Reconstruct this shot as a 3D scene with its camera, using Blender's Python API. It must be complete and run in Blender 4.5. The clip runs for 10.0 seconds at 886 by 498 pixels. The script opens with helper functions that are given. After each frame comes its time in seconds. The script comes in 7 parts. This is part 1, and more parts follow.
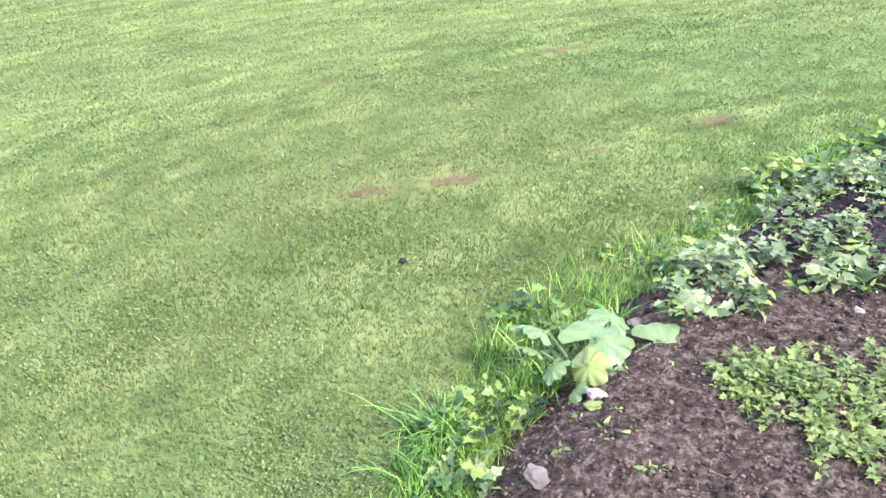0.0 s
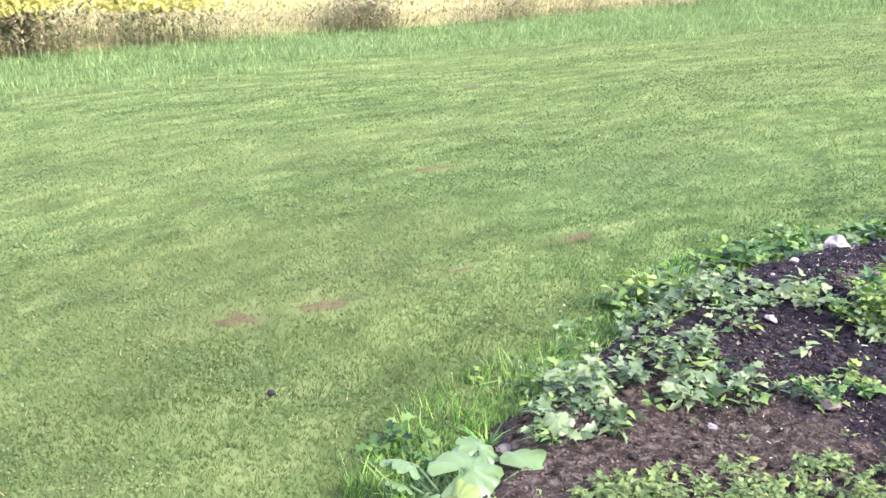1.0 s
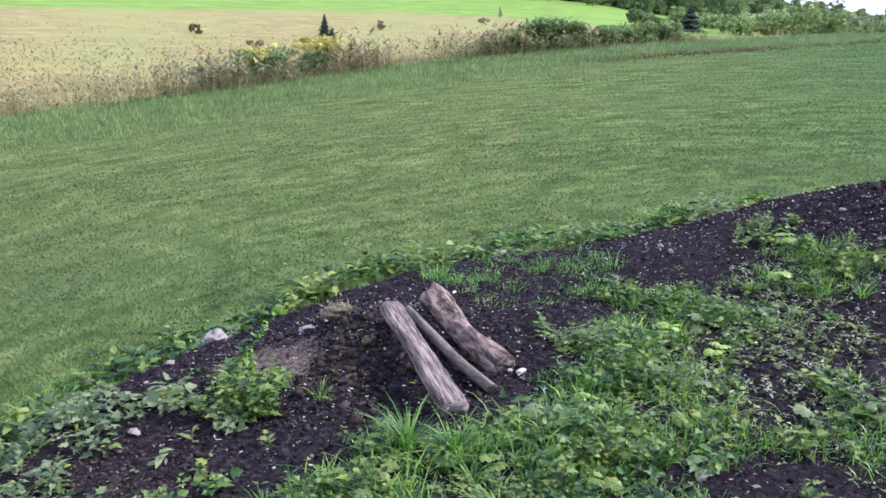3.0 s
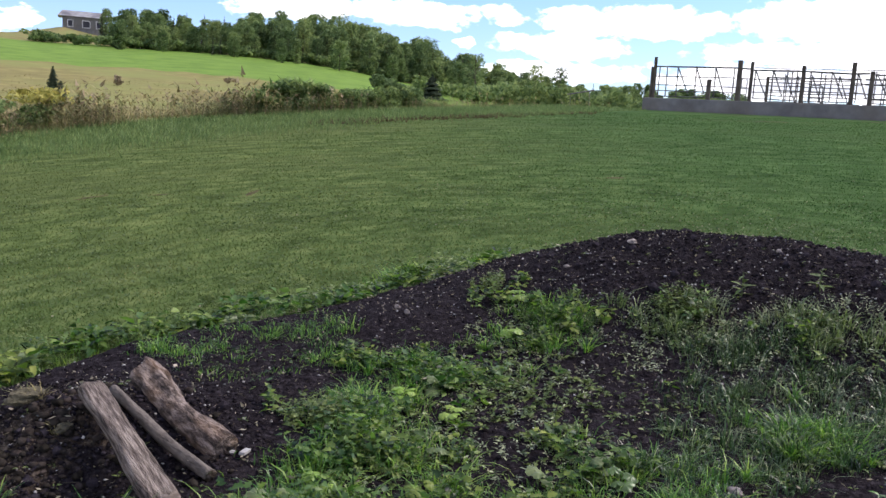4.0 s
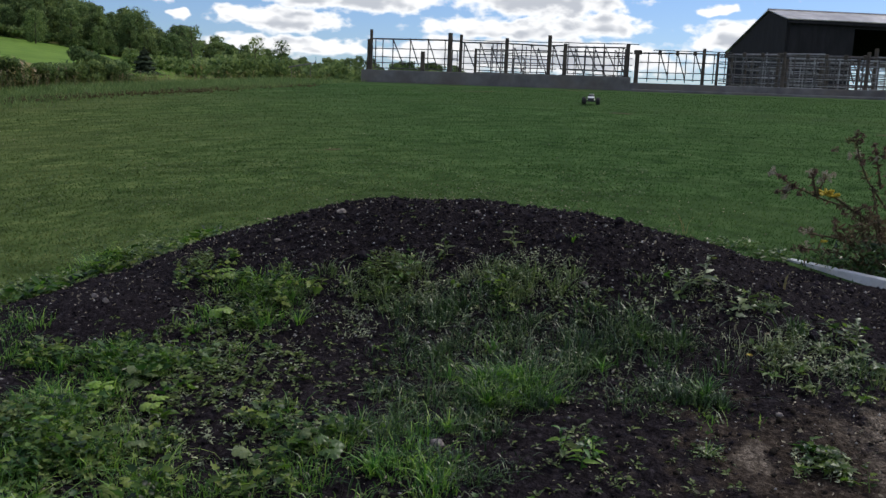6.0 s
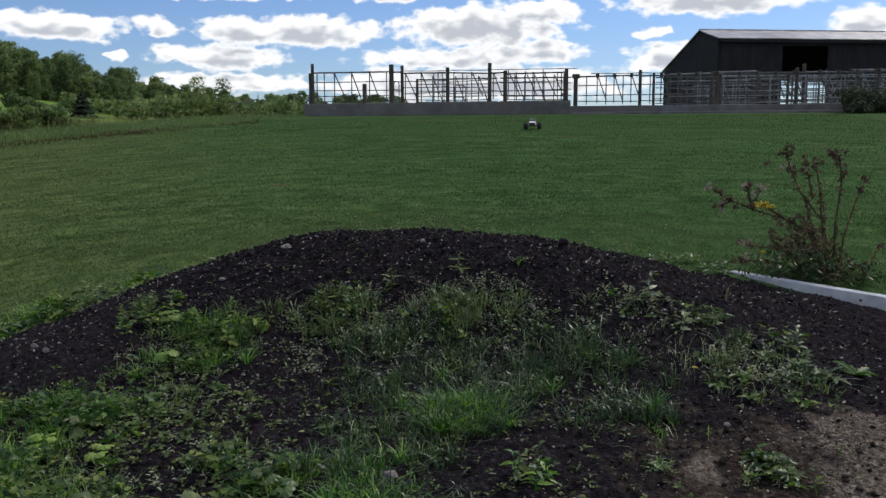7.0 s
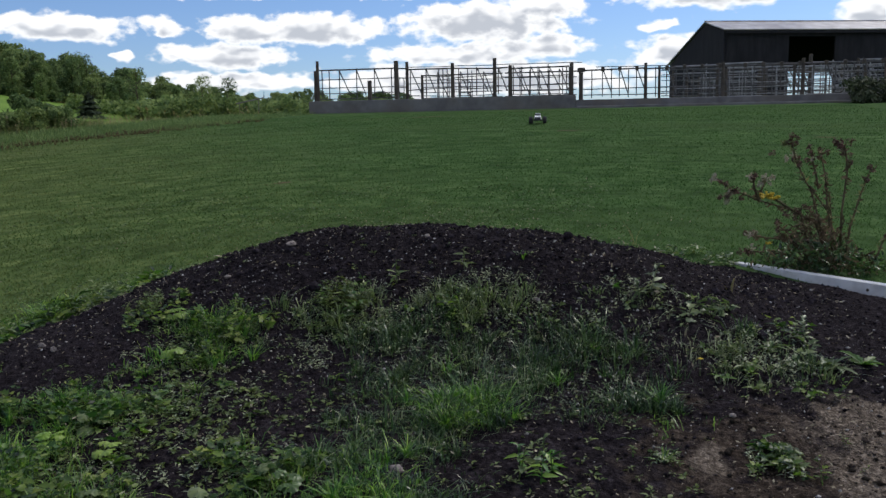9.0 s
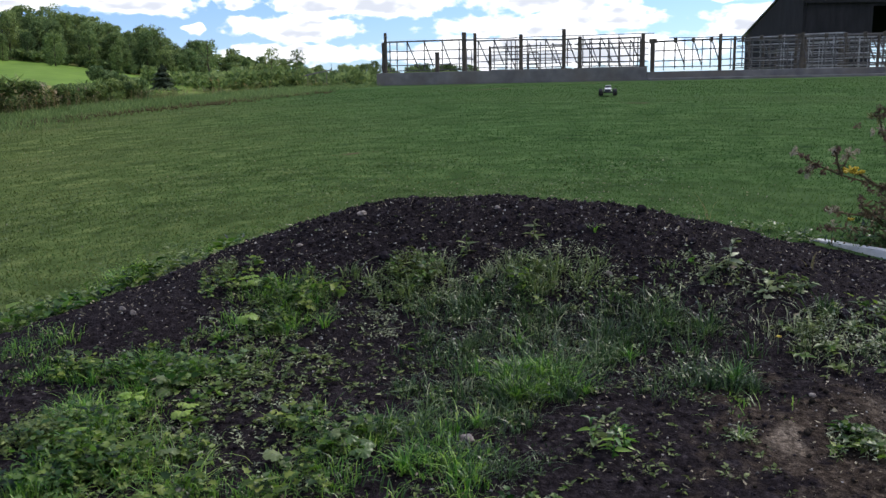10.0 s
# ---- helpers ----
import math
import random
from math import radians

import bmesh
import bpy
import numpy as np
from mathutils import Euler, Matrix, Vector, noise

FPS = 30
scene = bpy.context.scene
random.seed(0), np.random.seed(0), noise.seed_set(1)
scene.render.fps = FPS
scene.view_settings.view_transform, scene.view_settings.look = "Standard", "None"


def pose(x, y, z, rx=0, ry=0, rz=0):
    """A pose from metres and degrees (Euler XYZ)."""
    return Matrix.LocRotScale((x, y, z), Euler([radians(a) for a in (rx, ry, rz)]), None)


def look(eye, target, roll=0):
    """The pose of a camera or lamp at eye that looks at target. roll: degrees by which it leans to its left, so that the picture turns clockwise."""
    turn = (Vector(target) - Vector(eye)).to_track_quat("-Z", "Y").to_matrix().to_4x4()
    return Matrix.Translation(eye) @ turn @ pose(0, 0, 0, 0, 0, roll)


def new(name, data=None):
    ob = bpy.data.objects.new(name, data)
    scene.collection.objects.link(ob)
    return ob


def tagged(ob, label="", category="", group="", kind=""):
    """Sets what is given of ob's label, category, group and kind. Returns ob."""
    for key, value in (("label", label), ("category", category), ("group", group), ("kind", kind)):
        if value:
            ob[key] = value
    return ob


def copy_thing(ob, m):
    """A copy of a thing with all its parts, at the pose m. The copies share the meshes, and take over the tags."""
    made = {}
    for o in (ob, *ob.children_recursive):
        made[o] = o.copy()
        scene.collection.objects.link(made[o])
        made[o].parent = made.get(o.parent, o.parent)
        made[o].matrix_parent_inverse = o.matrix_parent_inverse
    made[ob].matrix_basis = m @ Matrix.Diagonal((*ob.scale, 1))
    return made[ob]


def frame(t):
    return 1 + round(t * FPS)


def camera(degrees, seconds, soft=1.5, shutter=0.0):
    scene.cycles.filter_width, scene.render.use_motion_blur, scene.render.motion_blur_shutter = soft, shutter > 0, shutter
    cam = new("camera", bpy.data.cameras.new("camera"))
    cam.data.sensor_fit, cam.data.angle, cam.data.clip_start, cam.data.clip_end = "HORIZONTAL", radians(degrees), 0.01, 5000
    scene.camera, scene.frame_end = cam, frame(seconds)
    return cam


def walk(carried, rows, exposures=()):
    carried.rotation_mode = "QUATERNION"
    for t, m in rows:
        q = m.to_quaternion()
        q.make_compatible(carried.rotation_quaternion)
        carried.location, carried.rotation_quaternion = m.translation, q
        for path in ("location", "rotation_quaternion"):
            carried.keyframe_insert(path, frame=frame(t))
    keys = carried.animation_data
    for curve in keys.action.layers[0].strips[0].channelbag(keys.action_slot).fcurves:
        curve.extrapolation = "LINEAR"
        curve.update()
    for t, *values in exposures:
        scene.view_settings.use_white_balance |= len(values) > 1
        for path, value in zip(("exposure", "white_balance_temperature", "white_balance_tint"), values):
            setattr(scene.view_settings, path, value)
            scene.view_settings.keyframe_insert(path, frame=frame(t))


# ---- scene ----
cam = camera(54.5, 10.0, soft=1.5, shutter=0.06)
PATH = [
    (0, (0.051, 0.108, 1.56), (0.028, 1.886, 0.646), -0.4),
    (0.5, (0.054, 0.123, 1.618), (0.12, 1.962, 0.837), 0.8),
    (1, (0.111, 0.123, 1.659), (0.367, 1.984, 0.971), 1.2),
    (1.5, (0.231, 0.103, 1.708), (0.78, 1.933, 1.116), 0.6),
    (2, (0.376, 0.069, 1.726), (1.222, 1.797, 1.182), 0.1),
    (2.5, (0.54, 0.008, 1.741), (1.613, 1.615, 1.226), -0.0),
    (3, (0.781, -0.102, 1.778), (2.066, 1.358, 1.311), 1.5),
    (3.2, (0.859, -0.136, 1.788), (2.236, 1.248, 1.354), 2.2),
    (4.3, (1.144, 0.012, 1.725), (2.873, 0.974, 1.433), 3.6),
    (4.5, (1.162, -0.02, 1.731), (2.915, 0.897, 1.432), 3.8),
    (5, (1.15, -0.13, 1.741), (2.98, 0.621, 1.445), 3.0),
    (5.5, (1.165, -0.166, 1.733), (3.046, 0.432, 1.412), 2.5),
    (6, (1.198, -0.168, 1.728), (3.107, 0.324, 1.394), 2.3),
    (7.5, (1.194, -0.224, 1.729), (3.144, 0.154, 1.489), -1.0),
    (8, (1.194, -0.223, 1.725), (3.14, 0.174, 1.493), -1.1),
    (8.5, (1.188, -0.227, 1.722), (3.13, 0.181, 1.474), -1.0),
    (9, (1.195, -0.234, 1.72), (3.134, 0.17, 1.446), -1.0),
    (9.5, (1.201, -0.239, 1.709), (3.127, 0.207, 1.404), -0.9),
    (10, (1.204, -0.186, 1.702), (3.099, 0.361, 1.369), -0.8),
]
EXPOSURES = [(0, 2.0, 6250, 20.5), (1.0, 1.83, 6200, 21), (1.5, 1.6, 5800, 24), (2.0, 1.44, 5720, 24), (2.5, 1.32, 5700, 26), (3.0, 0.84, 5850, 23.5), (4.5, -0.42, 6750, 13), (5.0, -0.78, 6650, 10), (5.5, -0.92, 6600, 10),
             (6.0, -0.95, 6550, 10), (7.5, -1.08, 6550, 10), (8.0, -1.26, 6550, 10), (9.0, -0.94, 6500, 10), (9.5, -0.81, 6500, 10), (10.0, -0.45, 6480, 12)]
walk(cam, [(t, look(eye, target, roll)) for t, eye, target, roll in PATH], EXPOSURES)

# ---- light ----
SUN_AZ, SUN_EL = -38.0, 44.0   # degrees from +x, counter-clockwise; above the horizon


CLOUDS = [(35.1, 6.4, 4.6, 1.0), (42.6, 6.3, 4.4, 1.0), (29.0, 6.6, 1.3, 0.7), (31.8, 4.8, 0.7, 0.35), (24.1, 6.5, 2.9, 1.0), (19.8, 6.5, 4.8, 1.1), (8.8, 6.8, 6.2, 1.5), (5.2, 7.7, 3.2, 0.9),
          (28.6, 5.0, 1.6, 0.6), (24.9, 4.8, 4.1, 0.9), (11.1, 4.8, 6.1, 0.8), (5.2, 5.2, 3.6, 0.9), (24.7, 9.1, 8.6, 0.8), (14.7, 9.0, 3.1, 0.7), (-5.7, 8.2, 6.3, 1.2), (-14.5, 6.4, 2.4, 1.0),
          (-2.3, 6.3, 1.4, 0.35), (-3.0, 4.7, 2.9, 1.0), (24.9, 3.2, 5.8, 0.7), (8.9, 3.2, 11.8, 1.2)]


def make_world():
    w = bpy.data.worlds.new("sky")
    scene.world = w
    w.use_nodes = True
    nt = w.node_tree
    nt.nodes.clear()
    N, L = nt.nodes.new, nt.links.new
    out, bg = N("ShaderNodeOutputWorld"), N("ShaderNodeBackground")
    sky = N("ShaderNodeTexSky")
    sky.sky_type = "NISHITA"
    sky.sun_disc = False
    sky.sun_elevation = radians(SUN_EL)
    sky.sun_rotation = radians(90 - SUN_AZ)
    sky.air_density, sky.dust_density, sky.ozone_density = 1.0, 0.3, 2.0
    tc = N("ShaderNodeTexCoord")
    sep = N("ShaderNodeSeparateXYZ")
    L(tc.outputs["Generated"], sep.inputs[0])

    def math(op, a, b=None, clamp=False):
        n = N("ShaderNodeMath")
        n.operation = op
        n.use_clamp = clamp
        for i, v in enumerate((a, b)):
            if v is None:
                continue
            if isinstance(v, (int, float)):
                n.inputs[i].default_value = v
            else:
                L(v, n.inputs[i])
        return n.outputs[0]

    # cumulus over the hills: azimuth, elevation and half sizes in degrees; the rest of the sky is a broken layer of the same cloud
    def vec(op, a, b=None, c=None):
        n = N("ShaderNodeVectorMath")
        n.operation = op
        for i, v in enumerate((a, b, c)):
            if v is None:
                continue
            if isinstance(v, tuple):
                n.inputs[i].default_value = v
            else:
                L(v, n.inputs[i])
        return n.outputs["Value"] if op == "LENGTH" else n.outputs[0]

    def noise_of(v, scale, detail, seed, colour=False):
        n = N("ShaderNodeTexNoise")
        n.noise_dimensions = "4D"
        n.inputs["W"].default_value = seed
        n.inputs["Scale"].default_value = scale
        n.inputs["Detail"].default_value = detail
        n.inputs["Roughness"].default_value = 0.55
        L(v, n.inputs["Vector"])
        return n.outputs["Color" if colour else 0]

    def smooth(v, lo, hi):
        n = N("ShaderNodeMapRange")
        n.interpolation_type = "SMOOTHSTEP"
        n.inputs["From Min"].default_value, n.inputs["From Max"].default_value = lo, hi
        L(v, n.inputs["Value"])
        return n.outputs[0]

    az = math("MULTIPLY", math("ARCTAN2", sep.outputs[1], sep.outputs[0]), 57.2958)
    el = math("MULTIPLY", math("ARCSINE", sep.outputs[2]), 57.2958)
    comb = N("ShaderNodeCombineXYZ")
    L(az, comb.inputs[0])
    L(el, comb.inputs[1])
    angles = comb.outputs[0]

    def density(lift, fine):
        v = vec("ADD", angles, (0, lift, 0))
        flat = vec("MULTIPLY", v, (1, 1.7, 0))
        puffs = vec("MULTIPLY", vec("SUBTRACT", noise_of(flat, 0.55, 1.5, 2.2, True), (0.5, 0.5, 0.5)), (2.6, 1.1, 0))
        w = vec("ADD", v, puffs)
        best = None
        for a, e, wide, high in CLOUDS:
            d = math("SUBTRACT", 1.0, vec("LENGTH", vec("MULTIPLY_ADD", w, (1 / wide, 1 / high, 0), (-a / wide, -e / high, 0))))
            best = d if best is None else math("MAXIMUM", best, d)
        near = math("ADD", math("MULTIPLY", best, 0.55), math("MULTIPLY", math("SUBTRACT", noise_of(flat, 0.8, fine, 5.1), 0.5), 0.8))
        # the layer overhead and at the other sides, projected on a plane
        zc = math("ADD", math("MAXIMUM", math("ADD", sep.outputs[2], lift * 0.03), 0.0), 0.22)
        pl = N("ShaderNodeCombineXYZ")
        L(math("DIVIDE", sep.outputs[0], zc), pl.inputs[0])
        L(math("DIVIDE", sep.outputs[1], zc), pl.inputs[1])
        over = math("MULTIPLY", math("SUBTRACT", math("ADD", noise_of(pl.outputs[0], 2.7, 6.0, 3.7), math("MULTIPLY", math("SUBTRACT", noise_of(pl.outputs[0], 0.8, 2.0, 1.3), 0.5), 0.35)), 0.492), 3.0)
        away = math("MAXIMUM", smooth(el, 10.0, 13.0), smooth(math("ABSOLUTE", math("SUBTRACT", az, 17.0)), 36.0, 42.0))
        return math("ADD", math("MULTIPLY", over, away), math("MULTIPLY", near, math("SUBTRACT", 1.0, away)))

    here, above = density(0.0, 5.0), density(0.7, 1.5)
    ramp_out = smooth(here, -0.03, 0.16)
    core_out = math("MULTIPLY", smooth(above, -0.04, 0.3), smooth(here, 0.08, 0.36))
    cloud = N("ShaderNodeMix")
    cloud.data_type = "RGBA"
    cloud.inputs["A"].default_value = (17.4, 17.6, 17.9, 1)
    cloud.inputs["B"].default_value = (8.9, 9.5, 10.6, 1)
    L(core_out, cloud.inputs["Factor"])
    mix = N("ShaderNodeMix")
    mix.data_type = "RGBA"
    L(ramp_out, mix.inputs["Factor"])
    gain = N("ShaderNodeVectorMath")
    gain.operation = "MULTIPLY"
    gain.inputs[1].default_value = (1.1, 1.34, 1.85)
    L(sky.outputs[0], gain.inputs[0])
    L(gain.outputs[0], mix.inputs["A"])
    L(cloud.outputs["Result"], mix.inputs["B"])
    L(mix.outputs["Result"], bg.inputs["Color"])
    bg.inputs["Strength"].default_value = 0.12
    L(bg.outputs[0], out.inputs["Surface"])


make_world()
sun_data = bpy.data.lights.new("sun", "SUN")
sun_data.energy, sun_data.angle, sun_data.color = 4.3, radians(10), (1.0, 0.95, 0.86)
sun = new("sun", sun_data)
_s = Vector((math.cos(radians(SUN_EL)) * math.cos(radians(SUN_AZ)), math.cos(radians(SUN_EL)) * math.sin(radians(SUN_AZ)), math.sin(radians(SUN_EL))))
sun.matrix_world = look(_s * 50, (0, 0, 0))


# ---- materials ----
def material(name, stops, scale=8.0, detail=6.0, rough=0.8, bump=0.3, bump_scale=None, bump_dist=0.01, island=0.0,
             objects=0.0, stretch=(1, 1, 1), big=None, metal=0.0, translucent=0.0, spec=0.3, big_scale=0.7, turn=0.0, glow=None, rings=None, bands=0.0):
    """A noise-driven surface. stops: (position, colour) of a ramp. big: (colour, amount), wide stains. island, objects: how far
    single pieces differ in brightness. bands: how far the mower's lanes round the ring centre differ."""
    m = bpy.data.materials.new(name)
    m.use_nodes = True
    nt = m.node_tree
    N, L = nt.nodes.new, nt.links.new
    b = nt.nodes["Principled BSDF"]
    geo = N("ShaderNodeNewGeometry")
    mp = N("ShaderNodeVectorMath")
    mp.operation = "MULTIPLY"
    mp.inputs[1].default_value = stretch
    tc = N("ShaderNodeTexCoord")
    rot = N("ShaderNodeVectorRotate")
    rot.rotation_type = "Z_AXIS"
    rot.inputs["Angle"].default_value = radians(-turn)
    L((tc.outputs["Object"] if objects < 0 else geo.outputs["Position"]), rot.inputs["Vector"])
    where = rot.outputs[0]
    if rings:
        # bands that run round a centre: distance from it, and a slow change along the ring
        sub = N("ShaderNodeVectorMath")
        sub.operation = "SUBTRACT"
        sub.inputs[1].default_value = (rings[0], rings[1], 0)
        L(where, sub.inputs[0])
        flat = N("ShaderNodeVectorMath")
        flat.operation = "MULTIPLY"
        flat.inputs[1].default_value = (1, 1, 0)
        L(sub.outputs[0], flat.inputs[0])
        dist = N("ShaderNodeVectorMath")
        dist.operation = "LENGTH"
        L(flat.outputs[0], dist.inputs[0])
        sx = N("ShaderNodeSeparateXYZ")
        L(sub.outputs[0], sx.inputs[0])
        at = N("ShaderNodeMath")
        at.operation = "ARCTAN2"
        L(sx.outputs[1], at.inputs[0])
        L(sx.outputs[0], at.inputs[1])
        arc = N("ShaderNodeMath")
        arc.operation = "MULTIPLY"
        L(at.outputs[0], arc.inputs[0])
        arc.inputs[1].default_value = 9.0
        cb = N("ShaderNodeCombineXYZ")
        L(dist.outputs["Value"], cb.inputs[0])
        L(arc.outputs[0], cb.inputs[1])
        L(sx.outputs[2], cb.inputs[2])
        where = cb.outputs[0]
    L(where, mp.inputs[0])
    n1 = N("ShaderNodeTexNoise")
    n1.inputs["Scale"].default_value = scale
    n1.inputs["Detail"].default_value = detail
    n1.inputs["Roughness"].default_value = 0.6
    L(mp.outputs[0], n1.inputs["Vector"])
    ramp = N("ShaderNodeValToRGB")
    els = ramp.color_ramp.elements
    while len(els) < len(stops):
        els.new(0.5)
    for e, (p, c) in zip(els, stops):
        e.position, e.color = p, (*c, 1)
    L(n1.outputs[0], ramp.inputs[0])
    col = ramp.outputs[0]
    if big:
        n2 = N("ShaderNodeTexNoise")
        n2.inputs["Scale"].default_value = big_scale
        n2.inputs["Detail"].default_value = 4
        L(mp.outputs[0], n2.inputs["Vector"])
        r2 = N("ShaderNodeMapRange")
        r2.inputs["From Min"].default_value, r2.inputs["From Max"].default_value = 0.45, 0.68
        r2.inputs["To Max"].default_value = big[1]
        L(n2.outputs[0], r2.inputs["Value"])
        mx = N("ShaderNodeMix")
        mx.data_type = "RGBA"
        L(r2.outputs[0], mx.inputs["Factor"])
        L(col, mx.inputs["A"])
        mx.inputs["B"].default_value = (*big[0], 1)
        col = mx.outputs["Result"]
    for amount, source in ((island, geo.outputs["Random Per Island"]), (abs(objects), None)):
        if amount:
            if source is None:
                source = N("ShaderNodeObjectInfo").outputs["Random"]
            hv = N("ShaderNodeHueSaturation")
            r3 = N("ShaderNodeMapRange")
            r3.inputs["To Min"].default_value, r3.inputs["To Max"].default_value = 1 - amount, 1 + amount
            L(source, r3.inputs["Value"])
            L(r3.outputs[0], hv.inputs["Value"])
            r4 = N("ShaderNodeMapRange")
            r4.inputs["To Min"].default_value, r4.inputs["To Max"].default_value = 0.5 + amount * 0.06, 0.5 - amount * 0.05
            L(source, r4.inputs["Value"])
            L(r4.outputs[0], hv.inputs["Hue"])
            L(col, hv.inputs["Color"])
            col = hv.outputs[0]
    if bands:
        lane = N("ShaderNodeVectorMath")
        lane.operation = "MULTIPLY"
        lane.inputs[1].default_value = (1.5, 0.12, 0)
        L(where, lane.inputs[0])
        nl = N("ShaderNodeTexNoise")
        nl.inputs["Scale"].default_value = 1.0
        nl.inputs["Detail"].default_value = 3
        L(lane.outputs[0], nl.inputs["Vector"])
        r5 = N("ShaderNodeMapRange")
        r5.inputs["From Min"].default_value, r5.inputs["From Max"].default_value = 0.32, 0.68
        r5.inputs["To Min"].default_value, r5.inputs["To Max"].default_value = 1 - bands, 1 + bands
        L(nl.outputs[0], r5.inputs["Value"])
        h5 = N("ShaderNodeHueSaturation")
        L(r5.outputs[0], h5.inputs["Value"])
        L(col, h5.inputs["Color"])
        col = h5.outputs[0]
    L(col, b.inputs["Base Color"])
    b.inputs["Roughness"].default_value = rough
    b.inputs["Metallic"].default_value = metal
    b.inputs["Specular IOR Level"].default_value = spec
    if bump:
        nb = N("ShaderNodeTexNoise")
        nb.inputs["Scale"].default_value = bump_scale or scale * 3
        nb.inputs["Detail"].default_value = 8
        L(mp.outputs[0], nb.inputs["Vector"])
        bp = N("ShaderNodeBump")
        bp.inputs["Strength"].default_value = bump
        bp.inputs["Distance"].default_value = bump_dist
        L(nb.outputs[0], bp.inputs["Height"])
        L(bp.outputs[0], b.inputs["Normal"])
    if translucent:
        tr = N("ShaderNodeBsdfTranslucent")
        warm = N("ShaderNodeVectorMath")
        warm.operation = "MULTIPLY"
        warm.inputs[1].default_value = glow or (1, 1, 1)
        L(col, warm.inputs[0])
        L(warm.outputs[0], tr.inputs["Color"])
        mixs = N("ShaderNodeMixShader")
        mixs.inputs[0].default_value = translucent
        L(b.outputs[0], mixs.inputs[1])
        L(tr.outputs[0], mixs.inputs[2])
        L(mixs.outputs[0], nt.nodes["Material Output"].inputs["Surface"])
    return m


M_LAWN = material("lawn_turf", [(0.3, (0.0367, 0.0537, 0.0186)), (0.5, (0.0828, 0.1165, 0.0373)), (0.7, (0.1505, 0.1783, 0.0647))], 5, 10, 0.95, 0.35, 40, 0.03,
                  stretch=(1.0, 0.4, 1), rings=(4.6, 0.3), bands=0.08, big=((0.085, 0.105, 0.04), 0.5), big_scale=0.5, spec=0.01)


def dim_tint(m, tint):
    """Multiply the base colour by tint where the surface's own share of painted dimming is high."""
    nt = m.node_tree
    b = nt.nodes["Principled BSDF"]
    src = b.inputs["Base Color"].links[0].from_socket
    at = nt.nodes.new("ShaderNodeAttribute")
    at.attribute_name = "dimmed"
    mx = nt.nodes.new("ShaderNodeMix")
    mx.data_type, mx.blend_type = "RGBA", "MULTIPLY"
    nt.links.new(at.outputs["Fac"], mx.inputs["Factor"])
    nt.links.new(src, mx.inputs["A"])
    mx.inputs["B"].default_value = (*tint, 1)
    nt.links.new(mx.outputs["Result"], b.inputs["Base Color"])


# darker, greener turf: the lawn's dim look against the sun, put into colour
dim_tint(M_LAWN, (0.61, 0.813, 0.831))
M_BLADE = material("grass_blade", [(0.32, (0.0573, 0.0865, 0.0253)), (0.5, (0.0876, 0.1228, 0.0387)), (0.66, (0.1399, 0.1598, 0.0630))], 1.5, 10, 0.6, 0, island=0.08,
                   stretch=(1.0, 0.3, 1), rings=(4.6, 0.3), bands=0.08, big=((0.155, 0.178, 0.067), 0.65), big_scale=0.5, translucent=0.4, spec=0.02, glow=(0.92, 1.0, 0.62))
# darker copy of the blade; the look against the sun is in its colour
M_DIM_BLADE = material("dim_grass_blade", [(0.32, (0.0355, 0.0768, 0.0234)), (0.5, (0.0540, 0.1080, 0.0346)), (0.66, (0.0862, 0.1417, 0.0548))], 1.5, 10, 0.6, 0, island=0.08,
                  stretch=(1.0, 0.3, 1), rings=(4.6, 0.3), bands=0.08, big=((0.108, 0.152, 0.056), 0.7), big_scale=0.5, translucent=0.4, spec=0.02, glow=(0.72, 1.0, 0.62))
M_CLOVER = material("clover_leaf", [(0.35, (0.0535, 0.0945, 0.0253)), (0.65, (0.1247, 0.1628, 0.0517))], 1.2, 6, 0.55, 0, island=0.25, translucent=0.3, spec=0.3)
M_SCUFF = material("scuffed_earth_grass", [(0.3, (0.0630, 0.0499, 0.0196)), (0.6, (0.1575, 0.1189, 0.0500))], 4, 6, 0.85, 0, island=0.4)
M_BARE = material("bare_earth", [(0.3, (0.0465, 0.0388, 0.0178)), (0.7, (0.1102, 0.0898, 0.0418))], 9, 8, 0.95, 0.8, 40, 0.02, spec=0.1)
M_TALL = material("tall_grass_blade", [(0.3, (0.0523, 0.1397, 0.0209)), (0.6, (0.1232, 0.2533, 0.0445))], 2, 4, 0.4, 0, island=0.85, translucent=0.34, spec=0.4, glow=(1.0, 1.35, 0.65), big=((0.15, 0.22, 0.05), 0.7), big_scale=1.3)
M_STRAW = material("dry_field_stalk", [(0.3, (0.1800, 0.1479, 0.0634)), (0.6, (0.3100, 0.2632, 0.1188))], 0.6, 4, 0.8, 0, island=0.4, translucent=0.2)
M_STRIP = material("unmown_grass_blade", [(0.3, (0.0901, 0.15, 0.045)), (0.6, (0.1696, 0.245, 0.082))], 1.2, 5, 0.6, 0, island=0.4, translucent=0.3, spec=0.2)
M_BEDGRASS = material("bed_grass_blade", [(0.3, (0.0148, 0.0408, 0.0109)), (0.6, (0.0402, 0.0880, 0.0233))], 2, 4, 0.36, 0, island=0.85, translucent=0.22, spec=0.5, glow=(1.0, 1.35, 0.75), big=((0.07, 0.12, 0.04), 0.6), big_scale=1.6)
M_THISTLE = material("dried_thistle", [(0.3, (0.05, 0.038, 0.022)), (0.6, (0.15, 0.112, 0.066))], 5, 4, 0.85, 0, island=0.5, translucent=0.25)
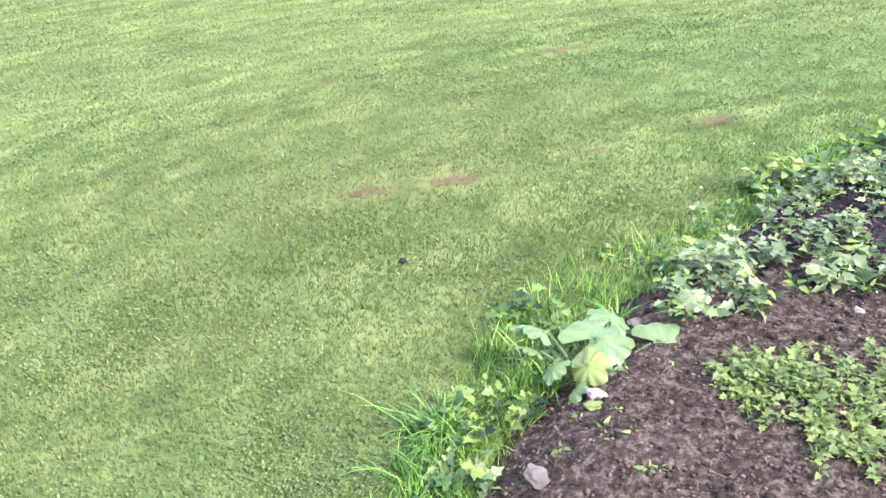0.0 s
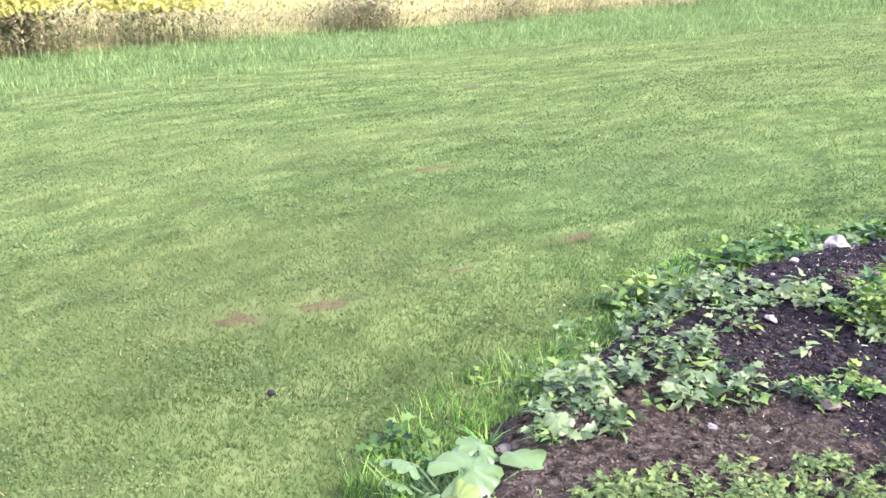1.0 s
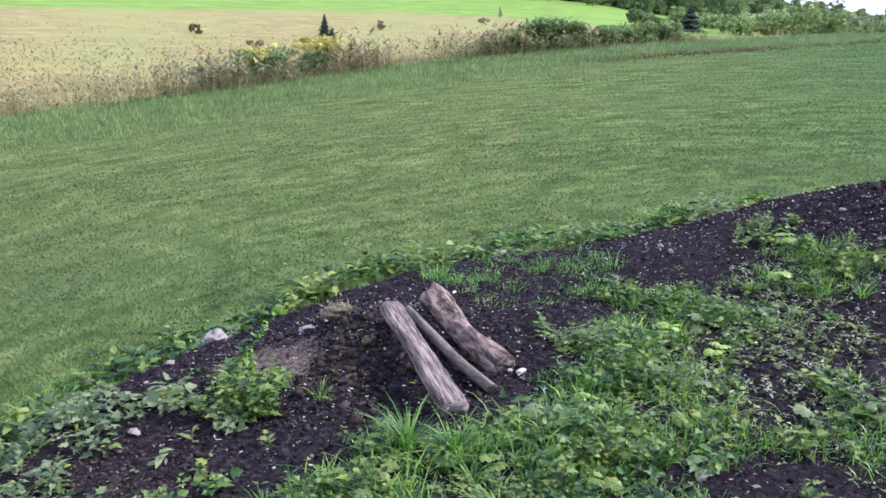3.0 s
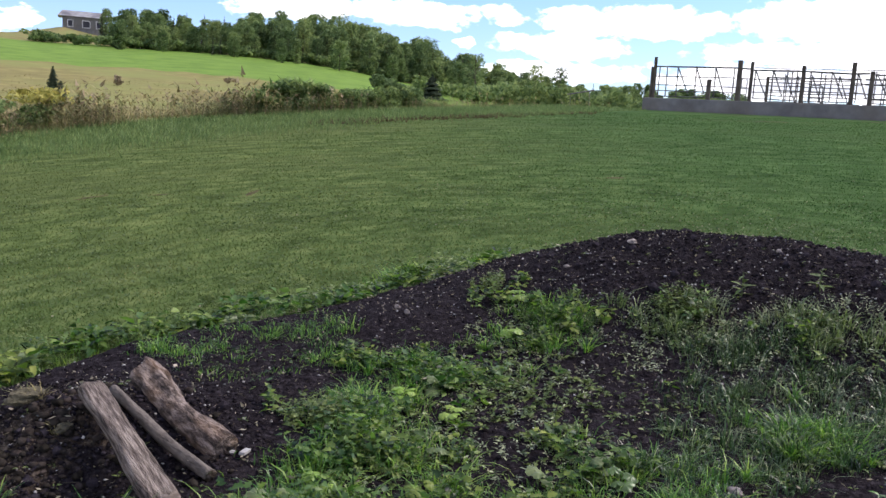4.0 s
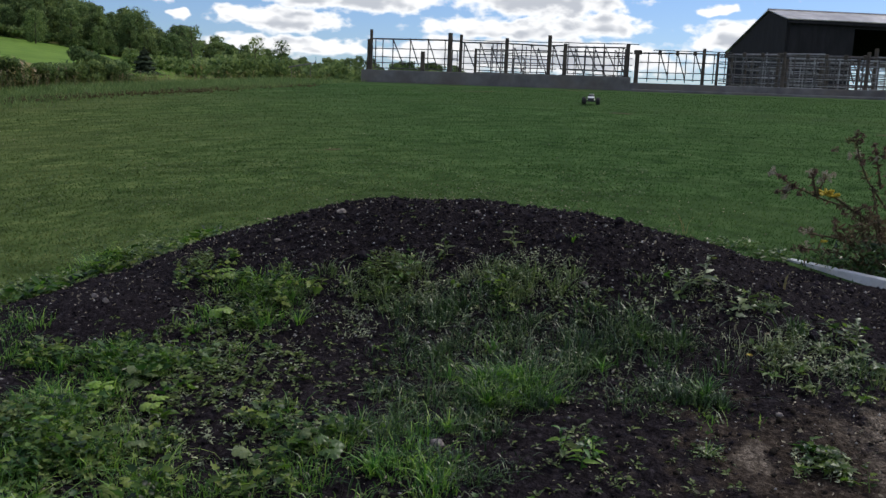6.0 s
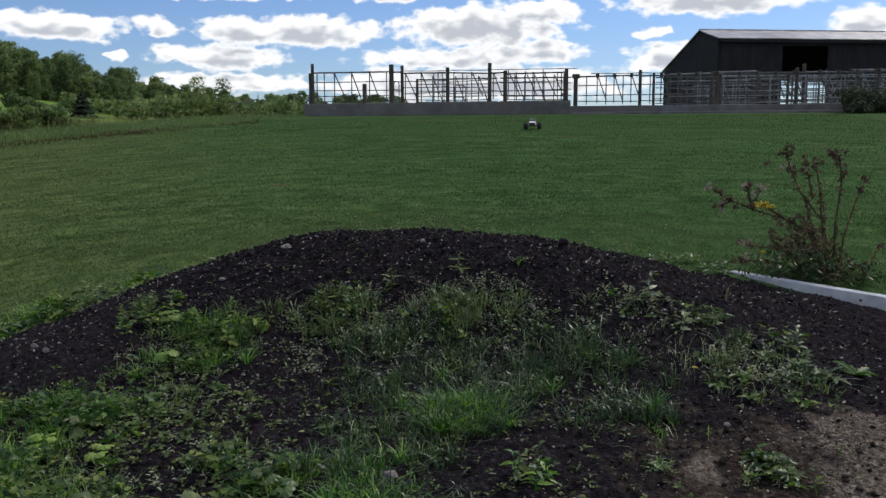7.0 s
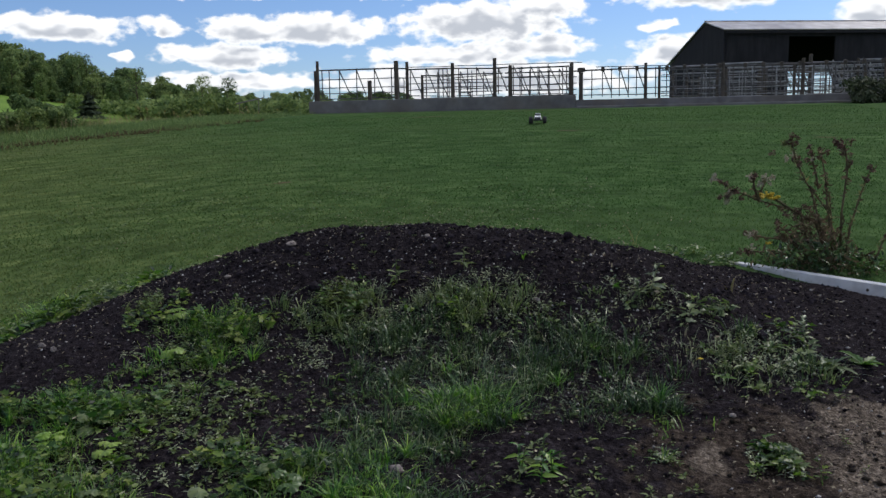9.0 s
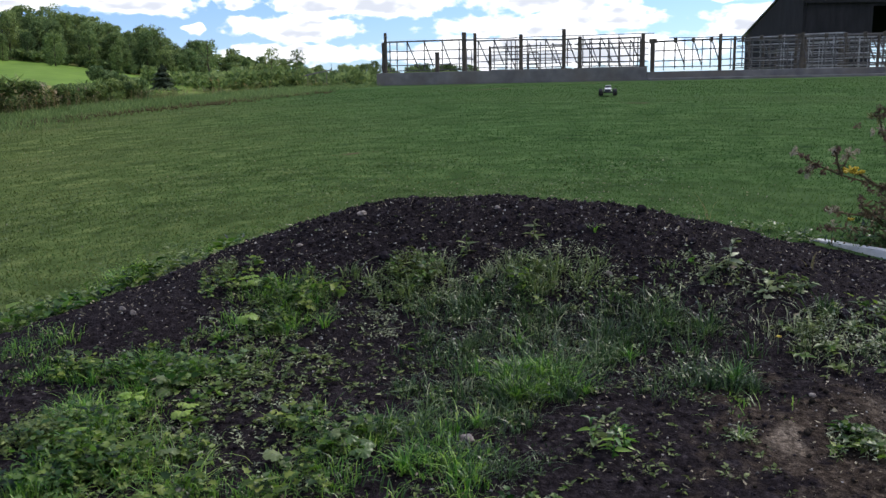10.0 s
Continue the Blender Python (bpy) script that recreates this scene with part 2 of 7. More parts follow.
M_DEAD = material("dead_stalk", [(0.3, (0.1755, 0.1380, 0.0825)), (0.6, (0.3240, 0.2622, 0.1575))], 0.8, 4, 0.8, 0, island=0.4, translucent=0.35)
M_OLIVE = material("olive_leaf", [(0.3, (0.1080, 0.1250, 0.0504)), (0.6, (0.2228, 0.2350, 0.1008))], 0.9, 4, 0.7, 0, island=0.4, translucent=0.35)
M_THICKET = material("thicket_leaf", [(0.3, (0.0945, 0.1540, 0.0455)), (0.6, (0.1890, 0.2590, 0.0845))], 0.9, 4, 0.7, 0, island=0.45, translucent=0.4)
M_PETAL = material("yellow_petal", [(0.3, (0.5, 0.36, 0.03)), (0.6, (0.62, 0.48, 0.05))], 9, 3, 0.6, 0, translucent=0.3)
M_GOLD = material("goldenrod_flower", [(0.3, (0.2975, 0.2720, 0.0600)), (0.6, (0.4725, 0.4250, 0.1050))], 3, 4, 0.7, 0, island=0.3, translucent=0.2)
M_FIELD = material("dry_field", [(0.3, (0.1600, 0.1346, 0.0480)), (0.5, (0.2000, 0.1714, 0.0624)), (0.7, (0.2700, 0.2346, 0.0864))], 0.5, 8, 0.9, 0.25, 6, 0.05,
                   big=((0.2, 0.21, 0.065), 0.95), big_scale=0.1, spec=0.1)
M_FIELDGRASS = material("field_grass_blade", [(0.3, (0.1224, 0.1040, 0.0360)), (0.6, (0.2244, 0.1945, 0.0680))], 0.5, 5, 0.8, 0, island=0.35, translucent=0.2, big=((0.16, 0.17, 0.06), 0.7), big_scale=0.07)
M_MEADOW = material("green_meadow", [(0.3, (0.095, 0.17, 0.026)), (0.6, (0.15, 0.245, 0.04))], 0.3, 6, 0.9, 0.3, 3, 0.1, spec=0.1)
M_CLOD = material("soil_clod", [(0.3, (0.0085, 0.0071, 0.0086)), (0.7, (0.0340, 0.0280, 0.0336))], 25, 6, 0.95, 0.8, 70, 0.01, island=0.5, spec=0.03)
M_NEARCLOD = material("brown_clod", [(0.3, (0.013, 0.0105, 0.009)), (0.7, (0.05, 0.041, 0.035))], 25, 6, 0.95, 0.8, 70, 0.01, island=0.5, spec=0.02)
M_CRUMB = material("dry_soil_crumb", [(0.3, (0.045, 0.033, 0.025)), (0.7, (0.12, 0.092, 0.07))], 30, 4, 0.95, 0, island=0.4, spec=0.02)
M_REDSTONE = material("reddish_stone", [(0.3, (0.09, 0.06, 0.052)), (0.7, (0.17, 0.12, 0.105))], 14, 6, 0.85, 0.5, 50, 0.01)
M_GRIT = material("pale_grit", [(0.3, (0.07, 0.056, 0.045)), (0.7, (0.19, 0.158, 0.128))], 30, 4, 0.95, 0, island=0.5, spec=0.02)
M_SOD = material("dry_sod", [(0.3, (0.035, 0.03, 0.018)), (0.7, (0.13, 0.112, 0.07))], 24, 8, 0.95, 0.9, 50, 0.02)
M_STONE = material("pale_stone", [(0.3, (0.12, 0.1, 0.09)), (0.7, (0.27, 0.235, 0.215))], 14, 6, 0.85, 0.5, 50, 0.01, island=0.3)
M_CHIP = material("pale_soil_chip", [(0.3, (0.13, 0.125, 0.12)), (0.7, (0.38, 0.365, 0.345))], 20, 4, 0.7, 0, island=0.55, spec=0.3)
M_LEAF = material("weed_leaf", [(0.3, (0.0314, 0.0751, 0.0149)), (0.6, (0.0785, 0.1468, 0.0351))], 4, 4, 0.45, 0, island=0.9, translucent=0.34, spec=0.3, glow=(1.05, 1.5, 0.6), big=((0.15, 0.19, 0.042), 0.75), big_scale=1.4)
M_LEAF_PALE = material("pale_weed_leaf", [(0.3, (0.0615, 0.1013, 0.0430)), (0.6, (0.1454, 0.1888, 0.0840))], 6, 4, 0.42, 0, island=0.6, translucent=0.32, spec=0.3, glow=(1.1, 1.3, 0.65))
# pale leaf colour that also stands in for light glinting off leaves and blades
M_PALE_GLINT = material("pale_glint_leaf", [(0.3, (0.1580, 0.1989, 0.1041)), (0.6, (0.3159, 0.3605, 0.2083))], 8, 4, 0.42, 0, island=0.6, translucent=0.25, spec=0.5)
M_LEAF_YELLOW = material("yellow_green_leaf", [(0.3, (0.0645, 0.1026, 0.0238)), (0.6, (0.1193, 0.1642, 0.0408))], 6, 4, 0.5, 0, island=0.35, translucent=0.25, spec=0.35)
M_LEAF_BIG = material("big_leaf", [(0.3, (0.075, 0.13, 0.042)), (0.6, (0.13, 0.195, 0.075))], 14, 5, 0.36, 0.4, 25, 0.01, translucent=0.32, spec=0.45, glow=(1.0, 1.3, 0.6))
M_CROWN = material("tree_leaf", [(0.3, (0.1035, 0.1600, 0.0590)), (0.6, (0.1890, 0.2650, 0.0936))], 0.3, 4, 0.7, 0, island=0.45, objects=0.3, translucent=0.45)
M_SPRUCE = material("spruce_needle", [(0.3, (0.024, 0.042, 0.022)), (0.6, (0.045, 0.068, 0.032))], 0.5, 4, 0.8, 0, island=0.4, translucent=0.1)
M_BARK = material("bark", [(0.35, (0.05, 0.04, 0.03)), (0.65, (0.13, 0.1, 0.08))], 6, 6, 0.9, 0.6, 20, 0.03)
M_LOG = material("weathered_wood", [(0.36, (0.028, 0.02, 0.016)), (0.47, (0.13, 0.1, 0.083)), (0.62, (0.31, 0.255, 0.215))], 13, 9, 0.9, 1.0, 30, 0.03,
                 stretch=(5, 5, 0.5), objects=-0.12)
M_ROT = material("rotten_wood", [(0.36, (0.02, 0.015, 0.012)), (0.48, (0.085, 0.063, 0.052)), (0.62, (0.24, 0.19, 0.16))], 14, 9, 0.95, 1.0, 40, 0.02,
                 stretch=(2, 2, 0.8), objects=-0.12, big=((0.2, 0.115, 0.055), 0.3), big_scale=6)
M_CUT = material("cut_wood", [(0.3, (0.16, 0.12, 0.1)), (0.6, (0.34, 0.28, 0.25))], 20, 6, 0.9, 0.6, 60, 0.006)
M_TWIG = material("branch_bark", [(0.3, (0.06, 0.048, 0.042)), (0.6, (0.17, 0.14, 0.122))], 18, 8, 0.9, 0.8, 40, 0.01, stretch=(2, 2, 0.8), objects=-0.12)
M_CONCRETE = material("old_concrete", [(0.3, (0.1, 0.097, 0.1)), (0.7, (0.19, 0.186, 0.186))], 2, 8, 0.9, 0.4, 20, 0.02, big=((0.14, 0.12, 0.1), 0.6))
M_STEEL = material("galvanised_pipe", [(0.3, (0.06, 0.06, 0.06)), (0.7, (0.16, 0.16, 0.163))], 6, 6, 0.6, 0.2, 30, 0.004, metal=0.2, big=((0.11, 0.075, 0.06), 0.5))
# paler copy of the pipe; the pen rails' bright highlights are in its colour
M_HIGHLIT_PIPE = material("highlit_galvanised_pipe", [(0.3, (0.2, 0.2, 0.21)), (0.7, (0.42, 0.42, 0.43))], 6, 6, 0.45, 0.2, 30, 0.004, metal=0.35, big=((0.12, 0.09, 0.075), 0.5))
M_BUSH = material("dark_bush_leaf", [(0.3, (0.03, 0.042, 0.022)), (0.6, (0.065, 0.085, 0.042))], 1.5, 4, 0.7, 0, island=0.5, translucent=0.3)
M_POST = material("weathered_post", [(0.3, (0.045, 0.038, 0.033)), (0.7, (0.12, 0.1, 0.083))], 5, 6, 0.9, 0.4, 20, 0.02)
M_BARN = material("dark_barn_boards", [(0.3, (0.011, 0.011, 0.0135)), (0.7, (0.026, 0.025, 0.029))], 3, 6, 0.9, 0.4, 15, 0.03, stretch=(1, 1, 0.2))
M_ROOF = material("metal_roof", [(0.35, (0.3, 0.27, 0.25)), (0.65, (0.5, 0.48, 0.46))], 1.2, 8, 0.4, 0.2, 8, 0.02, metal=0.5, big=((0.11, 0.085, 0.075), 0.75), big_scale=0.32, stretch=(1, 1, 1))
M_WHITE = material("white_board", [(0.3, (0.5, 0.51, 0.53)), (0.7, (0.68, 0.69, 0.71))], 8, 6, 0.45, 0.2, 30, 0.004, big=((0.3, 0.27, 0.24), 0.4), big_scale=5)


def soil_material():
    """Dark garden soil; the surface's own 'dry' and 'sandy' values, roughened by noise, bring in the lighter grounds."""
    m = bpy.data.materials.new("garden_soil")
    m.use_nodes = True
    nt = m.node_tree
    N, L = nt.nodes.new, nt.links.new
    b = nt.nodes["Principled BSDF"]
    pos = N("ShaderNodeNewGeometry").outputs["Position"]

    def grain(scale, detail, stops):
        n = N("ShaderNodeTexNoise")
        n.inputs["Scale"].default_value, n.inputs["Detail"].default_value, n.inputs["Roughness"].default_value = scale, detail, 0.65
        L(pos, n.inputs["Vector"])
        r = N("ShaderNodeValToRGB")
        while len(r.color_ramp.elements) < len(stops):
            r.color_ramp.elements.new(0.5)
        for e, (q, c) in zip(r.color_ramp.elements, stops):
            e.position, e.color = q, (*c, 1)
        L(n.outputs[0], r.inputs[0])
        return r.outputs[0], n.outputs[0]
    col, _ = grain(26, 12, [(0.36, (0.0072, 0.0058, 0.0068)), (0.52, (0.018, 0.0147, 0.017)), (0.72, (0.054, 0.0455, 0.051))])
    for attr, scale, stops, lo, hi in (("dry", 30, [(0.32, (0.0125, 0.0096, 0.008)), (0.5, (0.039, 0.0295, 0.0237)), (0.68, (0.112, 0.088, 0.07))], 0.42, 0.66),
                                       ("sandy", 40, [(0.34, (0.034, 0.027, 0.0215)), (0.5, (0.115, 0.092, 0.073)), (0.66, (0.29, 0.24, 0.193))], 0.34, 0.74)):
        c2, _ = grain(scale, 10, stops)
        wob = N("ShaderNodeTexNoise")
        wob.inputs["Scale"].default_value, wob.inputs["Detail"].default_value = 6.0, 10
        L(pos, wob.inputs["Vector"])
        at = N("ShaderNodeAttribute")
        at.attribute_name = attr
        ad = N("ShaderNodeMath")
        ad.operation = "MULTIPLY_ADD"
        L(wob.outputs[0], ad.inputs[0])
        ad.inputs[1].default_value = 1.0
        sub = N("ShaderNodeMath")
        sub.operation = "SUBTRACT"
        L(at.outputs["Fac"], sub.inputs[0])
        sub.inputs[1].default_value = 0.5
        L(sub.outputs[0], ad.inputs[2])
        mr = N("ShaderNodeMapRange")
        mr.interpolation_type = "SMOOTHSTEP"
        mr.inputs["From Min"].default_value, mr.inputs["From Max"].default_value = lo, hi
        L(ad.outputs[0], mr.inputs["Value"])
        mx = N("ShaderNodeMix")
        mx.data_type = "RGBA"
        L(mr.outputs[0], mx.inputs["Factor"])
        L(col, mx.inputs["A"])
        L(c2, mx.inputs["B"])
        col = mx.outputs["Result"]
    L(col, b.inputs["Base Color"])
    b.inputs["Roughness"].default_value, b.inputs["Specular IOR Level"].default_value = 0.95, 0.02
    nb = N("ShaderNodeTexNoise")
    nb.inputs["Scale"].default_value, nb.inputs["Detail"].default_value = 60, 8
    L(pos, nb.inputs["Vector"])
    bp = N("ShaderNodeBump")
    bp.inputs["Strength"].default_value, bp.inputs["Distance"].default_value = 1.0, 0.025
    L(nb.outputs[0], bp.inputs["Height"])
    L(bp.outputs[0], b.inputs["Normal"])
    return m


M_SOIL = soil_material()


# ---- mesh helpers ----
RNG = np.random.default_rng(7)


def mesh_of(name, verts, faces, mats, index=None, smooth=False):
    me = bpy.data.meshes.new(name)
    verts = np.asarray(verts, dtype=np.float32)
    if isinstance(faces, np.ndarray):
        n, k = faces.shape
        me.vertices.add(len(verts))
        me.vertices.foreach_set("co", verts.ravel())
        me.loops.add(n * k)
        me.loops.foreach_set("vertex_index", faces.astype(np.int32).ravel())
        me.polygons.add(n)
        me.polygons.foreach_set("loop_start", np.arange(0, n * k, k, dtype=np.int32))
        if index is not None:
            me.polygons.foreach_set("material_index", np.asarray(index, dtype=np.int32))
        me.update(calc_edges=True)
        me.validate()
    else:
        me.from_pydata([tuple(v) for v in verts], [], faces)
    for m in mats if isinstance(mats, (list, tuple)) else [mats]:
        me.materials.append(m)
    if smooth:
        me.polygons.foreach_set("use_smooth", np.ones(len(me.polygons), dtype=bool))
    return me


def part(name, source, mat, parent=None, label="", smooth=False, at=None):
    """One mesh object from a bmesh or a mesh, under a thing or a part."""
    if isinstance(source, bmesh.types.BMesh):
        me = bpy.data.meshes.new(name)
        source.to_mesh(me)
        source.free()
        me.materials.append(mat)
        if smooth:
            me.polygons.foreach_set("use_smooth", np.ones(len(me.polygons), dtype=bool))
    else:
        me = source
    ob = new(name, me)
    if at is not None:
        ob.matrix_basis = at
    if parent:
        ob.parent = parent
    if label:
        ob["label"] = label
    return ob


def thing(name, m, label, category, group="", kind=""):
    ob = new(name)
    ob.matrix_basis = m
    ob.empty_display_size = 0.1
    return tagged(ob, label, category, group, kind)


def box(bm, x0, x1, y0, y1, z0, z1, bevel=0.0):
    r = bmesh.ops.create_cube(bm, size=1.0, matrix=Matrix.Translation(((x0 + x1) / 2, (y0 + y1) / 2, (z0 + z1) / 2)) @ Matrix.Diagonal((x1 - x0, y1 - y0, z1 - z0, 1)))
    if bevel:
        edges = {e for v in r["verts"] for e in v.link_edges}
        bmesh.ops.bevel(bm, geom=list(edges), offset=bevel, segments=2, affect="EDGES", profile=0.5)


def rod(bm, a, b, r0, r1=None, sides=8, steps=1, wobble=0.0, rng=None):
    """A round bar from a to b, tapering from r0 to r1."""
    a, b = Vector(a), Vector(b)
    r1 = r0 if r1 is None else r1
    q = (b - a).to_track_quat("Z", "Y")
    rings = []
    for i in range(steps + 1):
        f = i / steps
        c = a.lerp(b, f)
        if wobble and 0 < i < steps:
            c = c + q @ Vector((rng.normal() * wobble, rng.normal() * wobble, 0))
        r = r0 + (r1 - r0) * f
        rings.append([bm.verts.new(c + q @ Vector((math.cos(k * math.tau / sides) * r, math.sin(k * math.tau / sides) * r, 0))) for k in range(sides)])
    for p, n in zip(rings, rings[1:]):
        for k in range(sides):
            bm.faces.new((p[k], p[(k + 1) % sides], n[(k + 1) % sides], n[k]))
    bm.faces.new(rings[0][::-1])
    bm.faces.new(rings[-1])


# ---- shape of the land ----
def hermite(x, xs, ys):
    xs, ys = np.asarray(xs, float), np.asarray(ys, float)
    s = np.gradient(ys, xs)
    x = np.clip(np.asarray(x, float), xs[0], xs[-1])
    i = np.clip(np.searchsorted(xs, x) - 1, 0, len(xs) - 2)
    h = xs[i + 1] - xs[i]
    t = (x - xs[i]) / h
    return ((1 + 2 * t) * (1 - t) ** 2 * ys[i] + t * (1 - t) ** 2 * h * s[i] + t * t * (3 - 2 * t) * ys[i + 1] + t * t * (t - 1) * h * s[i + 1])


def step(x, a, b):
    t = np.clip((np.asarray(x, float) - a) / (b - a), 0, 1)
    return t * t * (3 - 2 * t)


EYE_Z = 1.73


def field_y(x):
    """The line where the mown grass ends and the dry field begins."""
    return hermite(x, (-40, -12, -5, -3, 0, 5, 12, 16, 19, 24, 30, 60), (10.5, 12.5, 15.4, 17.0, 18.5, 18.7, 18.3, 18.3, 17.1, 15.6, 14.6, 14.0))



def lawn_z(x, y):
    return hermite(x, (-60, -6, 0.5, 2.0, 4.5, 8.5, 14, 21, 27, 33, 45, 120), (-1.2, -0.45, -0.31, -0.25, 0.0, 0.4, 1.0, 1.72, 2.12, 2.42, 2.6, 2.6))


def hill_z(x, y):
    """The far side of the valley: rises from the dry field to the woods."""
    r, az = np.hypot(x, y), np.degrees(np.arctan2(y, x))
    lift = hermite(az, (-20, 18, 26, 30, 32, 36.4, 38.5, 44, 56, 75, 110, 160), (0.3, 0.3, 0.34, 0.45, 0.56, 0.74, 0.86, 1.0, 1.0, 1.05, 0.9, 0.6))
    el = hermite(r, (18, 30, 55, 90, 140, 200, 420), (-5.0, -2.4, -0.2, 1.5, 2.85, 3.2, 3.0))
    el = el + 0.75 * np.exp(-((az - 55.6) / 1.7) ** 2) * step(r, 150, 198)
    return EYE_Z + r * np.tan(np.radians(np.where(el > 0, el * lift, el)))


def ground_z(x, y):
    x, y = np.asarray(x, float), np.asarray(y, float)
    k = step(y - field_y(x), -1.0, 14.0)
    z = lawn_z(x, y) * (1 - k) + hill_z(x, y) * k
    k2 = step(x, 45, 110) * (1 - k)
    z = z * (1 - k2) + (2.6 - 0.004 * np.clip(x - 45, 0, 400)) * k2
    return z


# outline of the garden bed: the side to the lawn, the mound, the white board, and back behind the viewer
BED = [(-1.2, 0.6), (-0.42, 1.4), (-0.03, 1.98), (0.24, 2.54), (0.65, 3.2), (1.2, 3.72), (1.78, 4.28), (2.3, 4.6), (2.9, 4.72), (3.4, 4.82), (4.0, 4.9),
       (4.7, 4.95), (5.4, 4.75), (6.0, 4.45), (6.9, 4.2), (7.9, 3.85), (8.8, 3.1), (9.4, 2.0), (9.6, 0.9), (9.5, -0.2), (9.34, -1.25), (8.3, -2.36),
       (7.3, -3.3), (6.2, -3.75), (4.7, -4.05), (3.0, -4.1), (1.3, -3.9), (-0.2, -3.45), (-1.2, -2.8), (-1.8, -1.9), (-2.0, -0.9), (-1.75, 0.0)]


def bed_inside(x, y):
    """Signed distance to the bed's outline, in metres, positive inside."""
    x, y = np.asarray(x, float), np.asarray(y, float)
    d = np.full(x.shape, 1e9)
    inside = np.zeros(x.shape, bool)
    for (x0, y0), (x1, y1) in zip(BED, BED[1:] + BED[:1]):
        ex, ey = x1 - x0, y1 - y0
        t = np.clip(((x - x0) * ex + (y - y0) * ey) / (ex * ex + ey * ey), 0, 1)
        d = np.minimum(d, np.hypot(x - x0 - t * ex, y - y0 - t * ey))
        cross = ((y0 > y) != (y1 > y)) & (x < x0 + (y - y0) * ex / (ey if ey else 1e-9))
        inside ^= cross
    return np.where(inside, d, -d)


def soil_z(x, y):
    """Height of the bed: a terrace above the lawn, the long mound and the hump that carries the logs."""
    x, y = np.asarray(x, float), np.asarray(y, float)
    d = bed_inside(x, y)
    base = -0.17 + 0.072 * x
    ridge = hermite(y, (-2.6, -1.3, -0.8, -0.3, 0.3, 1.0, 1.7, 2.4, 3.1, 3.8, 4.6), (0.0, 0.14, 0.32, 0.45, 0.53, 0.57, 0.57, 0.5, 0.29, 0.08, 0.0))
    cx = 7.65 + 0.12 * np.sin(y * 1.3)
    z = base + ridge * np.exp(-((x - cx) / np.where(x < cx, 1.1, 0.9)) ** 2)
    z = z + 0.2 * np.exp(-(((x - 3.65) / 0.45) ** 2 + ((y - 3.55) / 0.45) ** 2))
    z = z - 0.07 * np.exp(-(((x - 3.25) / 0.22) ** 2 + ((y - 3.05) / 0.22) ** 2)) + 0.07 * np.exp(-(((x - 3.4) / 0.16) ** 2 + ((y - 3.72) / 0.2) ** 2))
    z = z + 0.1 * np.exp(-(((x - 5.9) / 0.5) ** 2 + ((y - 3.3) / 0.5) ** 2))
    k = step(d, -0.1, 0.45)
    return (ground_z(x, y) - 0.05) * (1 - k) + z * k


def top_z(x, y):
    return np.where(bed_inside(x, y) > -0.02, np.maximum(soil_z(x, y), ground_z(x, y)), ground_z(x, y))


def sheet(name, xs, ys, zf, mats, index=None, smooth=True):
    gx, gy = np.meshgrid(xs, ys)
    v = np.stack([gx, gy, zf(gx, gy)], -1).reshape(-1, 3)
    nx, ny = len(xs), len(ys)
    i = (np.arange(ny - 1)[:, None] * nx + np.arange(nx - 1)[None, :]).ravel()
    f = np.stack([i, i + 1, i + nx + 1, i + nx], -1)
    mi = None
    if index is not None:
        c = v[f].mean(1)
        mi = index(c[:, 0], c[:, 1])
    return mesh_of(name, v, f, mats, mi, smooth)


def axis(fine0, fine1, fine, far, grow):
    a = list(np.arange(fine0, fine1 + fine / 2, fine))
    s = fine
    while a[-1] < far:
        s *= grow
        a.append(a[-1] + s)
    s = fine
    while a[0] > -far:
        s *= grow
        a.insert(0, a[0] - s)
    return np.array(a)


def ripple(x, y, size, amp, seed):
    flat = np.stack([np.ravel(x), np.ravel(y)], -1)
    out = np.empty(len(flat))
    for i, (a, b) in enumerate(flat):
        out[i] = noise.fractal(Vector((a / size, b / size, seed)), 0.8, 2.1, 4)
    return (out * amp).reshape(np.shape(x))


def ground_index(x, y):
    r = np.hypot(x, y)
    wob = 0.5 * np.sin(x * 0.9) + 0.4 * np.sin(x * 2.3 + 1)
    field = y > field_y(x) + wob * 0.4
    az = np.degrees(np.arctan2(y, x))
    green = field & (az > 29.0 + np.sin(r * 0.4) * 0.6) & (r > 92 + 6 * np.sin(az * 0.15)) & (r < 150)
    return np.where(green, 2, np.where(field, 1, 0))


def dim_share(x, y):
    """How much of the lawn is coloured dimmer: on the slope beyond the bed and beside the hump."""
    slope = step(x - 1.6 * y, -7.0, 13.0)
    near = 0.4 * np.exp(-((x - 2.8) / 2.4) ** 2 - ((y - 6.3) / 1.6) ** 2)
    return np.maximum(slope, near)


def make_ground():
    xs, ys = axis(-4, 36, 0.25, 1600, 1.09), axis(-4, 24, 0.25, 1600, 1.09)

    def z(x, y):
        d = bed_inside(x, y)
        return ground_z(x, y) - 0.35 * step(d, 0.35, 0.6)
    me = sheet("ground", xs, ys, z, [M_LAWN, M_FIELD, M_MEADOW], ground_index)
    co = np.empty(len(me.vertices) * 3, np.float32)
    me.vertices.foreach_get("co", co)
    me.attributes.new("dimmed", "FLOAT", "POINT").data.foreach_set("value", dim_share(co[0::3], co[1::3]).astype(np.float32))
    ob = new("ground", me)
    tagged(ob, "sloping mown lawn running into dry field and green meadow", "ground", kind="structure")


